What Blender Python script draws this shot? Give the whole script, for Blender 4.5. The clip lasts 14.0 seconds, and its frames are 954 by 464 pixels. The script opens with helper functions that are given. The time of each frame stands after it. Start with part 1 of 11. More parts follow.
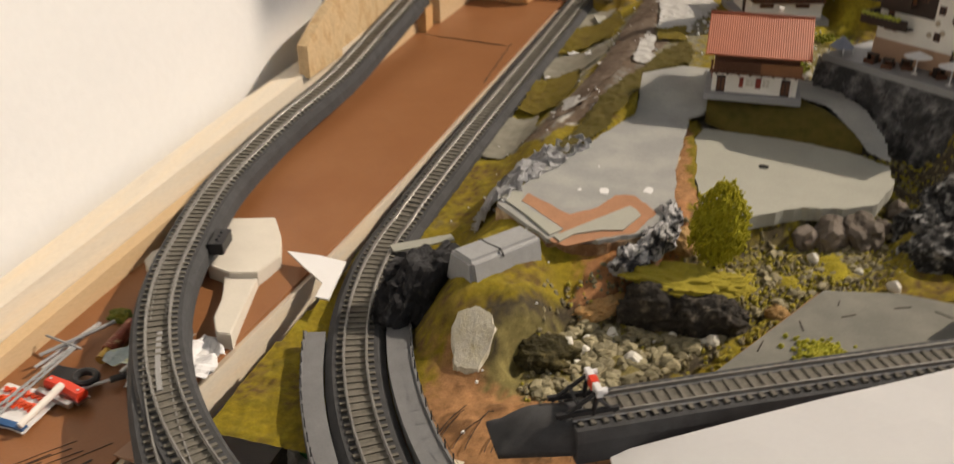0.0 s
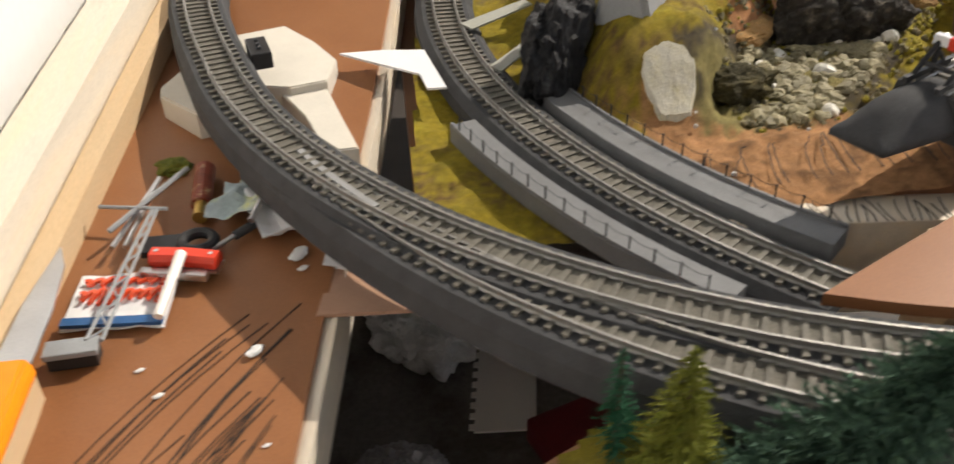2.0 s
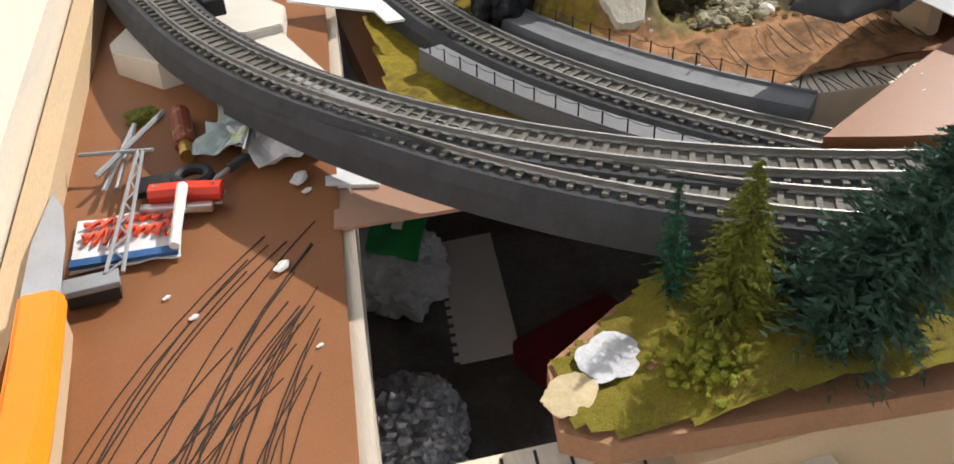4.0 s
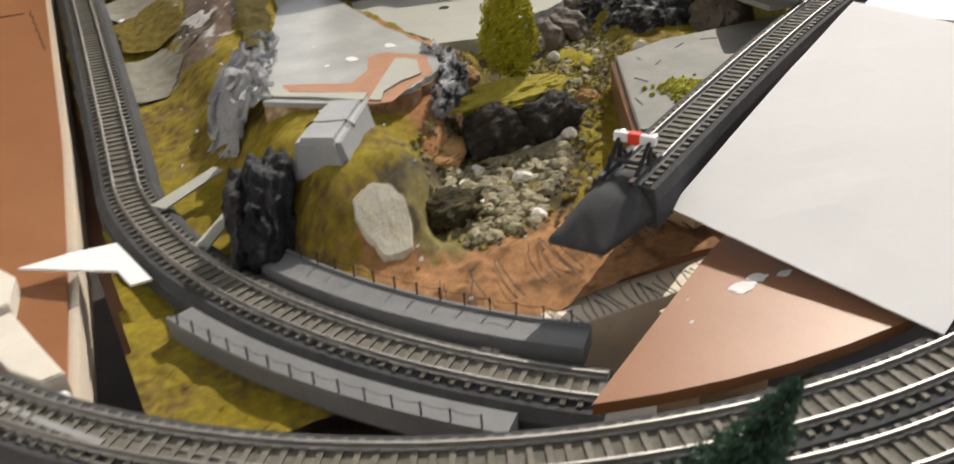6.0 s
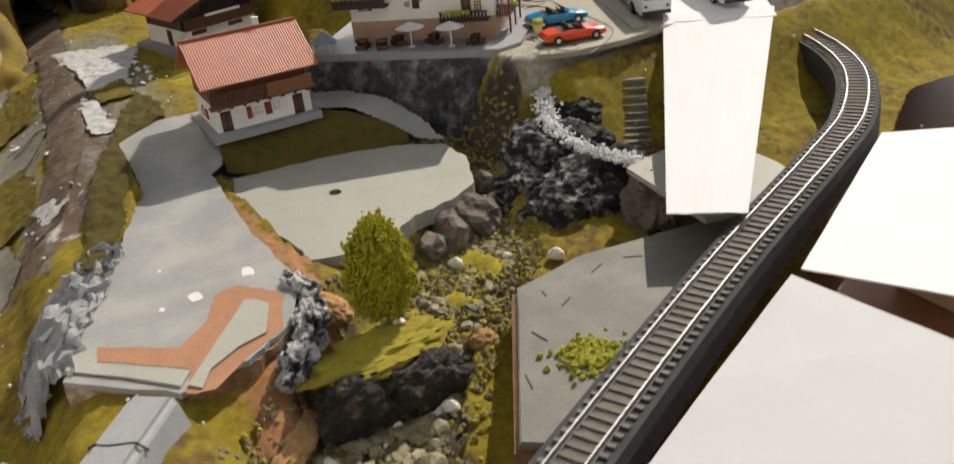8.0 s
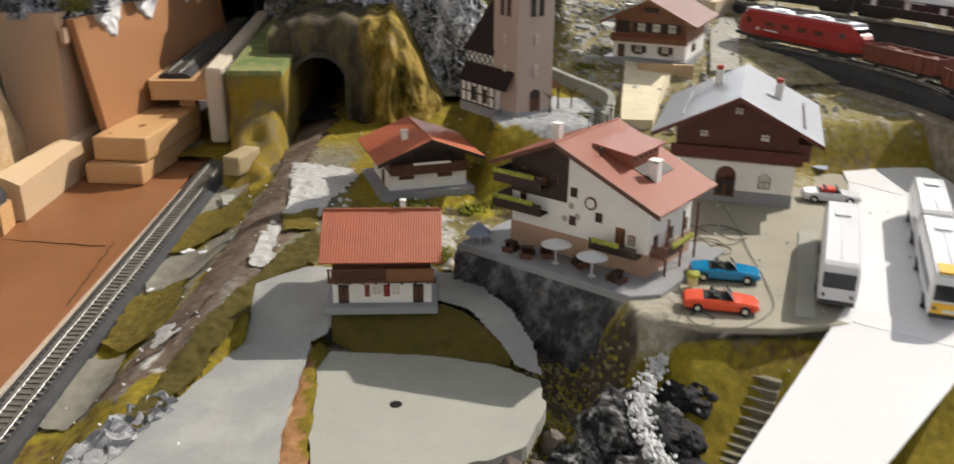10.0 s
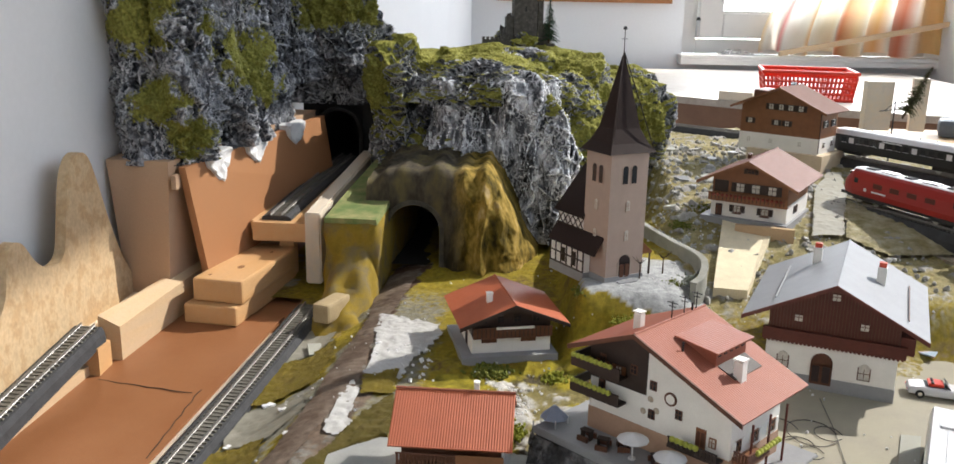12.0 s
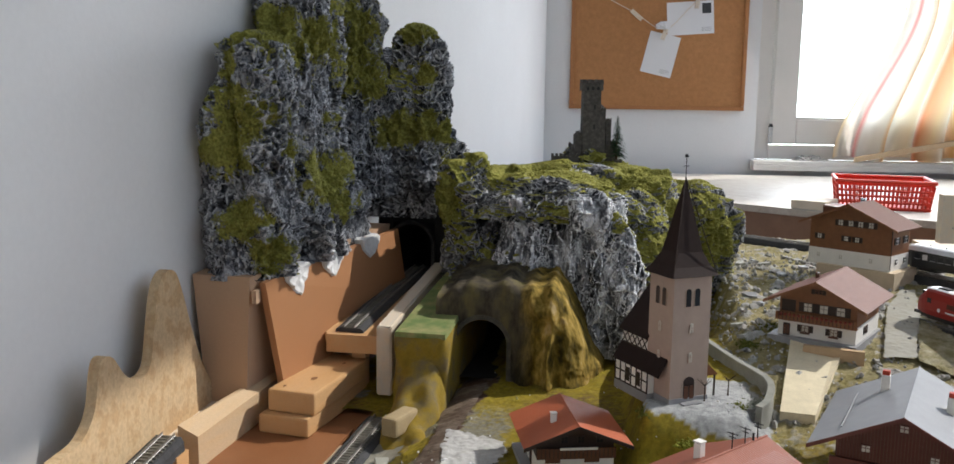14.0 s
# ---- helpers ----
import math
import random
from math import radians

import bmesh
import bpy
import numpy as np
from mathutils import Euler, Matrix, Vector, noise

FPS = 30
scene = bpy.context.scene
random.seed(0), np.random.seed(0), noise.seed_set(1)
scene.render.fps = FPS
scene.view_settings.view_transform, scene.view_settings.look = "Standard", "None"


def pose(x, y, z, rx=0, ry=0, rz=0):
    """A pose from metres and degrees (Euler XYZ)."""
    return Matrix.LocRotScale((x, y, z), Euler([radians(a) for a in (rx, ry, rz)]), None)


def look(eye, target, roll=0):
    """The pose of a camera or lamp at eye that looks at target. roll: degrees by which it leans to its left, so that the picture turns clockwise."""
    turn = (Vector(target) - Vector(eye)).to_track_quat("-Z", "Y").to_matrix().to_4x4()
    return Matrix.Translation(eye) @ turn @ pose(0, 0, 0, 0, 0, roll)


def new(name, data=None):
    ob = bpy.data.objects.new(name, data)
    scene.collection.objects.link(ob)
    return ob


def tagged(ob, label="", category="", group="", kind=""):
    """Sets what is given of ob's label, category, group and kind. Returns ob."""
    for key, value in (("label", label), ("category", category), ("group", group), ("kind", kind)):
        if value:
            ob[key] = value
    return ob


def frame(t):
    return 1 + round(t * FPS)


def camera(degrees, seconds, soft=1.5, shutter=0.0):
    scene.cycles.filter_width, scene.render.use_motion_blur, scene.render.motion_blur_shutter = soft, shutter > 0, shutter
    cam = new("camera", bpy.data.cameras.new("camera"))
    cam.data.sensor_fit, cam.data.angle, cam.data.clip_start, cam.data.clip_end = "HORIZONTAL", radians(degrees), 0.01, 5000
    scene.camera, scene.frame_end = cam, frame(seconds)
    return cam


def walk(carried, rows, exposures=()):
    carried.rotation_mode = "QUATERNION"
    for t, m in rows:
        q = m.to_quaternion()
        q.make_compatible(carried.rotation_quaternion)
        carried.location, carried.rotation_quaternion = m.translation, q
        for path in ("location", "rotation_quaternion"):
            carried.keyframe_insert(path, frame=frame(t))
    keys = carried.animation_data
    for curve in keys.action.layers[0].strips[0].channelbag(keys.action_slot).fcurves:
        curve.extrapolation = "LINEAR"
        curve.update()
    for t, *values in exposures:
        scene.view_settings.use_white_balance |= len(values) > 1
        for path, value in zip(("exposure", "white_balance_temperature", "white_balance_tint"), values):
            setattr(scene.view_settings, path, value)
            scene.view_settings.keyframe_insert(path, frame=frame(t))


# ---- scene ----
cam = camera(55.8, 14.0, soft=1.5, shutter=0.4)
# t, eye x, y, z, yaw to the left, pitch, lean
PATH = [
    (0, 0.0917, -0.5380, 0.3957, 15.84, -28.04, -0.07),
    (0.5, 0.0016, -0.4867, 0.3410, 7.30, -30.81, -0.85),
    (1, -0.0971, -0.4838, 0.3114, -4.27, -32.14, 0.19),
    (1.5, -0.1342, -0.5040, 0.2853, -4.92, -35.70, -0.25),
    (2, -0.1941, -0.5004, 0.2720, -5.19, -35.22, -1.92),
    (2.5, -0.2616, -0.5176, 0.2472, -9.83, -35.09, -1.38),
    (2.7, -0.2803, -0.5331, 0.2292, -11.62, -35.36, -0.93),
    (4.8, -0.2546, -0.5187, 0.2447, -16.95, -33.14, -2.73),
    (5, -0.2545, -0.5176, 0.2440, -17.88, -30.33, -2.57),
    (5.5, -0.2269, -0.4939, 0.2662, -20.90, -29.77, -4.41),
    (6, -0.1918, -0.4742, 0.2774, -26.07, -28.70, -5.09),
    (6.5, -0.1475, -0.4565, 0.3042, -26.07, -28.12, -6.60),
    (7, -0.0904, -0.4344, 0.3230, -25.66, -27.72, -5.52),
    (7.5, -0.0558, -0.3875, 0.3241, -25.72, -27.92, -6.04),
    (7.7, -0.0506, -0.3759, 0.3283, -26.13, -27.57, -6.40),
    (9.8, 0.1539, -0.3443, 0.4258, -6.00, -22.24, -0.51),
    (10, 0.1696, -0.3295, 0.4200, -2.28, -21.13, 0.54),
    (10.5, 0.1871, -0.3116, 0.4336, 1.44, -20.76, 1.06),
    (11, 0.1866, -0.2984, 0.4556, 3.11, -18.15, 0.09),
    (11.5, 0.1889, -0.2930, 0.4623, 3.98, -15.63, 1.06),
    (12, 0.1903, -0.3010, 0.4767, 4.84, -14.57, 1.17),
    (12.5, 0.1946, -0.2993, 0.4816, 5.89, -13.31, 1.49),
    (13, 0.1955, -0.3022, 0.4933, 7.02, -11.15, 1.43),
    (13.5, 0.1992, -0.3149, 0.5017, 8.83, -9.39, 0.94),
    (14, 0.2014, -0.3258, 0.5086, 9.72, -8.50, 0.80),
]
walk(cam, [(t, pose(x, y, z, 90 + pitch, 0, yaw) @ pose(0, 0, 0, 0, 0, lean)) for t, x, y, z, yaw, pitch, lean in PATH],
     exposures=[(0.0, -0.25, 7500, 13), (0.5, -0.03, 7480, 13), (1.0, 0.0, 7450, 13), (2.0, 0.12, 6800, 10), (2.7, 0.17, 6450, 10), (4.8, 0.24, 6150, 10), (5.1, 0.2, 6200, 10), (5.5, 0.0, 6450, 10), (6.0, 0.08, 6600, 10), (7.7, 0.0, 6700, 10), (9.8, 0.1, 6500, 10), (11.5, 0.25, 6250, 10), (12.5, 0.37, 6200, 10), (13.5, 0.33, 6150, 10), (14.0, -0.15, 6150, 10)])

# ---------------------------------------------------------------- light
world = bpy.data.worlds.new("daylight")
scene.world = world
world.use_nodes = True
wn = world.node_tree
sky = wn.nodes.new("ShaderNodeTexSky")
sky.sky_type = "NISHITA"
sky.sun_disc = False
sky.sun_elevation = radians(38)
sky.sun_rotation = radians(57)
wn.links.new(sky.outputs[0], wn.nodes["Background"].inputs[0])
wn.nodes["Background"].inputs[1].default_value = 0.10

SUN_FROM = Vector((0.78, 0.50, 0.80))
sun = new("sun", bpy.data.lights.new("sun", "SUN"))
sun.data.energy = 4.4
sun.data.angle = radians(0.6)
sun.data.color = (1.0, 0.925, 0.82)
sun.matrix_world = look(SUN_FROM * 5, (0, 0, 0))


def window_light(name, centre, target, w, h, watts, color):
    ob = new(name, bpy.data.lights.new(name, "AREA"))
    ob.data.shape, ob.data.size, ob.data.size_y = "RECTANGLE", w, h
    ob.data.energy, ob.data.color = watts, color
    ob.matrix_world = look(centre, target)
    return ob


window_light("window_light_side", (1.69, 0.6, 1.3), (-1.0, 0.6, 0.85), 3.6, 2.0, 8.5, (0.93, 0.96, 1.0))
window_light("window_light_back", (1.25, 3.36, 0.95), (0.6, 0.0, 0.4), 1.0, 0.9, 29, (0.93, 0.96, 1.0))

# ---------------------------------------------------------------- materials
MATS = {}


def material(name, base, rough=0.7, metal=0.0, spread=0.12, scale=60.0, fine=600.0, bump=0.15, other=None, mix=0.5,
             edge=0.08, piece=0.0, spec=0.35, stretch=(1, 1, 1), bump_dist=0.001, coat=0.0):
    """Two scales of noise over a base colour, an optional second colour in patches, relief, and a shift from piece to piece."""
    m = bpy.data.materials.new(name)
    m.use_nodes = True
    t = m.node_tree
    N, L = t.nodes, t.links
    b = N["Principled BSDF"]
    b.inputs["Roughness"].default_value = rough
    b.inputs["Metallic"].default_value = metal
    b.inputs["Specular IOR Level"].default_value = spec
    b.inputs["Coat Weight"].default_value = coat
    co = N.new("ShaderNodeTexCoord")
    mp = N.new("ShaderNodeMapping")
    mp.inputs["Scale"].default_value = stretch
    L.new(co.outputs["Object"], mp.inputs["Vector"])

    def noise_node(s, detail=6.0, rg=0.6):
        n = N.new("ShaderNodeTexNoise")
        n.inputs["Scale"].default_value, n.inputs["Detail"].default_value, n.inputs["Roughness"].default_value = s, detail, rg
        L.new(mp.outputs[0], n.inputs["Vector"])
        return n

    big, small = noise_node(scale), noise_node(fine, 4.0)

    def mixed(a, c, f):
        x = N.new("ShaderNodeMix")
        x.data_type = "RGBA"
        for sock, v in ((x.inputs[6], a), (x.inputs[7], c)):
            if hasattr(v, "links"):
                L.new(v, sock)
            else:
                sock.default_value = (*v, 1)
        if hasattr(f, "links"):
            L.new(f, x.inputs[0])
        else:
            x.inputs[0].default_value = f
        return x.outputs[2]

    col = base
    if other is not None:
        r = N.new("ShaderNodeValToRGB")
        r.color_ramp.elements[0].position, r.color_ramp.elements[1].position = mix - edge, mix + edge
        L.new(big.outputs[0], r.inputs[0])
        col = mixed(base, other, r.outputs[0])

    def shifted(col, source, amount):
        mr = N.new("ShaderNodeMapRange")
        mr.inputs["To Min"].default_value, mr.inputs["To Max"].default_value = 1 - amount, 1 + amount
        L.new(source, mr.inputs["Value"])
        h = N.new("ShaderNodeHueSaturation")
        L.new(mr.outputs[0], h.inputs["Value"])
        if hasattr(col, "links"):
            L.new(col, h.inputs["Color"])
        else:
            h.inputs["Color"].default_value = (*col, 1)
        return h.outputs[0]

    def widened(out):
        mr = N.new("ShaderNodeMapRange")
        mr.inputs["From Min"].default_value, mr.inputs["From Max"].default_value = 0.3, 0.7
        L.new(out, mr.inputs["Value"])
        return mr.outputs[0]

    col = shifted(col, widened(big.outputs[0]), spread)
    col = shifted(col, widened(small.outputs[0]), spread * 0.8)
    if piece:
        oi = N.new("ShaderNodeObjectInfo")
        col = shifted(col, oi.outputs["Random"], piece)
    L.new(col, b.inputs["Base Color"])
    if bump:
        bp = N.new("ShaderNodeBump")
        bp.inputs["Strength"].default_value = bump
        bp.inputs["Distance"].default_value = bump_dist
        L.new(small.outputs[0], bp.inputs["Height"])
        L.new(bp.outputs[0], b.inputs["Normal"])
    MATS[name] = m
    return m


M = material
hardboard = M("brown_hardboard", (0.245, 0.100, 0.040), 0.42, spread=0.10, scale=9, fine=900, bump=0.05, other=(0.25, 0.112, 0.05), mix=0.55, edge=0.2, spec=0.3)
pine = M("planed_pine", (0.58, 0.43, 0.27), 0.6, spread=0.12, scale=14, fine=260, bump=0.15, other=(0.50, 0.35, 0.20), mix=0.55, edge=0.15, stretch=(6, 0.6, 6))
pine_pale = M("pale_pine", (0.66, 0.59, 0.49), 0.6, spread=0.10, scale=14, fine=260, bump=0.15, other=(0.62, 0.51, 0.37), mix=0.6, edge=0.15, stretch=(6, 0.5, 6))
oiled = M("varnished_block_wood", (0.60, 0.37, 0.18), 0.38, spread=0.12, scale=14, fine=220, bump=0.1, other=(0.50, 0.29, 0.125), mix=0.55, edge=0.15, stretch=(6, 0.7, 6))
osb = M("strand_board", (0.56, 0.41, 0.24), 0.75, spread=0.16, scale=48, fine=260, bump=0.25, other=(0.44, 0.30, 0.16), mix=0.54, edge=0.05, stretch=(1, 1, 0.8))
cardboard = M("cardboard", (0.50, 0.34, 0.22), 0.85, spread=0.07, scale=18, fine=700, bump=0.08, other=(0.46, 0.30, 0.19), mix=0.55, edge=0.2)
cardface = M("smooth_board", (0.38, 0.185, 0.085), 0.5, spread=0.06, scale=10, fine=700, bump=0.05, other=(0.34, 0.16, 0.07), mix=0.55, edge=0.2)
plaster = M("white_wall_paint", (0.74, 0.74, 0.74), 0.9, spread=0.02, scale=4, fine=120, bump=0.12, bump_dist=0.002)
bed_grey = M("foam_track_bed", (0.052, 0.053, 0.056), 0.9, spread=0.2, scale=80, fine=1500, bump=0.5)
sleeper_m = M("plastic_sleeper", (0.13, 0.12, 0.10), 0.7, spread=0.12, scale=200, fine=1500, piece=0.15)
rail_m = M("nickel_rail", (0.30, 0.29, 0.275), 0.5, metal=0.8, spread=0.12, scale=90, fine=900)
platform_m = M("grey_platform_plastic", (0.155, 0.158, 0.163), 0.6, spread=0.10, scale=80, fine=900, bump=0.1)
paper = M("white_paper", (0.69, 0.69, 0.70), 0.75, spread=0.015, scale=14, fine=400, bump=0.03)
grey_paint = M("grey_painted_board", (0.29, 0.295, 0.285), 0.5, spread=0.07, scale=25, fine=500, bump=0.15, other=(0.34, 0.34, 0.32), mix=0.55, edge=0.12)
grey_pale = M("pale_grey_board", (0.34, 0.34, 0.295), 0.6, spread=0.06, scale=25, fine=500, bump=0.12)
black_rock = M("black_painted_plaster", (0.012, 0.012, 0.014), 0.75, spread=0.3, scale=90, fine=700, bump=0.7, other=(0.05, 0.05, 0.053), mix=0.66, edge=0.08)
roof_red = M("red_tile_plastic", (0.40, 0.105, 0.045), 0.5, spread=0.08, scale=60, fine=900, bump=0.1, piece=0.05)
roof_pink = M("faded_red_roof", (0.29, 0.092, 0.055), 0.5, spread=0.06, scale=60, fine=900, bump=0.1)
roof_dusty = M("dusty_brown_roof", (0.185, 0.085, 0.066), 0.6, spread=0.08, scale=60, fine=900, bump=0.12)
roof_grey = M("grey_sheet_roof", (0.25, 0.262, 0.285), 0.5, spread=0.06, scale=60, fine=900, bump=0.1)
roof_dark = M("dark_shingle_roof", (0.026, 0.016, 0.014), 0.7, spread=0.12, scale=120, fine=900, bump=0.25, spec=0.15)
white_wall = M("white_plastic_wall", (0.76, 0.74, 0.69), 0.6, spread=0.04, scale=90, fine=900, bump=0.12)
brown_wood = M("brown_plastic_boards", (0.105, 0.042, 0.022), 0.5, spread=0.14, scale=120, fine=900, bump=0.15)
red_wood = M("red_brown_boards", (0.095, 0.022, 0.013), 0.5, spread=0.12, scale=120, fine=900, bump=0.12)
dark_wood = M("dark_brown_boards", (0.035, 0.022, 0.017), 0.55, spread=0.15, scale=120, fine=900, bump=0.15)
honey_wood = M("honey_brown_boards", (0.20, 0.085, 0.036), 0.5, spread=0.12, scale=120, fine=900, bump=0.12)
tower_pink = M("pink_grey_render", (0.41, 0.315, 0.26), 0.7, spread=0.05, scale=90, fine=900, bump=0.15)
door_m = M("dark_door", (0.035, 0.022, 0.02), 0.5, spread=0.1, scale=200, fine=1200)
shutter = M("red_shutter", (0.20, 0.03, 0.02), 0.5, spread=0.1, scale=200, fine=1200)
flowers = M("yellow_flower_boxes", (0.36, 0.38, 0.06), 0.7, spread=0.15, scale=300, fine=1200, bump=0.5)
glassy = M("dark_window_glass", (0.03, 0.032, 0.036), 0.12, spread=0.1, scale=90, fine=600, bump=0.0)
slate_grey = M("slab_grey_plastic", (0.27, 0.275, 0.285), 0.6, spread=0.06, scale=70, fine=900, bump=0.12)
car_blue = M("blue_car_paint", (0.0, 0.20, 0.42), 0.25, spread=0.03, scale=60, fine=600, bump=0, coat=0.6)
car_red = M("orange_red_car_paint", (0.72, 0.075, 0.02), 0.25, spread=0.03, scale=60, fine=600, bump=0, coat=0.6)
white_gloss = M("white_gloss_plastic", (0.64, 0.64, 0.65), 0.3, spread=0.02, scale=60, fine=600, bump=0, coat=0.3)
yellow_paint = M("yellow_paint", (0.75, 0.42, 0.02), 0.35, spread=0.03, scale=60, fine=600, bump=0)
black_plastic = M("black_plastic", (0.018, 0.018, 0.02), 0.45, spread=0.15, scale=90, fine=900, bump=0.05)
loco_red = M("dark_red_loco_paint", (0.31, 0.022, 0.019), 0.35, spread=0.04, scale=60, fine=600, bump=0.02)
coach_dark = M("black_green_coach", (0.02, 0.022, 0.024), 0.4, spread=0.08, scale=60, fine=600, bump=0.02)
roof_white = M("pale_coach_roof", (0.66, 0.67, 0.70), 0.45, spread=0.04, scale=60, fine=600, bump=0.02)
wagon_brown = M("brown_goods_wagon", (0.17, 0.05, 0.03), 0.6, spread=0.12, scale=90, fine=900, bump=0.15)
orange_plastic = M("orange_plastic", (0.88, 0.24, 0.005), 0.35, spread=0.03, scale=40, fine=600, bump=0)
red_plastic = M("red_plastic", (0.62, 0.045, 0.02), 0.35, spread=0.04, scale=40, fine=600, bump=0)
steel = M("brushed_steel", (0.55, 0.55, 0.56), 0.3, metal=1.0, spread=0.08, scale=60, fine=900, bump=0.03)
cork = M("cork", (0.40, 0.19, 0.075), 0.9, spread=0.10, scale=60, fine=300, bump=0.15)
cork_frame = M("board_frame_wood", (0.36, 0.155, 0.055), 0.55, spread=0.08, scale=30, fine=400, bump=0.05)
white_lacquer = M("white_lacquer", (0.74, 0.71, 0.67), 0.35, spread=0.02, scale=12, fine=300, bump=0.02)
leaf_yellow = M("yellow_green_foliage", (0.26, 0.26, 0.018), 0.85, spread=0.3, scale=250, fine=1200, bump=0.6, other=(0.15, 0.17, 0.014), mix=0.5, edge=0.2)
leaf_dark = M("dark_fir_foliage", (0.018, 0.045, 0.026), 0.85, spread=0.3, scale=250, fine=1200, bump=0.6, other=(0.035, 0.07, 0.03), mix=0.55, edge=0.15)
leaf_mid = M("mid_green_foliage", (0.10, 0.12, 0.012), 0.85, spread=0.3, scale=250, fine=1200, bump=0.6, other=(0.16, 0.15, 0.02), mix=0.55, edge=0.15)
bark = M("bark", (0.06, 0.04, 0.025), 0.9, spread=0.2, scale=250, fine=1200, bump=0.5)
stone_m = M("river_stone", (0.25, 0.22, 0.135), 0.7, spread=0.2, scale=120, fine=900, bump=0.3, piece=0.3)
white_stone = M("white_stone", (0.68, 0.66, 0.60), 0.7, spread=0.08, scale=120, fine=900, bump=0.3, piece=0.1)
boulder_m = M("brown_grey_boulder", (0.16, 0.13, 0.105), 0.75, spread=0.2, scale=90, fine=700, bump=0.4, other=(0.09, 0.075, 0.065), mix=0.55, edge=0.12, piece=0.15)
plaster_white = M("raw_white_plaster", (0.66, 0.66, 0.66), 0.85, spread=0.06, scale=90, fine=500, bump=0.2)
marker = M("black_marker_ink", (0.03, 0.02, 0.015), 0.6, spread=0.1, scale=90, fine=500, bump=0)
foil = M("crumpled_foil", (0.33, 0.33, 0.35), 0.35, metal=0.7, spread=0.3, scale=90, fine=500, bump=0.6)
dark_floor = M("dark_floor", (0.05, 0.042, 0.038), 0.6, spread=0.15, scale=12, fine=300, bump=0.1)

# ---------------------------------------------------------------- building helpers
def mesh_of(bm, name, mat, smooth=False):
    me = bpy.data.meshes.new(name)
    bm.normal_update()
    bm.to_mesh(me)
    bm.free()
    me.materials.append(mat)
    if smooth:
        for p in me.polygons:
            p.use_smooth = True
    return me


def part(name, bm, mat, parent, label="", smooth=False):
    ob = new(name, mesh_of(bm, name, mat, smooth) if isinstance(bm, bmesh.types.BMesh) else bm)
    ob.parent = parent
    if label:
        tagged(ob, label)
    return ob


def solid(name, bm, mat, label="", category="", group="", kind="", m=None, smooth=False):
    ob = new(name, mesh_of(bm, name, mat, smooth) if isinstance(bm, bmesh.types.BMesh) else bm)
    if m is not None:
        ob.matrix_world = m
    return tagged(ob, label, category, group, kind)


def thing(name, m, label, category, group="", kind=""):
    ob = new(name)
    ob.empty_display_size = 0.01
    ob.matrix_world = m
    return tagged(ob, label, category, group, kind)


def B(bm=None):
    return bm if bm is not None else bmesh.new()


def box(x0, x1, y0, y1, z0, z1, bm=None, bevel=0.0, m=None):
    bm = B(bm)
    vs = [bm.verts.new(v) for v in ((x0, y0, z0), (x1, y0, z0), (x1, y1, z0), (x0, y1, z0), (x0, y0, z1), (x1, y0, z1), (x1, y1, z1), (x0, y1, z1))]
    fs = [bm.faces.new([vs[i] for i in q]) for q in ((3, 2, 1, 0), (4, 5, 6, 7), (0, 1, 5, 4), (1, 2, 6, 5), (2, 3, 7, 6), (3, 0, 4, 7))]
    if bevel:
        es = list({e for f in fs for e in f.edges})
        got = bmesh.ops.bevel(bm, geom=es, offset=bevel, segments=2, profile=0.6, affect="EDGES")
        vs = list({v for f in got["faces"] for v in f.verts} | {v for v in vs if v.is_valid})
    if m is not None:
        bmesh.ops.transform(bm, matrix=m, verts=[v for v in vs if v.is_valid])
    return bm


def prism(poly, z0, z1, bm=None, bevel=0.0, top=None):
    """A flat polygon with thickness; top(x, y) may bend its upper side."""
    bm = B(bm)
    lo = [bm.verts.new((x, y, z0 if not callable(z0) else z0(x, y))) for x, y in poly]
    hi = [bm.verts.new((x, y, z1 if top is None else top(x, y))) for x, y in poly]
    bm.faces.new(hi)
    bm.faces.new(lo[::-1])
    n = len(poly)
    for i in range(n):
        bm.faces.new((lo[i], lo[(i + 1) % n], hi[(i + 1) % n], hi[i]))
    bmesh.ops.recalc_face_normals(bm, faces=bm.faces[:])
    if bevel:
        bmesh.ops.bevel(bm, geom=[e for e in bm.edges if all(v in hi for v in e.verts)], offset=bevel, segments=2, affect="EDGES")
    return bm


def cyl(r0, r1, z0, z1, n=16, bm=None, x=0.0, y=0.0, m=None):
    bm = B(bm)
    a = [bm.verts.new((x + r0 * math.cos(6.28319 * i / n), y + r0 * math.sin(6.28319 * i / n), z0)) for i in range(n)]
    if r1 > 1e-6:
        b = [bm.verts.new((x + r1 * math.cos(6.28319 * i / n), y + r1 * math.sin(6.28319 * i / n), z1)) for i in range(n)]
        for i in range(n):
            bm.faces.new((a[i], a[(i + 1) % n], b[(i + 1) % n], b[i]))
        bm.faces.new(b)
    else:
        b = [bm.verts.new((x, y, z1))]
        for i in range(n):
            bm.faces.new((a[i], a[(i + 1) % n], b[0]))
    bm.faces.new(a[::-1])
    if m is not None:
        bmesh.ops.transform(bm, matrix=m, verts=a + b)
    return bm


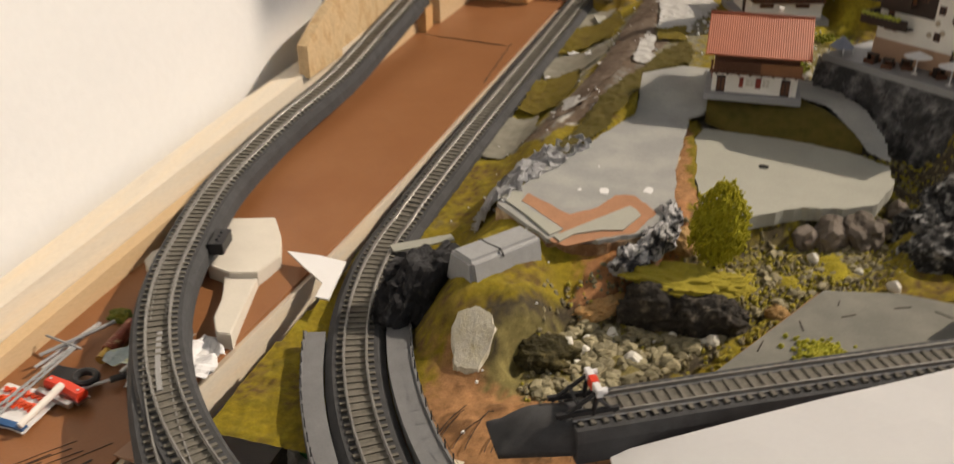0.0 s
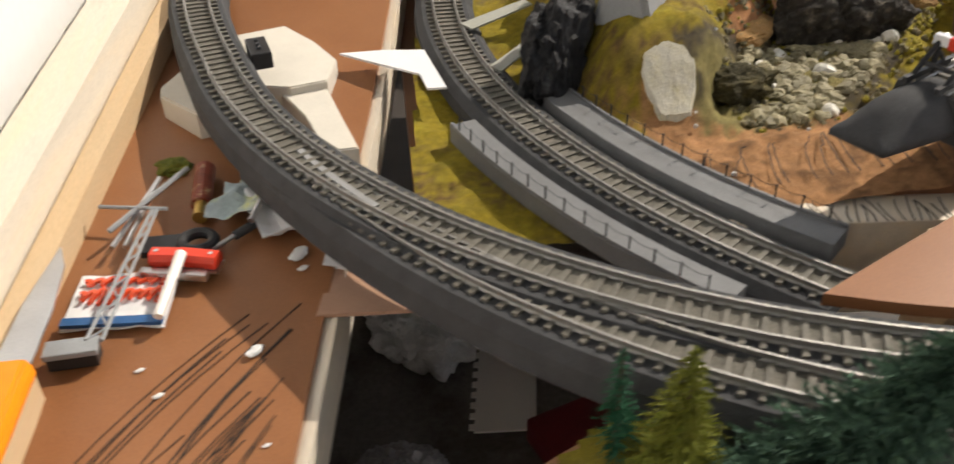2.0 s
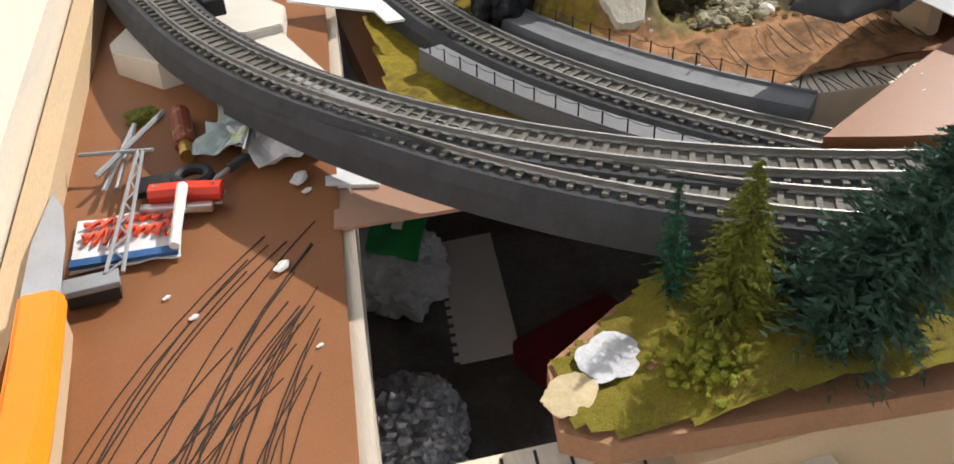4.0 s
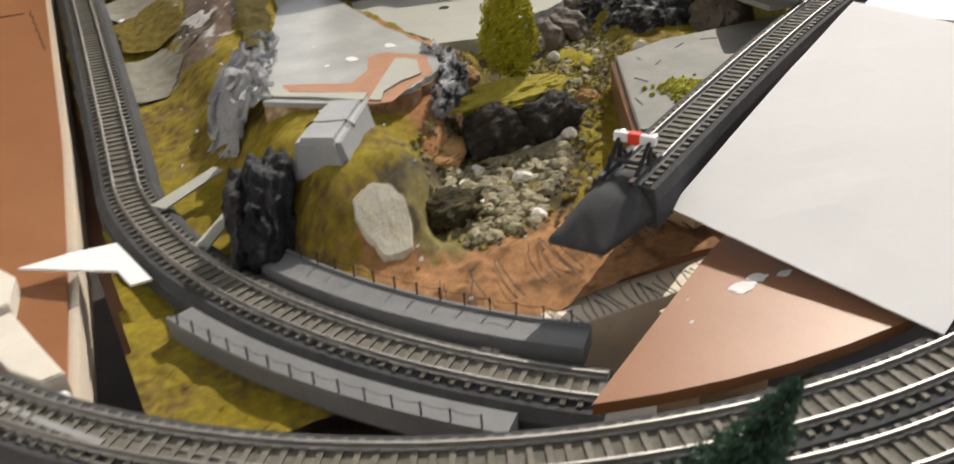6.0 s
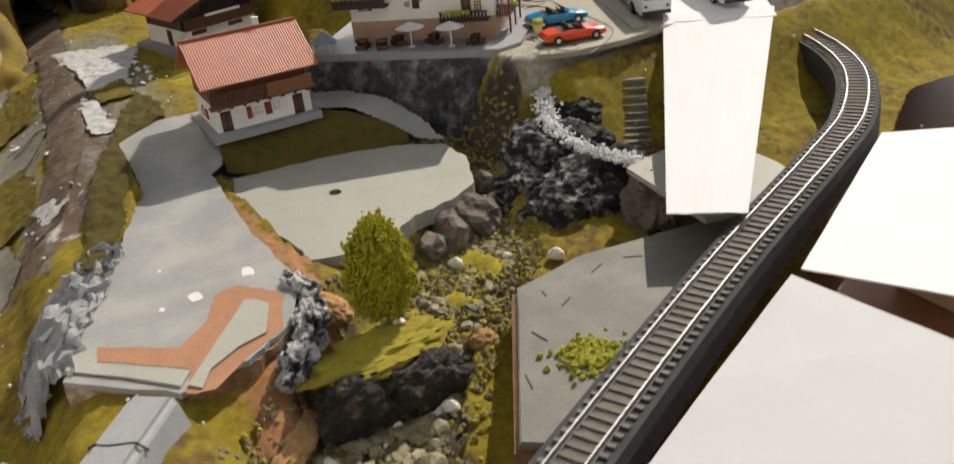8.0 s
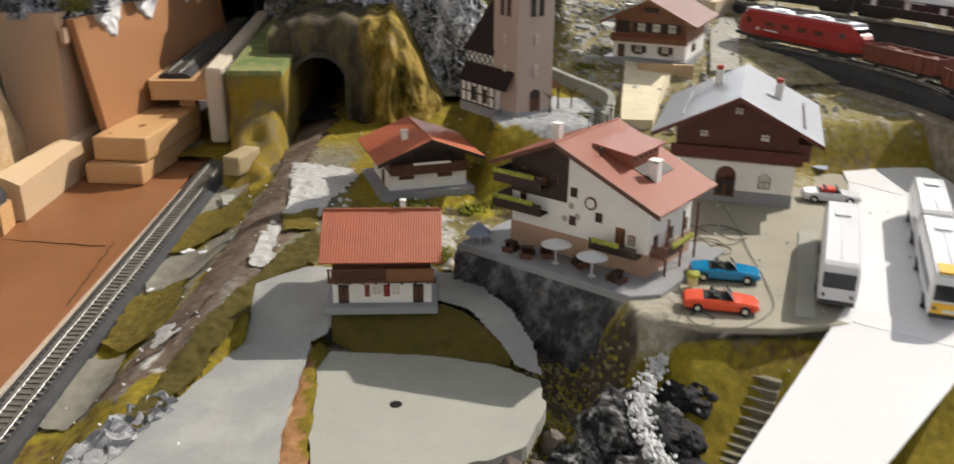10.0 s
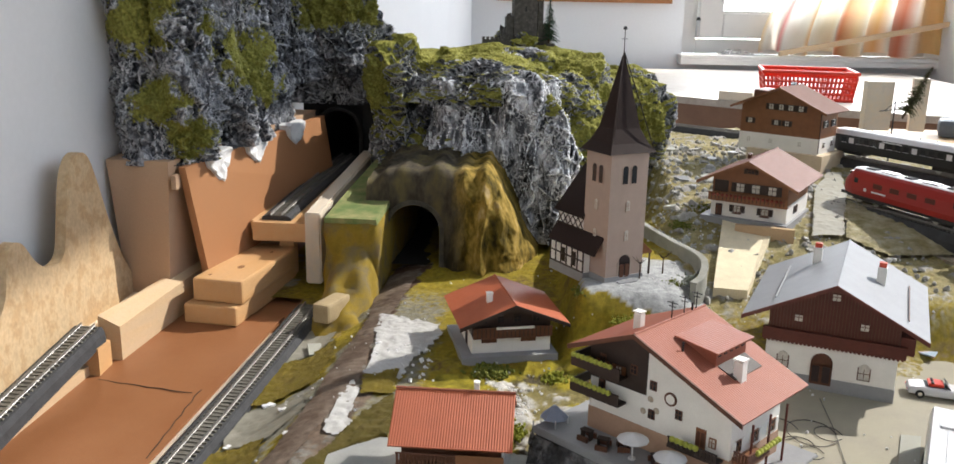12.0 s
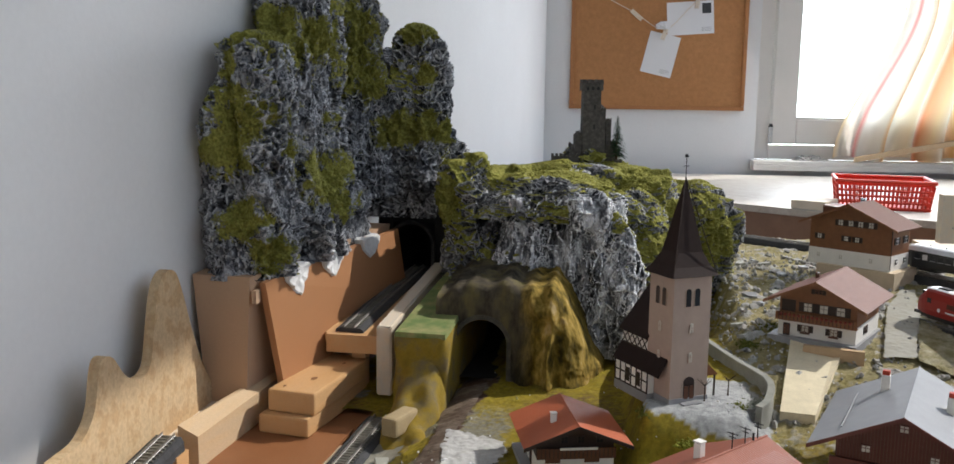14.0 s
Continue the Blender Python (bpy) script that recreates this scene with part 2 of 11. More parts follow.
def rod(p, q, r, bm=None, n=8, r2=None):
    p, q = Vector(p), Vector(q)
    d = q - p
    m = Matrix.Translation(p) @ d.to_track_quat("Z", "Y").to_matrix().to_4x4()
    return cyl(r, r if r2 is None else r2, 0, d.length, n, bm, m=m)


def sweep(path, profile, bm=None, closed=False):
    """A profile of (across, up) carried along a line of points."""
    bm = B(bm)
    rings = []
    for i, p in enumerate(path):
        a, b = Vector(path[max(i - 1, 0)]), Vector(path[min(i + 1, len(path) - 1)])
        d = (b - a).normalized()
        side = Vector((d.y, -d.x, 0)).normalized()
        rings.append([bm.verts.new(Vector(p) + side * u + Vector((0, 0, v))) for u, v in profile])
    n = len(profile)
    for r, s in zip(rings, rings[1:]):
        for i in range(n):
            bm.faces.new((r[i], r[(i + 1) % n], s[(i + 1) % n], s[i]))
    bm.faces.new(rings[0])
    bm.faces.new(rings[-1][::-1])
    bmesh.ops.recalc_face_normals(bm, faces=bm.faces[:])
    return bm


def along(path, step):
    """Points and headings at even steps along a line."""
    out, left = [], step / 2
    for a, b in zip(path, path[1:]):
        a, b = Vector(a), Vector(b)
        l = (b - a).length
        while left <= l:
            out.append((a.lerp(b, left / l), (b - a).normalized()))
            left += step
        left -= l
    return out


def smooth(a, b, x):
    t = np.clip((np.asarray(x, float) - a) / (b - a), 0, 1)
    return t * t * (3 - 2 * t)


def crumple(bm, amount, scale, seed=0.0):
    for v in bm.verts:
        v.co += noise.noise_vector(v.co * scale + Vector((seed, seed * 1.7, 0))) * amount


def rock_mesh(name, rx, ry, rz, mat, seed, sub=3, rough=0.35, scale=1.6, flat=0.0):
    bm = bmesh.new()
    bmesh.ops.create_icosphere(bm, subdivisions=sub, radius=1.0)
    for v in bm.verts:
        p = v.co.copy()
        k = 1 + rough * noise.fractal(p * scale + Vector((seed, 3 * seed, 0)), 0.9, 2.1, 3) + 0.06 * noise.fractal(p * 7 + Vector((seed, 0, 0)), 0.8, 2.0, 3)
        c = noise.cell_vector(p * 1.3 + Vector((seed, 0, seed)))
        v.co = Vector((p.x * rx, p.y * ry, p.z * rz)) * (k + 0.08 * (c.x - 0.5))
        if v.co.z < -rz * 0.6 + flat:
            v.co.z = -rz * 0.6 + flat
    return mesh_of(bm, name, mat)


def bezier(points, n=10):
    """A smooth line through a few points."""
    out = []
    P = [Vector(p) for p in points]
    P = [P[0] * 2 - P[1]] + P + [P[-1] * 2 - P[-2]]
    for i in range(1, len(P) - 2):
        for k in range(n):
            t = k / n
            out.append(0.5 * ((2 * P[i]) + (P[i + 1] - P[i - 1]) * t + (2 * P[i - 1] - 5 * P[i] + 4 * P[i + 1] - P[i + 2]) * t * t + (3 * P[i] - P[i - 1] - 3 * P[i + 1] + P[i + 2]) * t ** 3))
    return out + [P[-2]]

# ---------------------------------------------------------------- the room
FLOOR, CEIL = -0.75, 2.95
WALL_A, CORNER = Vector((-0.56, -2.1, 0)), Vector((-0.165, 3.42, 0))
BACK = Matrix.Translation(CORNER) @ Matrix.Rotation(radians(6), 4, "Z")   # x along the wall, y into it

bm = bmesh.new()
left_dir = (CORNER - WALL_A).normalized()
out = Vector((-left_dir.y, left_dir.x, 0)) * 0.2
poly = [WALL_A - left_dir * 0.2, CORNER + left_dir * 0.3, CORNER + left_dir * 0.3 + out, WALL_A - left_dir * 0.2 + out]
solid("wall_west", prism([(p.x, p.y) for p in poly], FLOOR, CEIL), plaster, "white painted plaster wall beside the layout", "wall", kind="structure")

# back wall, with its window opening
WX0, WX1, WZ0, WZ1 = 0.86, 1.90, 0.255, 1.60
bm = box(-0.12, WX0, 0, 0.3, FLOOR, CEIL)
box(WX1, 2.6, 0, 0.3, FLOOR, CEIL, bm)
box(WX0, WX1, 0, 0.3, FLOOR, WZ0, bm)
box(WX0, WX1, 0, 0.3, WZ1, CEIL, bm)
solid("wall_north", bm, plaster, "white painted plaster wall with a window and pinboard", "wall", kind="structure", m=BACK)

# unseen side wall with wide window openings, and the wall behind the camera
# added lintel step at SPLIT sets where the sun is cut off
SX, SPLIT, STOP_A, STOP_B = 1.72, 1.82, 2.86, 2.55
bm = box(SX, SX + 0.25, -2.3, 3.9, FLOOR, 0.22)
box(SX, SX + 0.25, -1.5, SPLIT, STOP_A, CEIL, bm)
box(SX, SX + 0.25, SPLIT, 3.35, STOP_B, CEIL, bm)
box(SX, SX + 0.25, -2.3, -1.5, 0.22, CEIL, bm)
box(SX, SX + 0.25, 3.35, 3.9, 0.22, CEIL, bm)
solid("wall_east", bm, plaster, "unseen white wall with a window opening stepped to shape the sunlight", "wall", kind="structure")
solid("wall_south", box(-0.9, SX, -2.3, -2.1, FLOOR, CEIL), plaster, "plain white plaster wall", "wall", kind="structure")
solid("ceiling", box(-0.95, SX + 0.25, -2.3, 3.95, CEIL, CEIL + 0.12), plaster, "plain white ceiling", "ceiling", kind="structure")
solid("floor", box(-0.95, SX + 0.25, -2.3, 3.95, FLOOR - 0.1, FLOOR), dark_floor, "dark brown floor under the layout table", "floor", kind="structure")

# ---------------------------------------------------------------- levels of the layout
def ramp_z(y):
    return 0.009 + 0.073 * max(0.0, y + 0.28)


def base_level(y):
    return np.interp(y, (-0.2, -0.1, 0.05, 0.2, 0.3, 0.45, 0.62, 0.75, 0.9, 1.2, 1.6), (0.022, 0.03, 0.052, 0.072, 0.096, 0.105, 0.112, 0.115, 0.118, 0.13, 0.15))


GORGE = ((0.00, -0.07, 0.032), (0.06, -0.02, 0.034), (0.12, 0.06, 0.042), (0.20, 0.13, 0.05), (0.25, 0.23, 0.055), (0.215, 0.36, 0.07), (0.20, 0.52, 0.10))


plate_a = [(-0.066, 0.075), (-0.045, 0.14), (-0.018, 0.215), (0.008, 0.285), (0.020, 0.318), (0.042, 0.334), (0.060, 0.328), (0.066, 0.300), (0.0645, 0.245), (0.063, 0.185), (0.066, 0.135), (0.070, 0.100), (0.050, 0.055), (0.02, 0.035), (-0.016, 0.028)]
plate_b = [(0.087, 0.130), (0.081, 0.180), (0.078, 0.229), (0.074, 0.272), (0.080, 0.298), (0.105, 0.296), (0.165, 0.290), (0.215, 0.272), (0.240, 0.250), (0.241, 0.215), (0.224, 0.168), (0.196, 0.152), (0.165, 0.146), (0.125, 0.118)]
gap_bed = [(0.060, 0.330), (0.066, 0.300), (0.064, 0.245), (0.063, 0.185), (0.066, 0.125), (0.088, 0.125), (0.082, 0.180), (0.079, 0.229), (0.075, 0.272), (0.081, 0.298), (0.078, 0.325)]
swell_bed = [(0.076, 0.292), (0.22, 0.265), (0.235, 0.28), (0.20, 0.335), (0.10, 0.350), (0.076, 0.325)]
yard = [(0.014, 0.300), (0.040, 0.290), (0.064, 0.300), (0.078, 0.314), (0.085, 0.340), (0.100, 0.346), (0.150, 0.340), (0.190, 0.320), (0.212, 0.287), (0.224, 0.264), (0.242, 0.254), (0.238, 0.285), (0.224, 0.318), (0.207, 0.345), (0.198, 0.385), (0.05, 0.405), (0.012, 0.37)]


def inside(poly, x, y):
    hit = np.zeros(x.shape, bool)
    for (ax, ay), (bx, by) in zip(poly, poly[1:] + poly[:1]):
        if ay != by:
            hit ^= ((ay > y) != (by > y)) & (x < (bx - ax) * (y - ay) / (by - ay) + ax)
    return hit


def fbm(x, y, s, seed=0.0, octaves=4):
    f = np.frompyfunc(lambda a, b: noise.fractal(Vector((a * s, b * s, seed)), 0.9, 2.0, octaves), 2, 1)
    return f(x, y).astype(float)


def valley(x, y):
    """Distance to the stream's line and its floor height there."""
    best, floor_z = np.full(x.shape, 9.0), np.zeros(x.shape)
    for (ax, ay, az), (bx, by, bz) in zip(GORGE, GORGE[1:]):
        dx, dy = bx - ax, by - ay
        t = np.clip(((x - ax) * dx + (y - ay) * dy) / (dx * dx + dy * dy), 0, 1)
        d = np.hypot(x - ax - t * dx, y - ay - t * dy)
        near = d < best
        best, floor_z = np.where(near, d, best), np.where(near, az + t * (bz - az), floor_z)
    return best, floor_z


def level(x, y):
    """Height of the landscape."""
    x, y = np.asarray(x, float), np.asarray(y, float)
    z = base_level(y)
    # village terrace on the right
    right = smooth(0.285, 0.31, x + 0.10 * (y - 0.25)) * smooth(0.225, 0.25, y)
    z = z + (0.1325 - z) * right * (1 - smooth(0.55, 0.7, y))
    # bank below the terrace, with the steps
    bank = smooth(0.31, 0.34, x) * smooth(0.12, 0.24, y) * (1 - right)
    z = z + (0.125 - z) * bank * smooth(0.12, 0.235, y)
    # church hill
    z = z + (0.178 - z) * smooth(0.20, 0.23, x) * smooth(0.57, 0.63, y) * (1 - smooth(0.9, 1.2, y))
    hill = np.interp(y, (0.5, 0.62, 0.72, 0.88, 1.2, 1.7), (0.133, 0.145, 0.168, 0.196, 0.220, 0.205))
    z = z + (hill - z) * smooth(0.32, 0.37, x) * smooth(0.5, 0.6, y) * (1 - smooth(0.53, 0.58, x) * (1 - smooth(0.74, 0.86, y)))
    # ground at the inner track
    tz = np.interp(y, (-0.3, 0.02, 0.4, 0.8, 1.0), (0.026, 0.026, 0.064, 0.088, 0.10))
    k = 1 - smooth(-0.135, -0.035, x - 0.07 * y)
    z = z + (tz - z) * k
    # mound with the concrete block
    g = np.exp(-(((x + 0.045) / 0.042) ** 4 + ((y + 0.005) / 0.062) ** 4))
    z = z + g * np.maximum(0, 0.078 - z)
    # grassy shelf behind it, under the plate
    g = np.exp(-(((x - 0.012) / 0.088) ** 6 + ((y - 0.16) / 0.15) ** 6))
    z = z + g * np.maximum(0, 0.0825 - z)
    # bare earth in front, up to the edge board
    g = np.exp(-(((x - 0.030) / 0.075) ** 6 + ((y + 0.140) / 0.045) ** 6))
    z = z + g * (0.0345 + 0.006 * smooth(-0.02, 0.06, x) - z)
    # stream
    d, fz = valley(x, y)
    w = 0.034 + 0.012 * np.sin(y * 25)
    cut = 1 - smooth(w * 0.75, w * 1.35, d)
    z = z + (fz - z) * cut * (z > fz)
    # beds cut for the plates and the yard
    for poly, top in ((gap_bed, 0.0805), (plate_a, 0.079), (plate_b, 0.070), (yard, 0.074), (swell_bed, 0.072)):
        z = np.where(inside(poly, x, y), np.minimum(z, top), z)
    return z

# ---------------------------------------------------------------- landscape sheet
GX0, GX1, GY0, GY1, NX, NY = -0.19, 0.98, -0.168, 1.75, 366, 600
gx, gy = np.meshgrid(np.linspace(GX0, GX1, NX), np.linspace(GY0, GY1, NY))
n_big, n_mid, n_fine = fbm(gx, gy, 14, 1.0), fbm(gx, gy, 45, 2.0), fbm(gx, gy, 150, 3.0, 3)
wx, wy = gx + 0.012 * fbm(gx, gy, 30, 5.0), gy + 0.012 * fbm(gx, gy, 30, 7.0)

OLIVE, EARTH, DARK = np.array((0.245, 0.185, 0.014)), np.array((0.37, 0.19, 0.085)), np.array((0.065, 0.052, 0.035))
GREYC, GRAVEL, PALE = np.array((0.30, 0.29, 0.26)), np.array((0.21, 0.175, 0.065)), np.array((0.62, 0.60, 0.56))
BROWN, ROADC, MOSS = np.array((0.12, 0.07, 0.03)), np.array((0.20, 0.145, 0.105)), np.array((0.27, 0.22, 0.018))

col = np.ones(gx.shape + (3,)) * OLIVE
ragged = 1.6 * fbm(gx, gy, 190, 13.0, 3)


def cover(mask, colour, feather=None):
    global col
    k = np.clip(np.asarray(mask, float), 0, 1)
    k = np.clip(k + 3.0 * k * (1 - k) * ragged, 0, 1)[..., None]
    col = col * (1 - k) + colour * k


cover(smooth(-0.1, 0.5, n_big) * 0.55, BROWN)
cover(smooth(0.05, 0.35, n_mid) * 0.4, MOSS)
# flat grey ground with turf patches beside the track, and the dark brown road from the tunnel
strip = smooth(0.40, 0.46, wy + 0.3 * wx) * (1 - smooth(0.05, 0.08, wx)) * (1 - smooth(0.7, 0.8, wy))
cover(strip * 0.9, np.array((0.205, 0.195, 0.155)))
cover((1 - smooth(-0.085, -0.07, wx - 0.07 * wy)) * smooth(0.1, 0.2, wy) * smooth(0.12, 0.2, fbm(gx, gy, 12, 11.0)) * 0.8, GREYC * 0.8)
for turf in ([(-0.1042, 0.6081), (-0.0705, 0.6219), (-0.0525, 0.6583), (-0.0372, 0.5915), (-0.044, 0.531), (-0.1056, 0.5081), (-0.1066, 0.5555)], [(-0.112, 0.345), (-0.111, 0.42), (-0.077, 0.431), (-0.0619, 0.4285), (-0.058, 0.363), (-0.066, 0.330)], [(0.0102, 0.5179), (0.0405, 0.5389), (0.0475, 0.4852), (0.0162, 0.4788)], [(-0.10, 0.61), (-0.09, 0.68), (-0.02, 0.70), (0.001, 0.632), (-0.042, 0.60)], [(-0.115, 0.62), (-0.10, 0.60), (-0.05, 0.59), (-0.06, 0.61)]):
    cover(inside(turf, wx, wy), OLIVE * (0.75 + 0.5 * smooth(-0.3, 0.3, n_mid))[..., None])
road = [(-0.035, 0.90), (0.030, 0.90), (0.002, 0.657), (0.023, 0.502), (0.002, 0.363), (-0.020, 0.30), (-0.060, 0.22), (-0.085, 0.266), (-0.050, 0.36), (-0.034, 0.405), (-0.026, 0.548), (-0.012, 0.634)]
cover(inside(road, wx, wy), ROADC * 0.8)
cover(inside(road, wx, wy) * smooth(0.55, 0.68, wy), np.array((0.085, 0.05, 0.034)))
cover(inside(road, wx, wy) * smooth(0.05, 0.35, n_mid) * 0.6, GREYC * 0.7)
cover(inside([(-0.1196, 0.4795), (-0.0955, 0.5073), (-0.047, 0.5019), (-0.0555, 0.4282), (-0.1033, 0.4325)], wx, wy), np.array((0.25, 0.24, 0.19)))
cover(inside([(-0.1207, 0.694), (-0.0621, 0.7013), (-0.0535, 0.6554), (-0.0937, 0.6115), (-0.1052, 0.5996)], wx, wy), np.array((0.24, 0.225, 0.15)))
cover(inside([(-0.06, 0.27), (-0.045, 0.32), (-0.025, 0.31), (-0.03, 0.25)], wx, wy) * smooth(0.0, 0.2, n_mid), PALE * 0.8)
cover(inside([(-0.119, 0.335), (-0.084, 0.296), (-0.088, 0.259), (-0.124, 0.234)], wx, wy), GREYC * 0.9)
# mossy ground between the chalet and the small house
cover(inside([(0.08, 0.529), (0.172, 0.564), (0.23, 0.60), (0.225, 0.467), (0.206, 0.398), (0.17, 0.43), (0.10, 0.47)], wx, wy), MOSS * (0.7 + 0.6 * smooth(-0.3, 0.3, n_mid))[..., None])
cover(inside([(0.13, 0.535), (0.17, 0.535), (0.175, 0.47), (0.195, 0.425), (0.16, 0.45)], wx, wy) * smooth(-0.1, 0.1, n_mid), PALE * 0.9)
# yard of the small house
cover(inside([(0.03, 0.29), (0.2, 0.29), (0.205, 0.33), (0.18, 0.38), (0.02, 0.40)], wx, wy), GREYC * 0.9)
# bare earth at the front edge
cover(smooth(-0.055, -0.085, wy + 0.25 * np.maximum(0, wx - 0.03)) * smooth(-0.085, -0.06, wx), EARTH)
cover(smooth(-0.055, -0.085, wy + 0.25 * np.maximum(0, wx - 0.03)) * smooth(-0.085, -0.06, wx) * smooth(0.05, 0.3, n_mid), EARTH * 0.55)
cover(np.exp(-(((wx - 0.035) / 0.022) ** 4 + ((wy - 0.035) / 0.03) ** 4)), np.array((0.42, 0.20, 0.08)))
cover(inside([(0.060, 0.150), (0.087, 0.110), (0.075, 0.045), (0.055, 0.018), (0.012, -0.016), (0.012, 0.02), (0.045, 0.05)], wx, wy), np.array((0.40, 0.19, 0.085)))
cover(inside([(0.056, 0.330), (0.060, 0.245), (0.058, 0.125), (0.093, 0.125), (0.086, 0.180), (0.083, 0.229), (0.080, 0.300), (0.070, 0.33)], gx, gy), EARTH * 0.95)
cover(inside([(0.060, 0.330), (0.070, 0.250), (0.074, 0.170), (0.093, 0.125), (0.086, 0.180), (0.083, 0.229), (0.079, 0.270), (0.082, 0.300), (0.070, 0.33)], gx + 0.008 * n_mid, gy), OLIVE * 0.75)
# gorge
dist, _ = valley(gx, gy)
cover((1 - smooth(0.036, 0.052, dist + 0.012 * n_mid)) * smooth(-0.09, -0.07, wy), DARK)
cover((1 - smooth(0.026, 0.038, dist + 0.008 * n_mid)) * smooth(-0.10, -0.08, wy), GRAVEL)
cover((1 - smooth(0.026, 0.042, dist)) * smooth(0.0, 0.25, n_mid) * smooth(0.03, 0.06, wy), MOSS * 1.3)
# dark rocky ground between the small house and the hotel, shade painted in
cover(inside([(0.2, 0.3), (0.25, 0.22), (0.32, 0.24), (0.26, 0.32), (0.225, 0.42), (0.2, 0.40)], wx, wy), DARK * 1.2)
cover(inside([(0.17, 0.40), (0.225, 0.40), (0.21, 0.52), (0.16, 0.55)], wx, wy) * smooth(-0.2, 0.2, n_mid), PALE * 0.75)
# parking ground and the rubble behind the church
cover(smooth(0.30, 0.315, wx + 0.10 * (wy - 0.25)) * smooth(0.225, 0.24, wy) * (1 - smooth(0.5, 0.6, wy)), np.array((0.41, 0.38, 0.30)))
cover(smooth(0.32, 0.36, wx) * smooth(0.58, 0.68, wy), np.array((0.29, 0.25, 0.125)))
cover(smooth(0.32, 0.36, wx) * smooth(0.58, 0.68, wy) * smooth(0.2, 0.4, n_mid), PALE * 0.6)
cover(smooth(0.32, 0.36, wx) * smooth(0.6, 0.7, wy) * smooth(0.1, 0.5, n_big) * 0.8, np.array((0.21, 0.175, 0.06)))
cover(inside([(0.22, 0.63), (0.33, 0.60), (0.38, 0.68), (0.34, 0.76), (0.25, 0.74)], wx, wy), np.array((0.36, 0.37, 0.37)))

gz = level(gx, gy)
rough = 0.0016 * n_mid + 0.0009 * n_fine + 0.002 * n_big
stony = (1 - smooth(0.03, 0.07, dist))
rubble = smooth(0.32, 0.36, gx) * smooth(0.58, 0.72, gy)
flat_yard = smooth(0.30, 0.315, gx + 0.10 * (gy - 0.25)) * smooth(0.23, 0.245, gy) * (1 - smooth(0.5, 0.6, gy))
gz = gz + rough * (1 - 0.85 * flat_yard) + stony * (0.003 * n_mid + 0.0025 * np.abs(n_fine)) + rubble * (0.004 * np.abs(n_mid) + 0.002 * n_fine)

me = bpy.data.meshes.new("ground")
idx = np.arange(NX * NY).reshape(NY, NX)
quads = np.stack([idx[:-1, :-1], idx[:-1, 1:], idx[1:, 1:], idx[1:, :-1]], -1).reshape(-1, 4)
keep = (gx[:-1, :-1].ravel() > -0.185 + 0.07 * gy[:-1, :-1].ravel()) | (gy[:-1, :-1].ravel() > 0.8)
keep &= ~inside([(0.098, -0.20), (0.115, -0.115), (0.42, 0.0), (0.62, 0.12), (0.99, 0.12), (0.99, -0.2)], gx[:-1, :-1].ravel(), gy[:-1, :-1].ravel())
me.from_pydata(np.stack([gx, gy, gz], -1).reshape(-1, 3).tolist(), [], quads[keep].tolist())
att = me.color_attributes.new("cover", "FLOAT_COLOR", "POINT")
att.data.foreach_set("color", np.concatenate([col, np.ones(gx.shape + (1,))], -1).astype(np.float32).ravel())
for p in me.polygons:
    p.use_smooth = True

scatter_mat = material("landscape_cover", (0.2, 0.15, 0.05), 0.9, spread=0.3, scale=160, fine=1400, bump=0.9, bump_dist=0.0012, spec=0.25)
nt = scatter_mat.node_tree
attr = nt.nodes.new("ShaderNodeAttribute")
attr.attribute_name = "cover"
first = next(n for n in nt.nodes if n.bl_idname == "ShaderNodeHueSaturation" and not n.inputs["Color"].is_linked)
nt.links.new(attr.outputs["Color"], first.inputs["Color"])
me.materials.append(scatter_mat)
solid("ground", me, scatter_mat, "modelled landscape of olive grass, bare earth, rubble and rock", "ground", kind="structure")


def at_ground(x, y):
    return float(level(np.array([x]), np.array([y]))[0])


# frame boards under the landscape, standing on legs
solid("base_board", box(-0.19, 1.2, -0.10, 1.9, -0.02, 0.0), hardboard, "rough board that carries the landscape", "board", kind="structure")
leg = box(-0.025, 0.025, -0.025, 0.025, FLOOR, -0.02)
leg_me = mesh_of(leg, "table_leg", pine)
for x, y in ((-0.10, 0.45), (1.1, 0.2), (-0.1, 1.75), (1.1, 1.8)):
    solid("table_leg", leg_me, pine, "square pine post under the layout board", "table leg", group="table legs", m=pose(x, y, 0))

# front edge board with marker scribbles
fe = [(-0.045, -0.152), (0.098, -0.165)]
d = (Vector(fe[1]) - Vector(fe[0])).normalized()
m_edge = Matrix.Translation((fe[0][0], fe[0][1], 0)) @ Matrix.Rotation(math.atan2(d.y, d.x), 4, "Z")
edge_t = thing("edge_board", m_edge, "pale pine edge board with black marker strokes", "board")
part("board", box(0, 0.145, -0.026, -0.004, -0.02, 0.034, bevel=0.0008), pine_pale, edge_t)
random.seed(4)
for i in range(34):
    x = 0.004 + 0.0041 * i + random.uniform(-0.0012, 0.0012)
    l = random.uniform(0.6, 1.0)
    pts = [(x + 0.004 * math.sin(1.2 * u + i) * u, -0.0258 + 0.0215 * u * l, 0.034) for u in np.linspace(0, 1, 6)]
    part("marker_stroke", sweep(pts, [(-0.0003, 0), (0.0003, 0), (0.0002, 0.0003), (-0.0002, 0.0003)]), marker, edge_t)
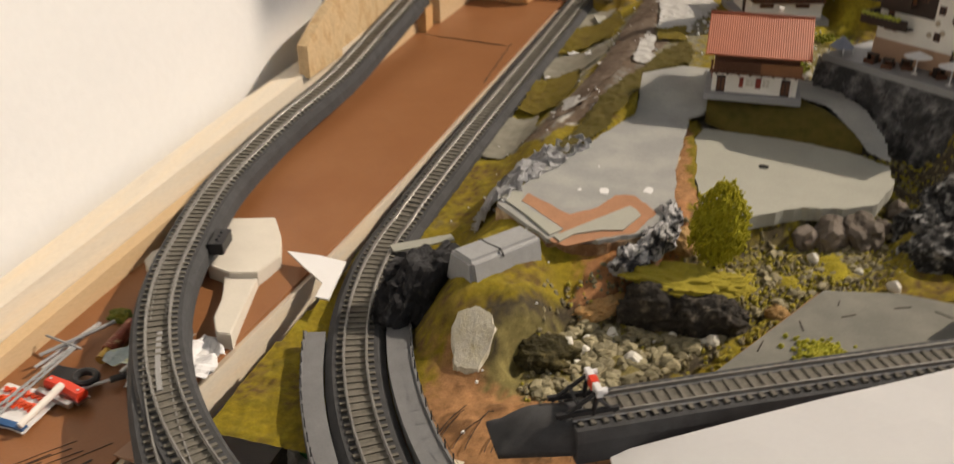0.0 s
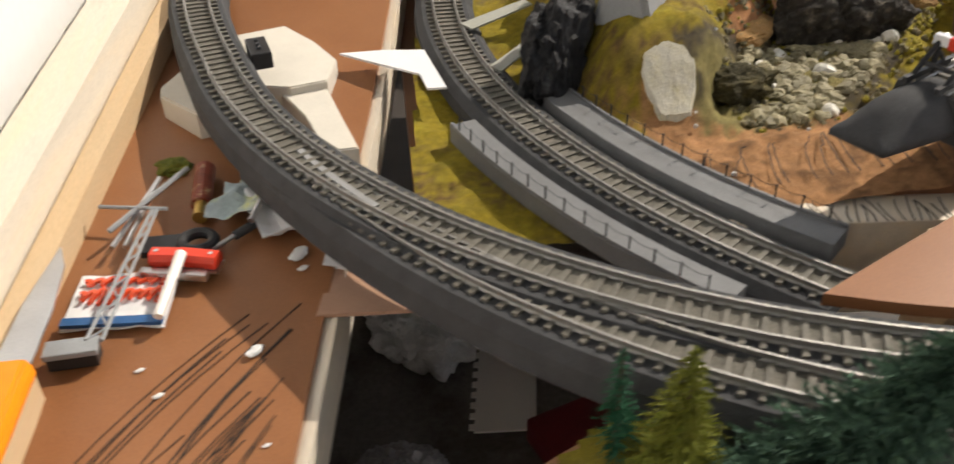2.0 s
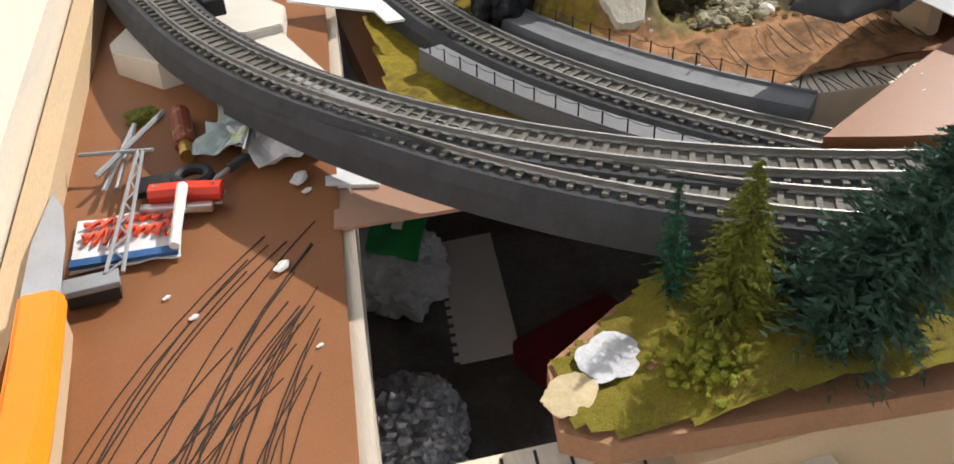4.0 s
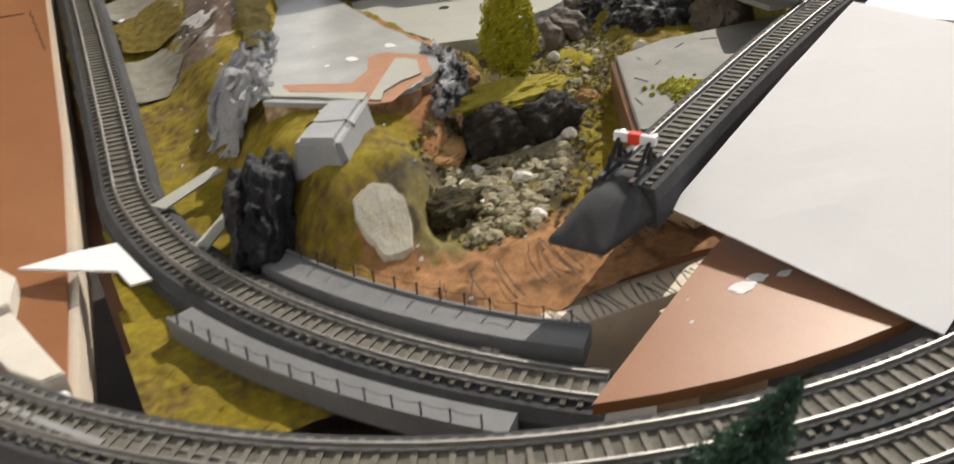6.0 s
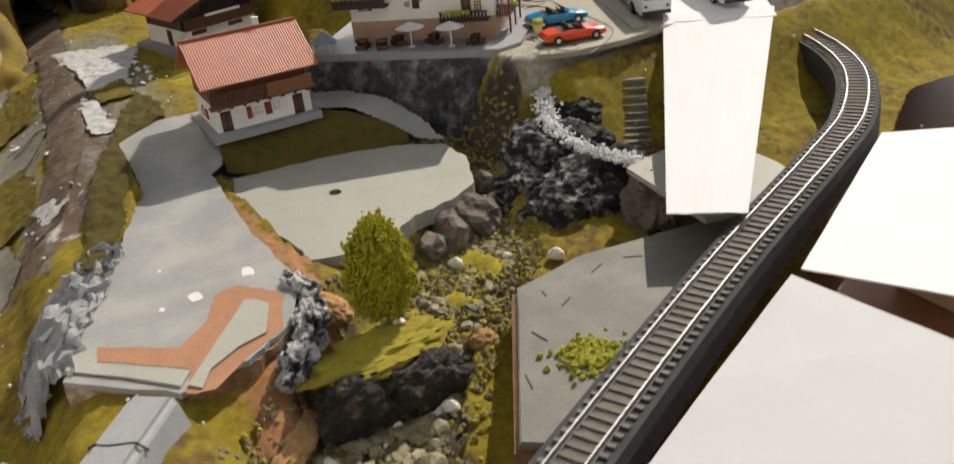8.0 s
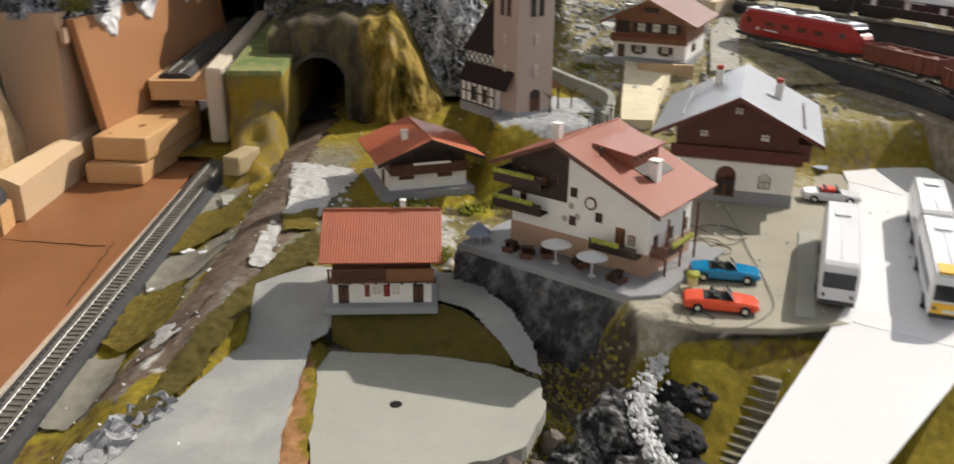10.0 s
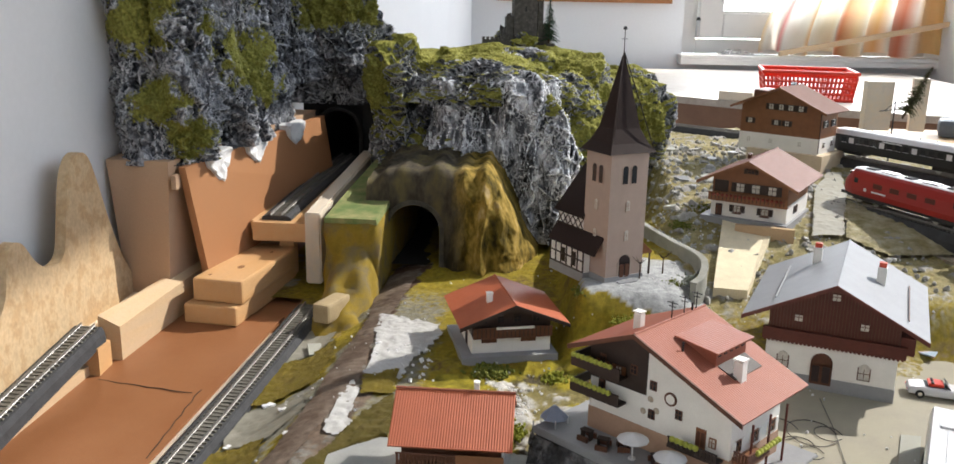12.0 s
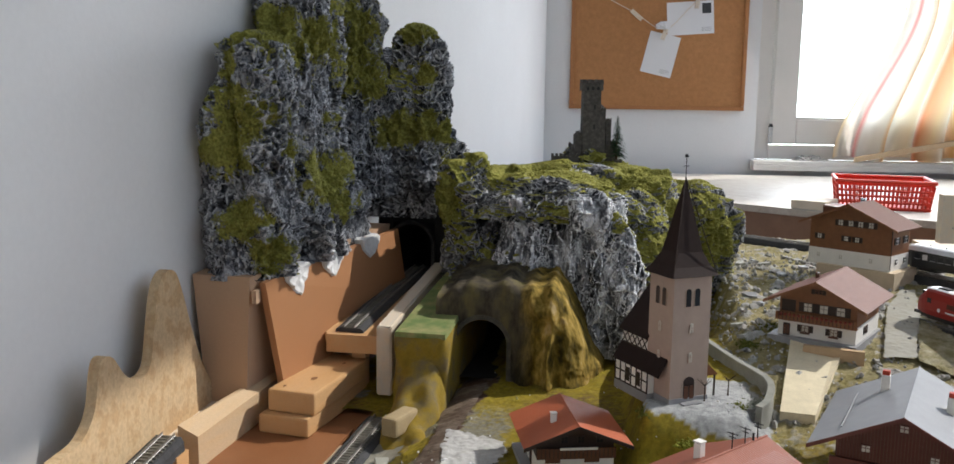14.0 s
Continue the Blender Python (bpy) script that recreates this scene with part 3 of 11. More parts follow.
for i in range(18):
    x0, bend = -0.05 + 0.0085 * i + random.uniform(-0.003, 0.003), random.uniform(0.004, 0.016)
    pts = []
    for u in np.linspace(0, 1, 10):
        x, y = x0 + bend * u * u, -0.150 + (0.035 + 0.03 * random.random() * 0.2) * u
        pts.append((x, y, at_ground(x, y) + 0.0022))
    bm = sweep(pts, [(-0.00025, 0), (0.00025, 0), (0.0002, 0.0004), (-0.0002, 0.0004)])
    solid("marker_line", bm, marker, "thin dark pen line scratched over the bare earth", "pen line", "pen lines on the earth")

# ---------------------------------------------------------------- plates, yard and path
def ragged_outline(poly, amount=0.004, n=7, seed=0.0):
    """A polygon whose sides wander like a torn or poured edge."""
    out_pts = []
    for (ax, ay), (bx, by) in zip(poly, poly[1:] + poly[:1]):
        for q in range(n):
            p = Vector((ax + (bx - ax) * q / n, ay + (by - ay) * q / n, seed))
            w_ = noise.noise_vector(p * 160) * amount + noise.noise_vector(p * 480) * amount * 0.5
            out_pts.append((p.x + w_.x, p.y + w_.y))
    return out_pts


t = thing("plateau_plate", pose(0, 0, 0), "grey painted plateau plate with glossy smears and a brown strip", "plate")
part("plate", prism(ragged_outline(plate_a, 0.0022, 6, 1.0), 0.0815, 0.0850), grey_paint, t)
part("board_edge", prism(ragged_outline(plate_a, 0.0030, 6, 4.0), 0.0700, 0.0814), M("torn_board_edge", (0.24, 0.125, 0.06), 0.85, spread=0.25, scale=70, fine=600, bump=0.5, other=(0.42, 0.33, 0.22), mix=0.55, edge=0.1), t, "torn brown edge of the board")
brown_strip = [(-0.0455, 0.098), (-0.0075, 0.0688), (0.0119, 0.0887), (0.022, 0.1134), (0.0368, 0.116), (0.056, 0.0891), (0.0446, 0.0529), (0.0238, 0.0401), (-0.0005, 0.019), (-0.0141, 0.025), (-0.0068, 0.0452), (-0.0483, 0.0836)]
part("brown_strip", prism(ragged_outline(brown_strip, 0.0016, 6, 2.0), 0.0846, 0.0853), M("bare_brown_board", (0.36, 0.18, 0.10), 0.7, spread=0.12, scale=60, fine=600, bump=0.3), t, "bare brown strip where the paint is missing")
random.seed(8)
for cx, cy, r in ((0.012, 0.118, 0.0055), (0.046, 0.128, 0.0050), (-0.008, 0.115, 0.002), (0.0, 0.165, 0.0012)):
    pl = [(cx + r * (0.5 + 0.6 * random.random()) * math.cos(a), cy + 1.6 * r * (0.5 + 0.6 * random.random()) * math.sin(a)) for a in np.linspace(0, 6.283, 11)[:-1]]
    part("filler_smear", prism(pl, 0.0846, 0.0853), plaster_white, t, "dab of white filler")
for pl in ([(-0.0117, 0.0297), (0.0102, 0.0602), (0.0349, 0.094), (0.0404, 0.0896), (0.0452, 0.0804), (0.0353, 0.0529), (0.0194, 0.0484), (0.0015, 0.0369), (-0.0059, 0.0232)], [(-0.0638, 0.0819), (-0.058, 0.1007), (-0.0483, 0.0918), (-0.0477, 0.0765), (-0.0076, 0.0416), (-0.0148, 0.0311), (-0.0373, 0.0566)]):
    part("card_strip", prism(pl, 0.0856, 0.0866), grey_pale, t, "torn pale grey card strip")

t = thing("field_plate", pose(0, 0, 0), "pale grey-green board with a small round hole", "plate")
plate = part("plate", prism(ragged_outline(plate_b, 0.0022, 6, 3.0), 0.066, 0.0775), grey_pale, t)
hx, hy = 0.1355, 0.220
part("hole", cyl(0.0044, 0.0044, 0.0765, 0.0779, 20, x=hx, y=hy), M("drilled_hole", (0.004, 0.004, 0.004), 0.9, bump=0), t, "black drilled hole")
plate_c = [(0.176, 0.030), (0.108, -0.086), (0.124, -0.098), (0.30, -0.022), (0.36, 0.025), (0.30, 0.030), (0.226, 0.040)]
t = thing("bank_plate", pose(0, 0, 0), "grey board with pencil marks beside the siding", "plate")
# grey darkened to hold the shade of the papers and siding
part("plate", prism(plate_c, 0.0685, 0.072, bevel=0.0008), M("shaded_grey_board", (0.145, 0.145, 0.125), 0.6, spread=0.1, scale=25, fine=500, bump=0.15, other=(0.185, 0.18, 0.155), mix=0.55, edge=0.12), t)
part("board_side", prism([(0.238 + 0.985 * (x - 0.238), -0.01 + 0.985 * (y + 0.01)) for x, y in plate_c], 0.020, 0.0684), M("brown_board_side", (0.22, 0.12, 0.06), 0.75, spread=0.15, scale=50, fine=500, bump=0.3), t, "rough brown side under the plate")
part("bare_side", prism([(0.180, 0.026), (0.112, -0.090), (0.105, -0.086), (0.1735, 0.0325)], 0.030, 0.0683, bevel=0.001), MATS["brown_board_side"], t, "bare brown edge of the board")
for x, y, a, l in ((0.19, 0.0, 30, 0.01), (0.225, 0.02, 25, 0.012), (0.16, -0.02, 100, 0.012), (0.185, 0.015, 80, 0.006), (0.135, -0.05, 75, 0.012), (0.25, 0.018, -30, 0.012)):
    part("pencil_mark", box(-l / 2, l / 2, -0.0004, 0.0004, 0.0718, 0.0724, m=pose(x, y, 0, 0, 0, a)), marker, t)

def draped(poly, height, step=0.002):
    """A sheet of small squares over a polygon, following a height."""
    xs = np.arange(min(p[0] for p in poly), max(p[0] for p in poly) + step, step)
    ys = np.arange(min(p[1] for p in poly), max(p[1] for p in poly) + step, step)
    X, Y = np.meshgrid(xs, ys)
    ok = inside(poly, X[:-1, :-1] + step / 2, Y[:-1, :-1] + step / 2)
    bm, made = bmesh.new(), {}

    def vert(i, j):
        if (i, j) not in made:
            made[i, j] = bm.verts.new((X[i, j] + 0.0006 * noise.noise(Vector((i, j * 1.7, 0.3))), Y[i, j] + 0.0006 * noise.noise(Vector((i * 1.3, j, 9.3))), height(X[i, j], Y[i, j])))
        return made[i, j]
    for i, j in zip(*np.nonzero(ok)):
        bm.faces.new((vert(i, j), vert(i, j + 1), vert(i + 1, j + 1), vert(i + 1, j)))
    return bm


def yard_z(x, y):
    k = float(smooth(0.085, 0.11, x))
    return 0.0853 + 0.0194 * float(smooth(0.300, 0.372, y)) * (1 - k) + k * (0.0190 * float(smooth(0.262, 0.335, y)) - 0.0058 * (1 - float(smooth(0.25, 0.28, y))) + 0.0004)


solid("yard_path", draped(yard, yard_z), grey_paint, "grey path and yard curving round the small house", "path", kind="structure", smooth=True)
# grass swell in front of the yard, shadow painted into its dark olive
bm = bmesh.new()
for i in range(33):
    u = i / 32
    for j in range(9):
        v = j / 8
        x = 0.080 + 0.140 * u
        yf, yb = 0.297 - 0.024 * u * u, 0.345 - 0.064 * u ** 3
        y = yf + (yb - yf) * (0.5 + (v - 0.5) * min(1, 0.25 + 5 * u))
        bm.verts.new((x, y, 0.0770 + 0.006 * math.sin(math.pi * v) ** 0.7 + 0.0262 * v * float(smooth(0.255, 0.33, yb)) + 0.0012 * noise.noise(Vector((x * 120, y * 120, 0)))))
bm.verts.ensure_lookup_table()
for i in range(32):
    for j in range(8):
        bm.faces.new([bm.verts[k] for k in (i * 9 + j, (i + 1) * 9 + j, (i + 1) * 9 + j + 1, i * 9 + j + 1)])
solid("grass_swell", bm, M("shadowed_grass_mat", (0.11, 0.09, 0.012), 0.95, spread=0.35, scale=120, fine=1600, bump=0.9, bump_dist=0.001, other=(0.085, 0.06, 0.012), mix=0.5, edge=0.2), "olive grass swell between path and field, shadow in its colour", "grass", kind="stuff", smooth=True)

# concrete block on the mound, in two lengths
m_blk = Matrix.Translation((-0.049, -0.005, 0.066)) @ Matrix.Rotation(radians(53), 4, "Z")
t = thing("concrete_block", m_blk, "light grey painted block with a crack across it", "block")
blk_m = M("grey_block_paint", (0.29, 0.295, 0.30), 0.6, spread=0.08, scale=90, fine=900, bump=0.25)
bm = bmesh.new()
secs = [[bm.verts.new((x, y * k, z)) for y, z in ((-0.0195, 0), (0.0195, 0), (0.0125, 0.027), (-0.0125, 0.027))] for x, k in ((-0.028, 1.0), (0.036, 0.96))]
for i in range(4):
    bm.faces.new((secs[0][i], secs[0][(i + 1) % 4], secs[1][(i + 1) % 4], secs[1][i]))
bm.faces.new(secs[0][::-1])
bm.faces.new(secs[1])
bmesh.ops.recalc_face_normals(bm, faces=bm.faces[:])
bmesh.ops.bevel(bm, geom=bm.edges[:], offset=0.0032, segments=3, affect="EDGES")
part("block_body", bm, blk_m, t)
crack = [(-0.001 + 0.0012 * math.sin(7.3 * u), -0.0165 + 0.033 * u, 0.0272 - 0.012 * max(0.0, abs(2 * u - 1) - 0.62) ** 1.0) for u in np.linspace(0.06, 0.94, 14)]
part("crack", sweep(crack, [(-0.0005, -0.001), (0.0005, -0.001), (0.0004, 0.0002), (-0.0004, 0.0002)]), black_plastic, t, "thin dark crack")

# white stone patch set in the slope, black rock beside the track
patch = [(0.0165 * math.cos(a) * (0.9 + 0.12 * math.sin(3 * a) + 0.13 * noise.fractal(Vector((2 * math.cos(a), 2 * math.sin(a), 4)), 0.8, 2.2, 4)), 0.0195 * math.sin(a) * (0.95 + 0.1 * math.cos(2 * a) + 0.13 * noise.fractal(Vector((2 * math.cos(a), 2 * math.sin(a), 4)), 0.8, 2.2, 4))) for a in np.linspace(0, 6.283, 49)[:-1]]
bm = bmesh.new()
rings = [[bm.verts.new((-0.046 + k * x, -0.066 + k * y, at_ground(-0.046 + k * x, -0.066 + k * y) + 0.0028 - 0.0044 * (k == 1) + 0.0006 * noise.fractal(Vector((150 * k * x, 150 * k * y, 3.0)), 0.9, 2.0, 3))) for x, y in patch] for k in (1, 0.9, 0.8, 0.65, 0.5, 0.35, 0.2, 0.08)]
for r, s in zip(rings, rings[1:]):
    for i in range(48):
        bm.faces.new((r[i], r[(i + 1) % 48], s[(i + 1) % 48], s[i]))
bm.faces.new(rings[-1])
solid("plaster_patch", bm, M("dull_patch_plaster", (0.58, 0.55, 0.46), 0.9, spread=0.15, scale=120, fine=700, bump=0.4, other=(0.40, 0.36, 0.24), mix=0.58, edge=0.15), "round patch of bare white plaster on the grassy mound", "plaster patch")
solid("black_rock", rock_mesh("black_rock", 0.021, 0.040, 0.040, black_rock, 2.3, 5, 0.3, 1.5), black_rock, "jagged black painted rock beside the curved track", "rock", m=pose(-0.098, -0.012, 0.048, 0, 0, -25))
# brown rock; the shade of the hollow under the ledge darkens its colour
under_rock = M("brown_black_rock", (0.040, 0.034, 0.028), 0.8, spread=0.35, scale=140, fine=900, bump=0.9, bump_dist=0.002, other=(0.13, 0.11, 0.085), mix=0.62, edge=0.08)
# dark olive lump stands in for a shadowed hollow
hollow_rock = M("dark_olive_rock", (0.045, 0.038, 0.014), 0.9, spread=0.35, scale=90, fine=900, bump=0.8, bump_dist=0.002, other=(0.10, 0.08, 0.03), mix=0.6, edge=0.1)
brushed_rock = M("dry_brushed_black_rock", (0.022, 0.022, 0.023), 0.8, spread=0.35, scale=140, fine=900, bump=0.9, bump_dist=0.002, other=(0.23, 0.23, 0.23), mix=0.56, edge=0.06)
for i, (x, y, z, rx, ry, rz, s, mt, lb) in enumerate((
        (0.280, 0.125, 0.062, 0.038, 0.030, 0.024, 1.2, brushed_rock, "black rock outcrop with grey dry-brushing above the stream"),
        (0.314, 0.075, 0.066, 0.022, 0.026, 0.026, 4.2, boulder_m, "dark square rock beside the white paper"),
        (0.262, 0.158, 0.060, 0.026, 0.022, 0.022, 6.2, brushed_rock, "black rock outcrop above the stream"),
        (0.295, 0.185, 0.076, 0.036, 0.034, 0.024, 8.2, brushed_rock, "black rock outcrop under the steps"),
        (0.070, 0.010, 0.049, 0.028, 0.015, 0.020, 9.7, under_rock, "rock face below the bushy tree, coloured dark like a shaded hollow"),
        (0.104, 0.006, 0.049, 0.026, 0.015, 0.019, 3.7, under_rock, "rock face above the gravel, coloured dark like a shaded hollow"),
        (-0.002, -0.046, 0.036, 0.024, 0.018, 0.014, 5.9, hollow_rock, "low dark olive lump painted as a shadowed hollow by the mound"))):
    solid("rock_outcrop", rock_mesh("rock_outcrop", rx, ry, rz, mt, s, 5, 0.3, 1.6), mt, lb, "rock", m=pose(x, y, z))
ledge_m = M("yellow_ledge_moss", (0.36, 0.30, 0.03), 0.9, spread=0.35, scale=160, fine=1400, bump=0.9, bump_dist=0.001, other=(0.22, 0.17, 0.02), mix=0.58, edge=0.15)
solid("grass_ledge", rock_mesh("grass_ledge", 0.042, 0.020, 0.008, ledge_m, 5.5, 5, 0.30, 2.4), ledge_m, "mossy yellow-green ledge over the dark rock", "grass", kind="stuff", m=pose(0.085, 0.026, 0.066, 0, 0, 4))
for i, (x, y, r, s) in enumerate(((0.190, 0.142, 0.017, 1.1), (0.212, 0.150, 0.019, 2.2), (0.204, 0.165, 0.016, 3.3), (0.172, 0.136, 0.013, 4.4), (0.245, 0.195, 0.012, 5.5), (0.232, 0.168, 0.009, 6.6))):
    solid("boulder", rock_mesh("boulder", r, r * 0.8, r * 0.85, boulder_m, s, 3, 0.35, 1.3), boulder_m, "angular brown-grey boulder at the edge of the field", "boulder", group="boulders", m=pose(x, y, at_ground(x, y) + r * 0.45, 0, 0, 50 * s))

# sandy lumps of bare filler along the gorge
sand_m = M("sandy_filler", (0.44, 0.28, 0.12), 0.9, spread=0.25, scale=120, fine=900, bump=0.7, other=(0.36, 0.19, 0.07), mix=0.55, edge=0.2)
for x, y, z, rx, ry, rz, s, a in ((0.078, 0.088, 0.066, 0.011, 0.020, 0.012, 1.7, 20), (0.026, 0.014, 0.046, 0.017, 0.026, 0.010, 2.9, -30), (0.150, 0.028, 0.046, 0.008, 0.010, 0.010, 5.3, 40)):
    solid("sandy_lump", rock_mesh("sandy_lump", rx, ry, rz * 0.8, sand_m, s, 4, 0.16, 2.6), sand_m, "sandy brown lump of bare filler beside the gorge", "filler", "sandy lumps", m=pose(x, y, z, 0, 0, a))

# grey plaster folds draped from the plateau's edge
bm = bmesh.new()
for i in range(40):
    for j in range(24):
        u, v = i / 39, j / 23
        x1, y1 = -0.062 + 0.050 * u, 0.078 + 0.135 * u
        w = float(np.interp(u, (0, 0.25, 0.65, 1), (0.026, 0.050, 0.050, 0.012)))
        x, y = x1 - w * (1 - v), y1 + 0.010 * (1 - v)
        p = Vector((x * 55, y * 70, v * 1.5))
        low = at_ground(x, y) + 0.003
        z = low + (max(0.0875, low) - low) * float(smooth(0.0, 1.0, v)) + 0.015 * (noise.turbulence(p * 1.5, 4, True) - 0.5)
        bm.verts.new((x + 0.008 * noise.noise(p * 1.6 + Vector((5, 0, 0))), y + 0.007 * noise.noise(p * 1.6), z))
bm.verts.ensure_lookup_table()
for i in range(39):
    for j in range(23):
        bm.faces.new([bm.verts[k] for k in (i * 24 + j, (i + 1) * 24 + j, (i + 1) * 24 + j + 1, i * 24 + j + 1)])
bmesh.ops.solidify(bm, geom=bm.faces[:], thickness=0.002)
fold_m = M("grey_plaster_cloth", (0.62, 0.625, 0.64), 0.7, spread=0.2, scale=70, fine=600, bump=0.5, other=(0.40, 0.40, 0.42), mix=0.52, edge=0.1)
solid("plaster_cloth", bm, fold_m, "crumpled grey plaster cloth hanging over the plateau edge", "plaster cloth")
M("white_black_plaster", (0.48, 0.48, 0.49), 0.75, spread=0.25, scale=120, fine=700, bump=0.7, bump_dist=0.002, other=(0.03, 0.03, 0.033), mix=0.50, edge=0.05)
for lx, ly, lz, rx, ry, rz_, a, sd in ((0.067, 0.092, 0.079, 0.009, 0.022, 0.011, 4, 6.1), (0.061, 0.060, 0.076, 0.010, 0.020, 0.013, -22, 7.3), (0.045, 0.036, 0.070, 0.010, 0.016, 0.013, -40, 8.9)):
    solid("plaster_lip", rock_mesh("plaster_lip", rx, ry, rz_, MATS["white_black_plaster"], sd, 4, 0.45, 2.4), MATS["white_black_plaster"], "white and black brushed plaster lip of the plateau", "plaster", "plaster lips", m=pose(lx, ly, lz, 0, 0, a))

# stones of the stream bed
random.seed(11)
stone_mes = [rock_mesh("stone", 0.0042, 0.0032, 0.0024, stone_m, 20 + i, 2, 0.5, 1.4) for i in range(5)]
white_mes = [rock_mesh("stone", 0.0042, 0.0034, 0.003, white_stone, 40 + i, 2, 0.3, 1.0) for i in range(3)]
count = 0
while count < 280:
    near_front = random.random() < 0.55
    x = random.uniform(0.0, 0.115) if near_front else random.uniform(0.10, 0.30)
    y = random.uniform(-0.088, 0.0) if near_front else random.uniform(0.0, 0.2)
    if float(valley(np.array([x]), np.array([y]))[0][0]) > 0.034:
        continue
    pale_one = random.random() < 0.04
    k = random.uniform(0.6, 1.3) * (1.2 if pale_one else 1) * (1.2 if near_front else 1)
    ob = new("stone", random.choice(white_mes if pale_one else stone_mes))
    ob.matrix_world = pose(x, y, at_ground(x, y) + 0.0018, 0, 0, random.uniform(0, 360)) @ Matrix.Diagonal((k, k, k, 1))
    tagged(ob, "rounded white pebble in the dry stream bed" if pale_one else "rounded grey-brown pebble in the dry stream bed", "pebble", "pebbles in the stream bed")
    count += 1
for x, y, s in ((0.228, 0.070, 1.4), (0.108, -0.012, 1.3), (0.012, -0.03, 1.3), (0.118, 0.075, 1.2), (0.176, 0.112, 1.3)):
    ob = new("stone", white_mes[0])
    ob.matrix_world = pose(x, y, at_ground(x, y) + 0.003 * s, 10, 0, 77 * s) @ Matrix.Diagonal((s, s, s * 1.2, 1))
    tagged(ob, "large white pebble among darker stones", "pebble", "pebbles in the stream bed")
bm = bmesh.new()
for i in range(120):
    x, y = random.uniform(0.33, 0.60), random.uniform(0.66, 1.30)
    r = random.uniform(0.003, 0.010)
    k = bmesh.ops.create_icosphere(bm, subdivisions=1, radius=r, matrix=pose(x, y, at_ground(x, y) + r * 0.2, random.uniform(0, 90), random.uniform(0, 40), random.uniform(0, 90)) @ Matrix.Diagonal((1.4, 1, 0.5, 1)))
crumple(bm, 0.002, 200)
solid("rubble", bm, M("grey_white_rubble", (0.42, 0.42, 0.40), 0.8, spread=0.25, scale=60, fine=500, bump=0.5, other=(0.25, 0.24, 0.22), mix=0.5, edge=0.1), "grey and white plaster rubble on the hillside", "rubble", kind="stuff")

# ---------------------------------------------------------------- tracks
GAUGE = 0.0152


def arc(cx, cy, r, a0, a1, n, z0, z1):
    return [(cx + r * math.cos(radians(a0 + (a1 - a0) * i / n)), cy + r * math.sin(radians(a0 + (a1 - a0) * i / n)), z0 + (z1 - z0) * i / n) for i in range(n + 1)]


ballast_m = M("grey_brown_ballast", (0.135, 0.125, 0.105), 0.9, spread=0.3, scale=150, fine=1500, bump=0.5)
SLEEPER = mesh_of(box(-0.0012, 0.0012, -0.0125, 0.0125, -0.0012, 0.0008), "sleeper", sleeper_m)


def track(path, label, bed_h=0.010, bed_top=0.0155, bed_foot=0.021, mat=None, sleepers=True, group="tracks", step=0.0068, ends=True):
    """Roadbed, sleepers and two rails; the line gives the height of the rail heads."""
    t = thing("track", pose(0, 0, 0), label, "track", group)
    low = [Vector(p) - Vector((0, 0, 0.0042)) for p in path]
    part("roadbed", sweep(low, [(-bed_foot, -bed_h), (bed_foot, -bed_h), (bed_foot - 0.0006, -bed_h * 0.35), (bed_top, 0), (-bed_top, 0), (-bed_foot + 0.0006, -bed_h * 0.35)]), mat or bed_grey, t)
    part("ballast", sweep(low, [(-0.0066, -0.001), (0.0066, -0.001), (0.0064, 0.0004), (-0.0064, 0.0004)]), ballast_m, t)
    for s in (-1, 1):
        u = s * GAUGE / 2
        part("rail", sweep([Vector(p) for p in path], [(u - 0.0011, -0.0032), (u + 0.0011, -0.0032), (u + 0.0004, -0.0024), (u + 0.0005, 0.0), (u - 0.0005, 0.0), (u - 0.0004, -0.0024)]), rail_m, t)
    for p, d in along(low, step) if sleepers else ():
        ob = new("sleeper", SLEEPER)
        ob.parent = t
        ob.matrix_local = Matrix.Translation(p + Vector((0, 0, 0.0006))) @ Matrix.Rotation(math.atan2(d.y, d.x), 4, "Z")
    return t


outer = bezier([(-0.312, 0.590, 0.123), (-0.312, 0.45, 0.105), (-0.315, 0.34, 0.088), (-0.324, 0.23, 0.077), (-0.3265, 0.16, 0.070), (-0.3215, 0.095, 0.067), (-0.309, 0.037, 0.0655), (-0.2918, -0.0204, 0.0648)], 8)[:-1] + arc(0.1, 0.1, 0.41, 199, 291, 46, 0.0645, 0.060)
track(outer, "outer curved track on dark grey roadbed, sweeping round the corner", bed_h=0.017, bed_foot=0.0195)
# second route of the turnout, leaving the outer curve on its outside
second = [(0.1 + (0.41 + 0.030 * float(smooth(209, 262, a))) * math.cos(radians(a)), 0.1 + (0.41 + 0.030 * float(smooth(209, 262, a))) * math.sin(radians(a)), 0.0602) for a in np.linspace(209, 288, 42)]
track(second, "diverging curved track of the turnout on dark roadbed", bed_h=0.0172, bed_foot=0.0195)
inner = bezier([(-0.110, 0.765, 0.098), (-0.125, 0.50, 0.083), (-0.142, 0.28, 0.066), (-0.1555, 0.12, 0.049)], 8)[:-1] + arc(0.29, 0.09, 0.4475, 178, 226, 30, 0.044, 0.041)
track(inner, "inner curved track running back to the tunnel mouth", bed_h=0.012)
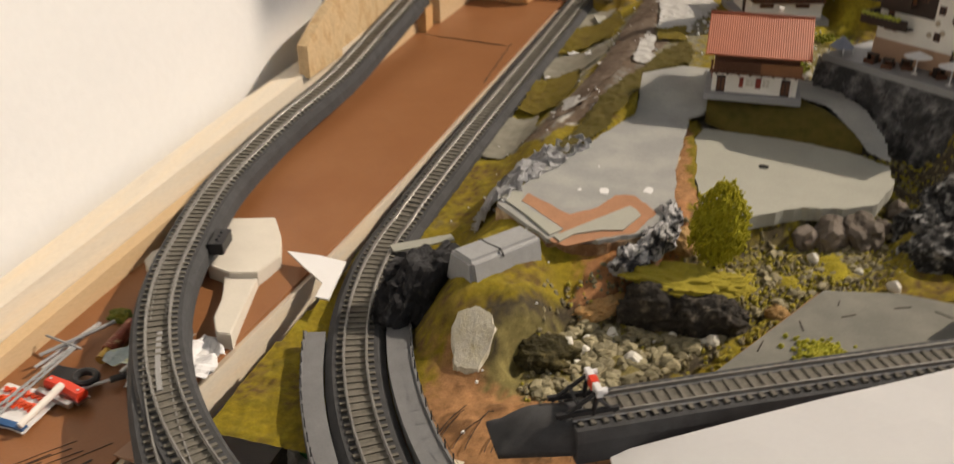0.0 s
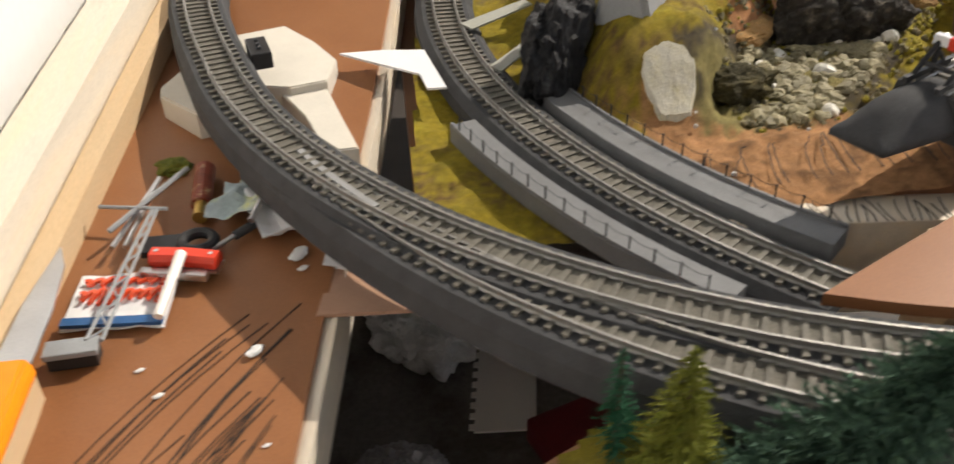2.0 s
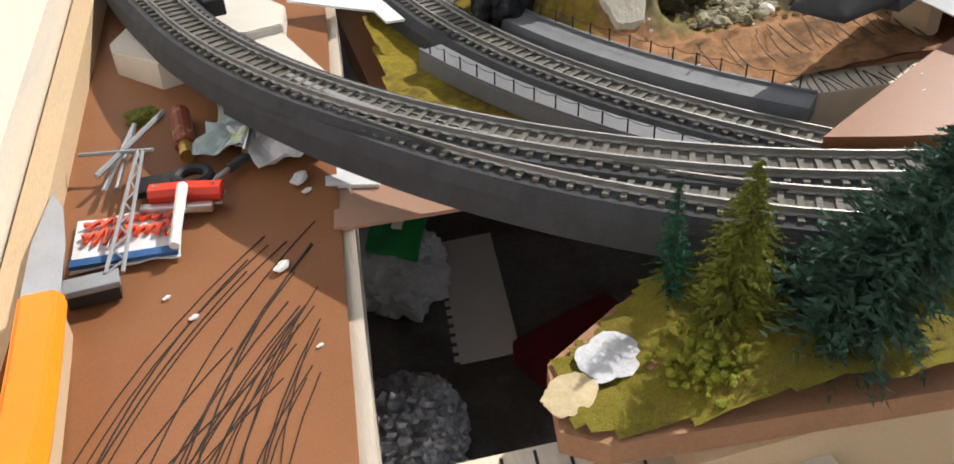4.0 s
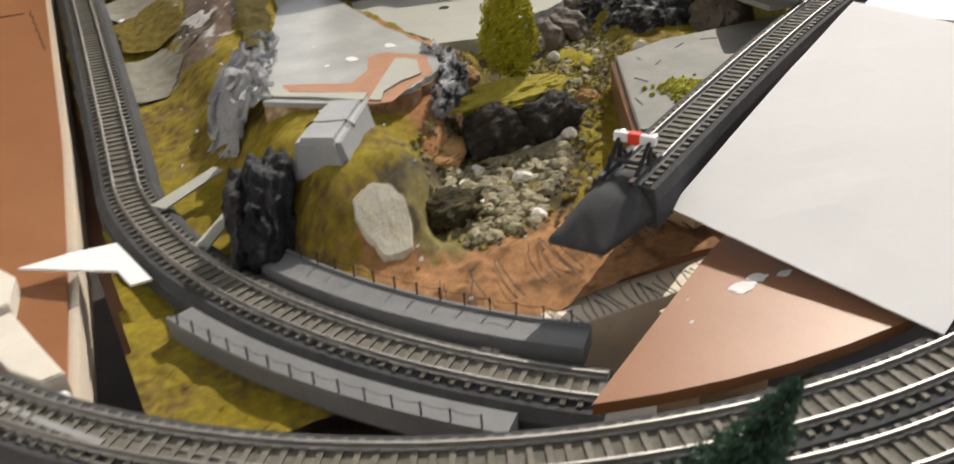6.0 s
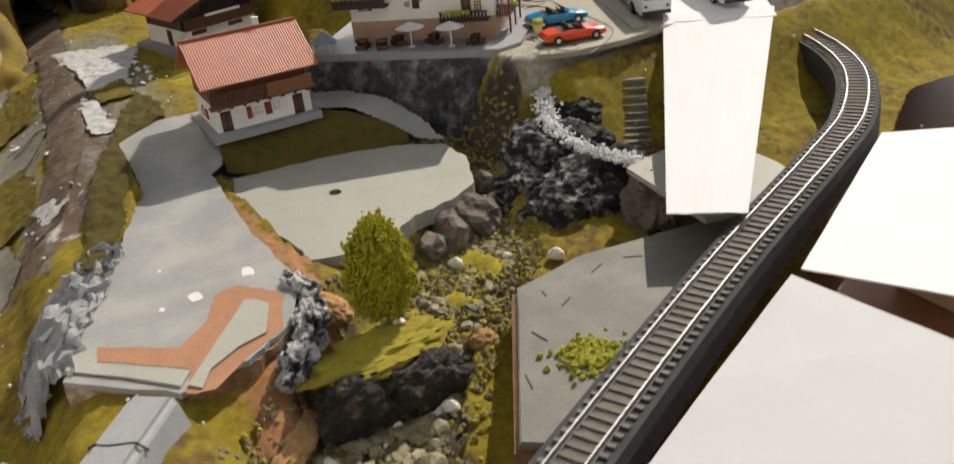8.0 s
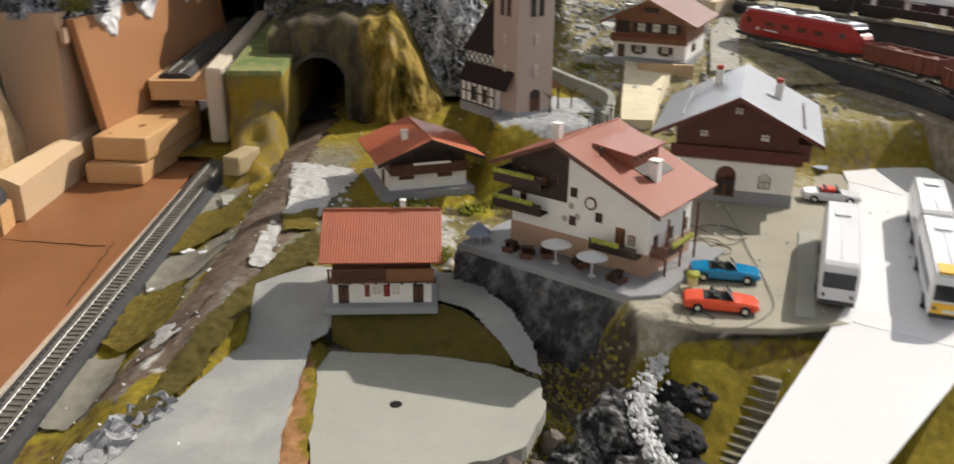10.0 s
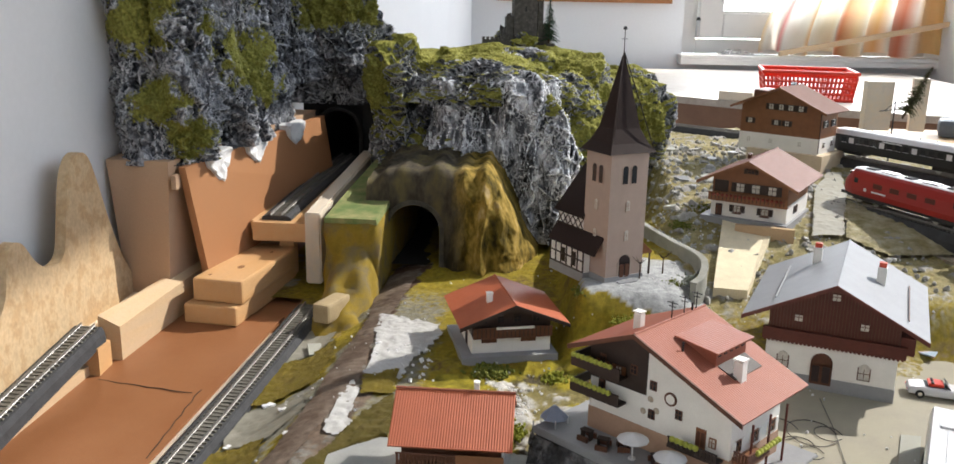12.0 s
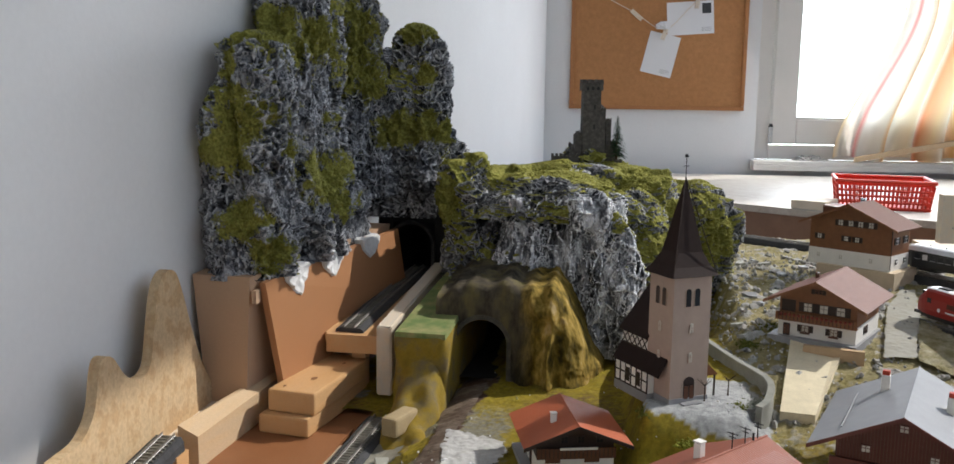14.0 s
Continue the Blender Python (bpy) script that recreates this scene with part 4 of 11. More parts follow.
spur = bezier([(0.036, -0.1676, 0.0945), (0.136, -0.113, 0.095), (0.268, -0.045, 0.096), (0.403, 0.017, 0.098), (0.475, 0.055, 0.099), (0.545, 0.118, 0.101), (0.585, 0.20, 0.104), (0.60, 0.31, 0.108)], 8)
track(spur, "siding on a tall dark foam bed leading to a buffer stop", bed_h=0.020, bed_foot=0.0175)
solid("track_support", box(-0.010, 0.010, -0.010, 0.010, 0.03, 0.0715, m=pose(0.105, -0.130, 0, 0, 0, 29)), pine, "small wooden block carrying the raised siding", "block", "track supports")

# turnout blades, check plate and motor box
t = thing("turnout_fittings", pose(0, 0, 0), "grey turnout frog, blades and black motor box", "turnout")
frog = [(0.1 + r * math.cos(radians(a)), 0.1 + r * math.sin(radians(a)), 0.0608) for a, r in zip(np.linspace(213, 222, 8), np.linspace(0.4085, 0.4135, 8))]
part("frog", sweep(frog, [(-0.0022, -0.003), (0.0022, -0.003), (0.0016, 0), (-0.0016, 0)]), M("frog_grey", (0.26, 0.26, 0.26), 0.45, spread=0.05, scale=60, fine=600), t)
for side in (-0.006, 0.006):
    blade = [(0.1 + (0.41 + side * (1 - 0.2 * k / 7)) * math.cos(radians(a)), 0.1 + (0.41 + side * (1 - 0.2 * k / 7)) * math.sin(radians(a)), 0.061) for k, a in enumerate(np.linspace(196, 211, 8))]
    part("blade", sweep(blade, [(-0.0006, -0.003), (0.0006, -0.003), (0.0003, 0), (-0.0003, 0)]), rail_m, t)
a = radians(194)
mb = Matrix.Translation((0.1 + 0.385 * math.cos(a), 0.1 + 0.385 * math.sin(a), 0.050)) @ Matrix.Rotation(a + radians(90), 4, "Z")
motor = part("motor_box", box(-0.013, 0.013, -0.006, 0.006, 0, 0.010, bevel=0.001, m=mb), black_plastic, t)
for k in (-0.006, 0.0, 0.006):
    part("terminal", cyl(0.0013, 0.0013, 0.0098, 0.0115, 10, x=k, m=mb), bed_grey, motor)

# mound and buffer stop at the end of the siding
d = Vector((0.108, 0.059, 0)).normalized()
m_sp = Matrix.Translation((0.028, -0.172, 0.0)) @ Matrix.Rotation(math.atan2(d.y, d.x), 4, "Z")
bm = bmesh.new()
rings = []
for i in range(15):
    u = i / 14
    x = -0.0305 + 0.047 * u
    k = math.sin(math.pi / 2 * min(1.0, u / 0.55)) ** 0.9
    ring = [bm.verts.new((x, 0.005 - 0.0135 - 0.003 * u, 0.0745))]
    for j in range(13):
        v = 2 * j / 12 - 1
        y = 0.005 * (1 - u) + (0.0135 + 0.003 * u) * v
        z = 0.0775 + 0.0165 * k * (1 - abs(v) ** 2.4 * 0.9)
        ring.append(bm.verts.new((x, y, z + 0.0007 * noise.noise(Vector((x * 170, y * 170, 3))))))
    ring[0].co.y = ring[1].co.y
    ring.append(bm.verts.new((x, ring[-1].co.y, 0.0745)))
    rings.append(ring)
for r, s_ in zip(rings, rings[1:]):
    for j in range(15):
        bm.faces.new((r[j], r[(j + 1) % 15], s_[(j + 1) % 15], s_[j]))
bm.faces.new(rings[0])
bm.faces.new(rings[-1][::-1])
bmesh.ops.recalc_face_normals(bm, faces=bm.faces[:])
solid("gravel_mound", bm, bed_grey, "dark grey gravel mound closing the siding", "mound", m=m_sp, smooth=True)
t = thing("buffer_stop", m_sp @ pose(0.022, 0, 0.0945), "black buffer stop with a red and white beam", "buffer stop")
for s in (-0.0076, 0.0076):
    part("upright", rod((-0.002, s, -0.001), (0.0, s, 0.0145), 0.0014), black_plastic, t)
    part("brace", rod((-0.020, s, -0.001), (-0.001, s, 0.013), 0.0012), black_plastic, t)
    part("strut", rod((0.010, s, -0.001), (0.0, s, 0.009), 0.0010), black_plastic, t)
    part("foot_bar", box(-0.022, 0.012, s - 0.0011, s + 0.0011, 0, 0.0025), black_plastic, t)
part("cross_bar", rod((-0.010, -0.009, 0.006), (-0.010, 0.009, 0.006), 0.0012), black_plastic, t)
beam = part("beam", box(-0.0018, 0.0018, -0.0105, 0.0105, 0.0115, 0.0162, bevel=0.0006), white_gloss, t, "white painted beam")
part("red_band", box(-0.0021, 0.0021, -0.0030, 0.0030, 0.0112, 0.0165), red_plastic, beam, "red band")
for s in (-0.0080, 0.0080):
    part("lamp", cyl(0.0019, 0.0019, 0, 0.003, 10, m=Matrix.Translation((0.0015, s, 0.0138)) @ Matrix.Rotation(radians(90), 4, "Y")), white_gloss, beam)


# ---------------------------------------------------------------- curved platforms with posts and chains
def platform(a0, a1, r0, r1, z, label, post_side):
    t = thing("platform", pose(0, 0, 0), label, "platform", "curved platforms")
    cx, cy = 0.29, 0.09
    line = arc(cx, cy, (r0 + r1) / 2, a0, a1, 26, z, z)
    h = (r1 - r0) / 2
    part("deck", sweep(line, [(-h, -0.010), (h, -0.010), (h, 0), (-h, 0)]), platform_m, t)
    lip = arc(cx, cy, post_side, a0, a1, 26, z, z)
    part("kerb", sweep(lip, [(-0.0008, -0.001), (0.0008, -0.001), (0.0008, 0.0016), (-0.0008, 0.0016)]), platform_m, t)
    tops = []
    for k in np.linspace(a0 + 1.2, a1 - 1.2, 14):
        x, y = cx + post_side * math.cos(radians(k)), cy + post_side * math.sin(radians(k))
        part("post", rod((x, y, z), (x, y, z + 0.0085), 0.00045, n=6), black_plastic, t)
        tops.append(Vector((x, y, z + 0.008)))
    for p, q in zip(tops, tops[1:]):
        pts = [p.lerp(q, s / 5) - Vector((0, 0, 0.0012 * math.sin(math.pi * s / 5))) for s in range(6)]
        bm = bmesh.new()
        for u, v in zip(pts, pts[1:]):
            rod(u, v, 0.00018, bm, 4)
        part("chain", bm, black_plastic, t)


platform(198, 224.3, 0.4085, 0.4262, 0.0415, "grey curved platform with thin black railing posts, inside the curve", 0.4098)
platform(199, 222, 0.4690, 0.4840, 0.0375, "grey curved platform with thin black railing posts, outside the curve", 0.4828)

# ---------------------------------------------------------------- left board, ramp and its edges
bt = thing("ramp_board", pose(0, 0, 0), "brown hardboard running up as a ramp beside the wall", "board", kind="structure")
rows_y = np.linspace(-0.40, 0.745, 40)
bm = bmesh.new()
grid = []
for y in rows_y:
    xl = float(np.interp(y, (-0.4, 0.1, 0.745), (-0.364, -0.350, -0.300)))
    xr = float(np.interp(y, (-0.4, -0.14, 0.02, 0.2, 0.745), (-0.262, -0.228, -0.206, -0.186, -0.140)))
    z = ramp_z(y)
    grid.append([bm.verts.new(v) for v in ((xl, y, z), (xr, y, z), (xr, y, z - 0.004), (xl, y, z - 0.004))])
for r, s in zip(grid, grid[1:]):
    for i in range(4):
        bm.faces.new((r[i], r[(i + 1) % 4], s[(i + 1) % 4], s[i]))
bm.faces.new(grid[0])
bm.faces.new(grid[-1][::-1])
bmesh.ops.recalc_face_normals(bm, faces=bm.faces[:])
part("sheet", bm, hardboard, bt)
edge_line = [(float(np.interp(y, (-0.4, -0.14, 0.02, 0.2, 0.745), (-0.262, -0.228, -0.206, -0.186, -0.140))) + 0.002, y, ramp_z(y) - 0.0035) for y in np.linspace(-0.40, 0.70, 30)]
part("pine_batten", sweep(edge_line, [(-0.006, -0.026), (0.0045, -0.026), (0.004, 0.0028), (-0.006, -0.001)]), pine_pale, bt, "pale splintered pine edge")
random.seed(21)
for i in range(38):
    x0 = -0.358 + 0.0028 * i + random.uniform(-0.003, 0.003)
    y0 = -0.395 + random.uniform(0.0, 0.05)
    l = random.uniform(0.11, 0.21)
    lean = random.uniform(0.45, 0.62)
    pts = []
    for k in range(11):
        u = k / 10
        x, y = x0 + l * lean * u ** 1.6, y0 + l * u ** 0.85
        if x > -0.272 + 0.125 * (y + 0.4):
            break
        pts.append((x, y, ramp_z(y) + 0.0002))
    if len(pts) > 3:
        w = random.uniform(0.0002, 0.00045)
        part("marker_stroke", sweep(pts, [(-w, 0), (w, 0), (w * 0.6, 0.0003), (-w * 0.6, 0.0003)]), marker, bt, "black marker line")
seam = [(-0.290 + 0.0125 * i, 0.560 - 0.0022 * i + 0.0012 * math.sin(2.3 * i), ramp_z(0.555) + 0.0003) for i in range(10)]
part("seam", sweep(seam, [(-0.0007, -0.0004), (0.0007, -0.0004), (0.0004, 0.0002), (-0.0004, 0.0002)]), marker, bt, "dark open seam between two sheets")
seam = [(-0.172 - 0.0012 * math.sin(3.0 * i), 0.42 + 0.013 * i, ramp_z(0.42 + 0.013 * i) + 0.0003) for i in range(11)]
part("seam", sweep(seam, [(-0.0006, -0.0004), (0.0006, -0.0004), (0.0004, 0.0002), (-0.0004, 0.0002)]), marker, bt, "dark open seam along the sheet")
# pine rails along the wall
for xs, zs, lb in (((-0.399, -0.372), 0.052, "planed pale pine plank standing along the wall"), ((-0.370, -0.358), 0.030, "narrow pine batten beside the ramp")):
    w = xs[1] - xs[0]
    line = [(sum(xs) / 2 + 0.0715 * (y + 0.2), y, 0) for y in np.linspace(-0.62, 0.76, 14)]
    bm = sweep(line, [(-w / 2, -0.03), (w / 2, -0.03), (w / 2, zs), (-w / 2, zs)])
    for v in bm.verts:
        v.co.z += (0.085 * max(0.0, v.co.y + 0.2) - 0.05 * max(0.0, v.co.y - 0.3)) * (1 if v.co.z > 0 else 0.9)
    solid("plank", bm, pine_pale if zs > 0.04 else pine, lb, "plank", "planks along the wall")
solid("support_board", box(-0.42, -0.27, -0.45, 0.8, -0.055, -0.03), pine, "rough board under the ramp and planks", "board", kind="structure")
for x, y in ((-0.37, -0.3), (-0.37, 0.7)):
    solid("table_leg", leg_me, pine, "square pine post under the layout board", "table leg", group="table legs", m=pose(x, y, -0.03))
# posts carrying the outer curve
for a in (188, 284):
    x, y = 0.1 + 0.415 * math.cos(radians(a)), 0.1 + 0.415 * math.sin(radians(a))
    low = 0.012 if a < 200 else -0.03
    solid("track_support", box(-0.008, 0.008, -0.008, 0.008, low, 0.040, m=pose(x, y, 0, 0, 0, a)), pine, "small wooden block carrying the raised track", "block", "track supports")

# ---------------------------------------------------------------- boxes, blocks and strand board by the wall
osb_x = -0.335
prof = [(0.30, 0.09), (0.30, 0.125), (0.36, 0.150), (0.42, 0.158), (0.455, 0.163), (0.478, 0.185), (0.488, 0.222), (0.497, 0.236), (0.515, 0.232), (0.535, 0.208), (0.555, 0.196), (0.575, 0.194), (0.590, 0.205), (0.600, 0.245), (0.612, 0.285), (0.630, 0.302), (0.652, 0.298), (0.668, 0.27), (0.690, 0.215), (0.715, 0.165), (0.745, 0.125), (0.745, 0.09)]
fine = bezier([(0, y, z) for y, z in prof[1:-1]], 4)
bm = bmesh.new()
pts = [(prof[0][0], prof[0][1])] + [(p.y, p.z) for p in fine] + [(prof[-1][0], prof[-1][1])]
a = [bm.verts.new((osb_x + 0.005, y, z)) for y, z in pts]
b = [bm.verts.new((osb_x - 0.007, y, z)) for y, z in pts]
bm.faces.new(a[::-1])
bm.faces.new(b)
for i in range(len(pts)):
    j = (i + 1) % len(pts)
    bm.faces.new((a[i], a[j], b[j], b[i]))
bmesh.ops.recalc_face_normals(bm, faces=bm.faces[:])
solid("profile_board", bm, osb, "sawn strand board cut to a mountain outline against the wall", "board")

# cardboard carton that carries the mountain, with its leaning front panel
t = thing("carton", pose(0, 0, 0), "brown cardboard carton under the mountain, corner torn open", "carton")
bm = bmesh.new()
lo = [(-0.335, 0.736), (-0.282, 0.732), (-0.232, 1.16), (-0.335, 1.16)]
hi = [(-0.352, 0.736), (-0.272, 0.732), (-0.205, 1.16), (-0.352, 1.16)]
A = [bm.verts.new((x, y, 0.085)) for x, y in lo]
Bv = [bm.verts.new((x, y, 0.278 if y < 1 else 0.292)) for x, y in hi]
bm.faces.new(A[::-1])
bm.faces.new(Bv)
for i in range(4):
    bm.faces.new((A[i], A[(i + 1) % 4], Bv[(i + 1) % 4], Bv[i]))
part("carton_body", bm, cardboard, t)
bm = prism([(-0.264, 0.742), (-0.198, 1.145), (-0.188, 1.150), (-0.2545, 0.740)], 0.14, 0.27)
for v in bm.verts:
    if v.co.z < 0.2:
        v.co.x += 0.016
        v.co.y += 0.022 if v.co.y < 0.9 else 0.0
        v.co.z = 0.118 if v.co.y < 0.9 else 0.178
    elif v.co.y > 0.9:
        v.co.z = 0.285
part("leaning_panel", bm, cardface, t, "smooth brown panel leaning on the carton")
part("torn_tab", box(-0.268, -0.262, 0.728, 0.742, 0.245, 0.262, m=pose(0, 0, 0)), cardboard, t)
for k, y in enumerate((0.815, 0.915, 1.04)):
    flow = [(-0.046, 0.004), (-0.030, 0.007), (0.0, 0.005), (0.028, 0.008), (0.044, 0.003), (0.036, -0.010), (0.020, -0.019), (0.010 - 0.006 * k, -0.036 + 0.004 * k), (-0.008, -0.030), (-0.026, -0.020), (-0.040, -0.012)]
    bm = prism([(0.72 * s, z) for s, z in flow], -0.012, 0.004, bevel=0.0018)
    bmesh.ops.triangulate(bm, faces=bm.faces[:])
    bmesh.ops.subdivide_edges(bm, edges=[e for e in bm.edges if e.calc_length() > 0.006], cuts=3)
    bmesh.ops.triangulate(bm, faces=bm.faces[:])
    for v in bm.verts:
        q = Vector((v.co.x * 60 + 9 * k, v.co.y * 90, 2.0))
        v.co.z += 0.0035 * noise.fractal(q, 0.9, 2.0, 3) * (1 if v.co.z > 0 else 0.2)
        v.co.y += 0.002 * noise.noise(q + Vector((0, 0, 7)))
    part("plaster_drip", bm, plaster_white, t, "white plaster lump hanging over the edge").matrix_local = pose(-0.2545 + 0.162 * (y - 0.740) + 0.002, y, 0.271 + 0.037 * (y - 0.742), 90, 0, 80.8)

# pine boards stacked on the ramp, post and cross bar before the tunnel
knot_m = M("dark_knot", (0.22, 0.10, 0.04), 0.5, spread=0.2, scale=200, fine=900)
for i, (cx, cy, z0, z1, w, l) in enumerate(((-0.210, 0.800, 0.0815, 0.1065, 0.070, 0.185), (-0.204, 0.806, 0.1068, 0.1365, 0.066, 0.175))):
    t = thing("wood_block", pose(cx, cy, z0, 0, 0, -7), "honey-coloured board offcut stacked on the ramp", "wood block", "stacked offcuts")
    part("plank", box(-w / 2, w / 2, -l / 2, l / 2, 0, z1 - z0, bevel=0.0035), oiled, t)
    for kx, ky, kr in ((0.004, -0.03, 0.0042), (0.012, 0.045, 0.0022), (-0.018, -0.07, 0.002)):
        part("knot", cyl(kr, kr, z1 - z0 - 0.001, z1 - z0 + 0.0002, 14, m=Matrix.Translation((kx, ky, 0)) @ Matrix.Diagonal((1, 1.6, 1, 1))), knot_m, t, "dark knot")
solid("ramp_rear_board", box(-0.31, -0.13, 0.735, 1.16, 0.04, 0.0805), hardboard, "brown hardboard behind the stacked offcuts", "board", kind="structure")
solid("side_board", prism([(-0.309, 0.606), (-0.284, 0.606), (-0.247, 0.90), (-0.262, 0.90)], 0.06, 0.12, top=lambda x, y: 0.1 + 0.05 * float(smooth(0.3, 0.9, y)) - 0.012 * (x > -0.3)), pine, "planed board beside the raised track end", "board")
solid("track_block", box(-0.014, 0.014, -0.014, 0.014, 0.06, 0.102, m=pose(-0.305, 0.582, 0)), oiled, "small wooden block under the track end", "wood block")
t = thing("tunnel_shelf", pose(0, 0, 0), "varnished wooden shelf carrying rails into the upper tunnel", "shelf")
shelf_line = [(-0.188, 0.865, 0.181), (-0.180, 1.02, 0.192), (-0.172, 1.20, 0.203)]
part("shelf_board", sweep(shelf_line, [(-0.032, -0.018), (0.046, -0.018), (0.046, -0.006), (-0.032, -0.006)]), oiled, t)
part("front_bar", box(-0.215, -0.13, 0.856, 0.866, 0.150, 0.176, bevel=0.001), oiled, t)
part("support_post", box(-0.185, -0.165, 0.88, 0.90, 0.095, 0.165), oiled, t)
track(bezier([(-0.186, 0.872, 0.186), (-0.180, 1.02, 0.197), (-0.172, 1.24, 0.209)], 6), "short straight track on the shelf before the upper tunnel", bed_h=0.007)
bar = sweep([(-0.128, 0.845, 0.180), (-0.124, 1.0, 0.195), (-0.118, 1.17, 0.212)], [(-0.011, -0.085), (0.011, -0.085), (0.011, 0.014), (-0.011, 0.014)])
bmesh.ops.bevel(bar, geom=bar.edges[:], offset=0.002, segments=2, affect="EDGES")
solid("guard_board", bar, pine_pale, "pale pine board standing beside the upper track", "board")

# green-topped foam step and mossy flank beside the lower portal
foam = M("moss_painted_foam", (0.27, 0.185, 0.018), 0.9, spread=0.25, scale=34, fine=900, bump=0.6, other=(0.15, 0.115, 0.05), mix=0.53, edge=0.08)
green = M("bright_green_paint", (0.14, 0.20, 0.06), 0.8, spread=0.18, scale=30, fine=900, bump=0.3, other=(0.25, 0.24, 0.10), mix=0.52, edge=0.1)
t = thing("foam_step", pose(0, 0, 0), "foam step painted olive with a bright green top", "foam step")
bm = sweep([(-0.066, 0.80, 0.2), (-0.062, 0.95, 0.214), (-0.055, 1.10, 0.228)], [(-0.036, -0.11), (0.036, -0.11), (0.034, -0.006), (-0.034, -0.006)])
bmesh.ops.subdivide_edges(bm, edges=bm.edges[:], cuts=5, use_grid_fill=True)
crumple(bm, 0.004, 60)
part("step_body", bm, foam, t, smooth=True)
bm = sweep([(-0.066, 0.80, 0.2), (-0.062, 0.95, 0.214), (-0.055, 1.10, 0.228)], [(-0.035, -0.007), (0.035, -0.007), (0.034, 0.0), (-0.034, 0.0)])
part("step_top", bm, green, t, "bright green painted top")
part("bare_chip", box(-0.011, 0.011, -0.026, 0.026, -0.014, 0.010, bevel=0.004), M("bare_foam", (0.36, 0.28, 0.16), 0.8, spread=0.1, scale=60, fine=600, bump=0.4), t, "bare chipped foam").matrix_local = pose(-0.070, 0.712, 0.112, 0, 0, -18)
bm = bmesh.new()
g = []
for i in range(26):
    for j in range(14):
        u, v = i / 25, j / 13
        x, y = -0.066 + (v - 0.5) * (0.080 - 0.02 * u), 0.815 - 0.155 * u
        k = 1 - (2 * abs(v - 0.5)) ** 3.5
        z = at_ground(x, y) - 0.004 + k * (0.004 + 0.085 * (1 - u) ** 1.5) + 0.006 * noise.fractal(Vector((x * 40, y * 40, 3)), 0.9, 2, 4)
        g.append(bm.verts.new((x + 0.008 * noise.noise(Vector((y * 30, v, 1))), y, z)))
for i in range(25):
    for j in range(13):
        bm.faces.new((g[i * 14 + j], g[i * 14 + j + 1], g[i * 14 + j + 15], g[i * 14 + j + 14]))
bmesh.ops.recalc_face_normals(bm, faces=bm.faces[:])
solid("mossy_flank", bm, foam, "olive mossy bank sloping down from the foam step", "bank", kind="stuff", smooth=True)

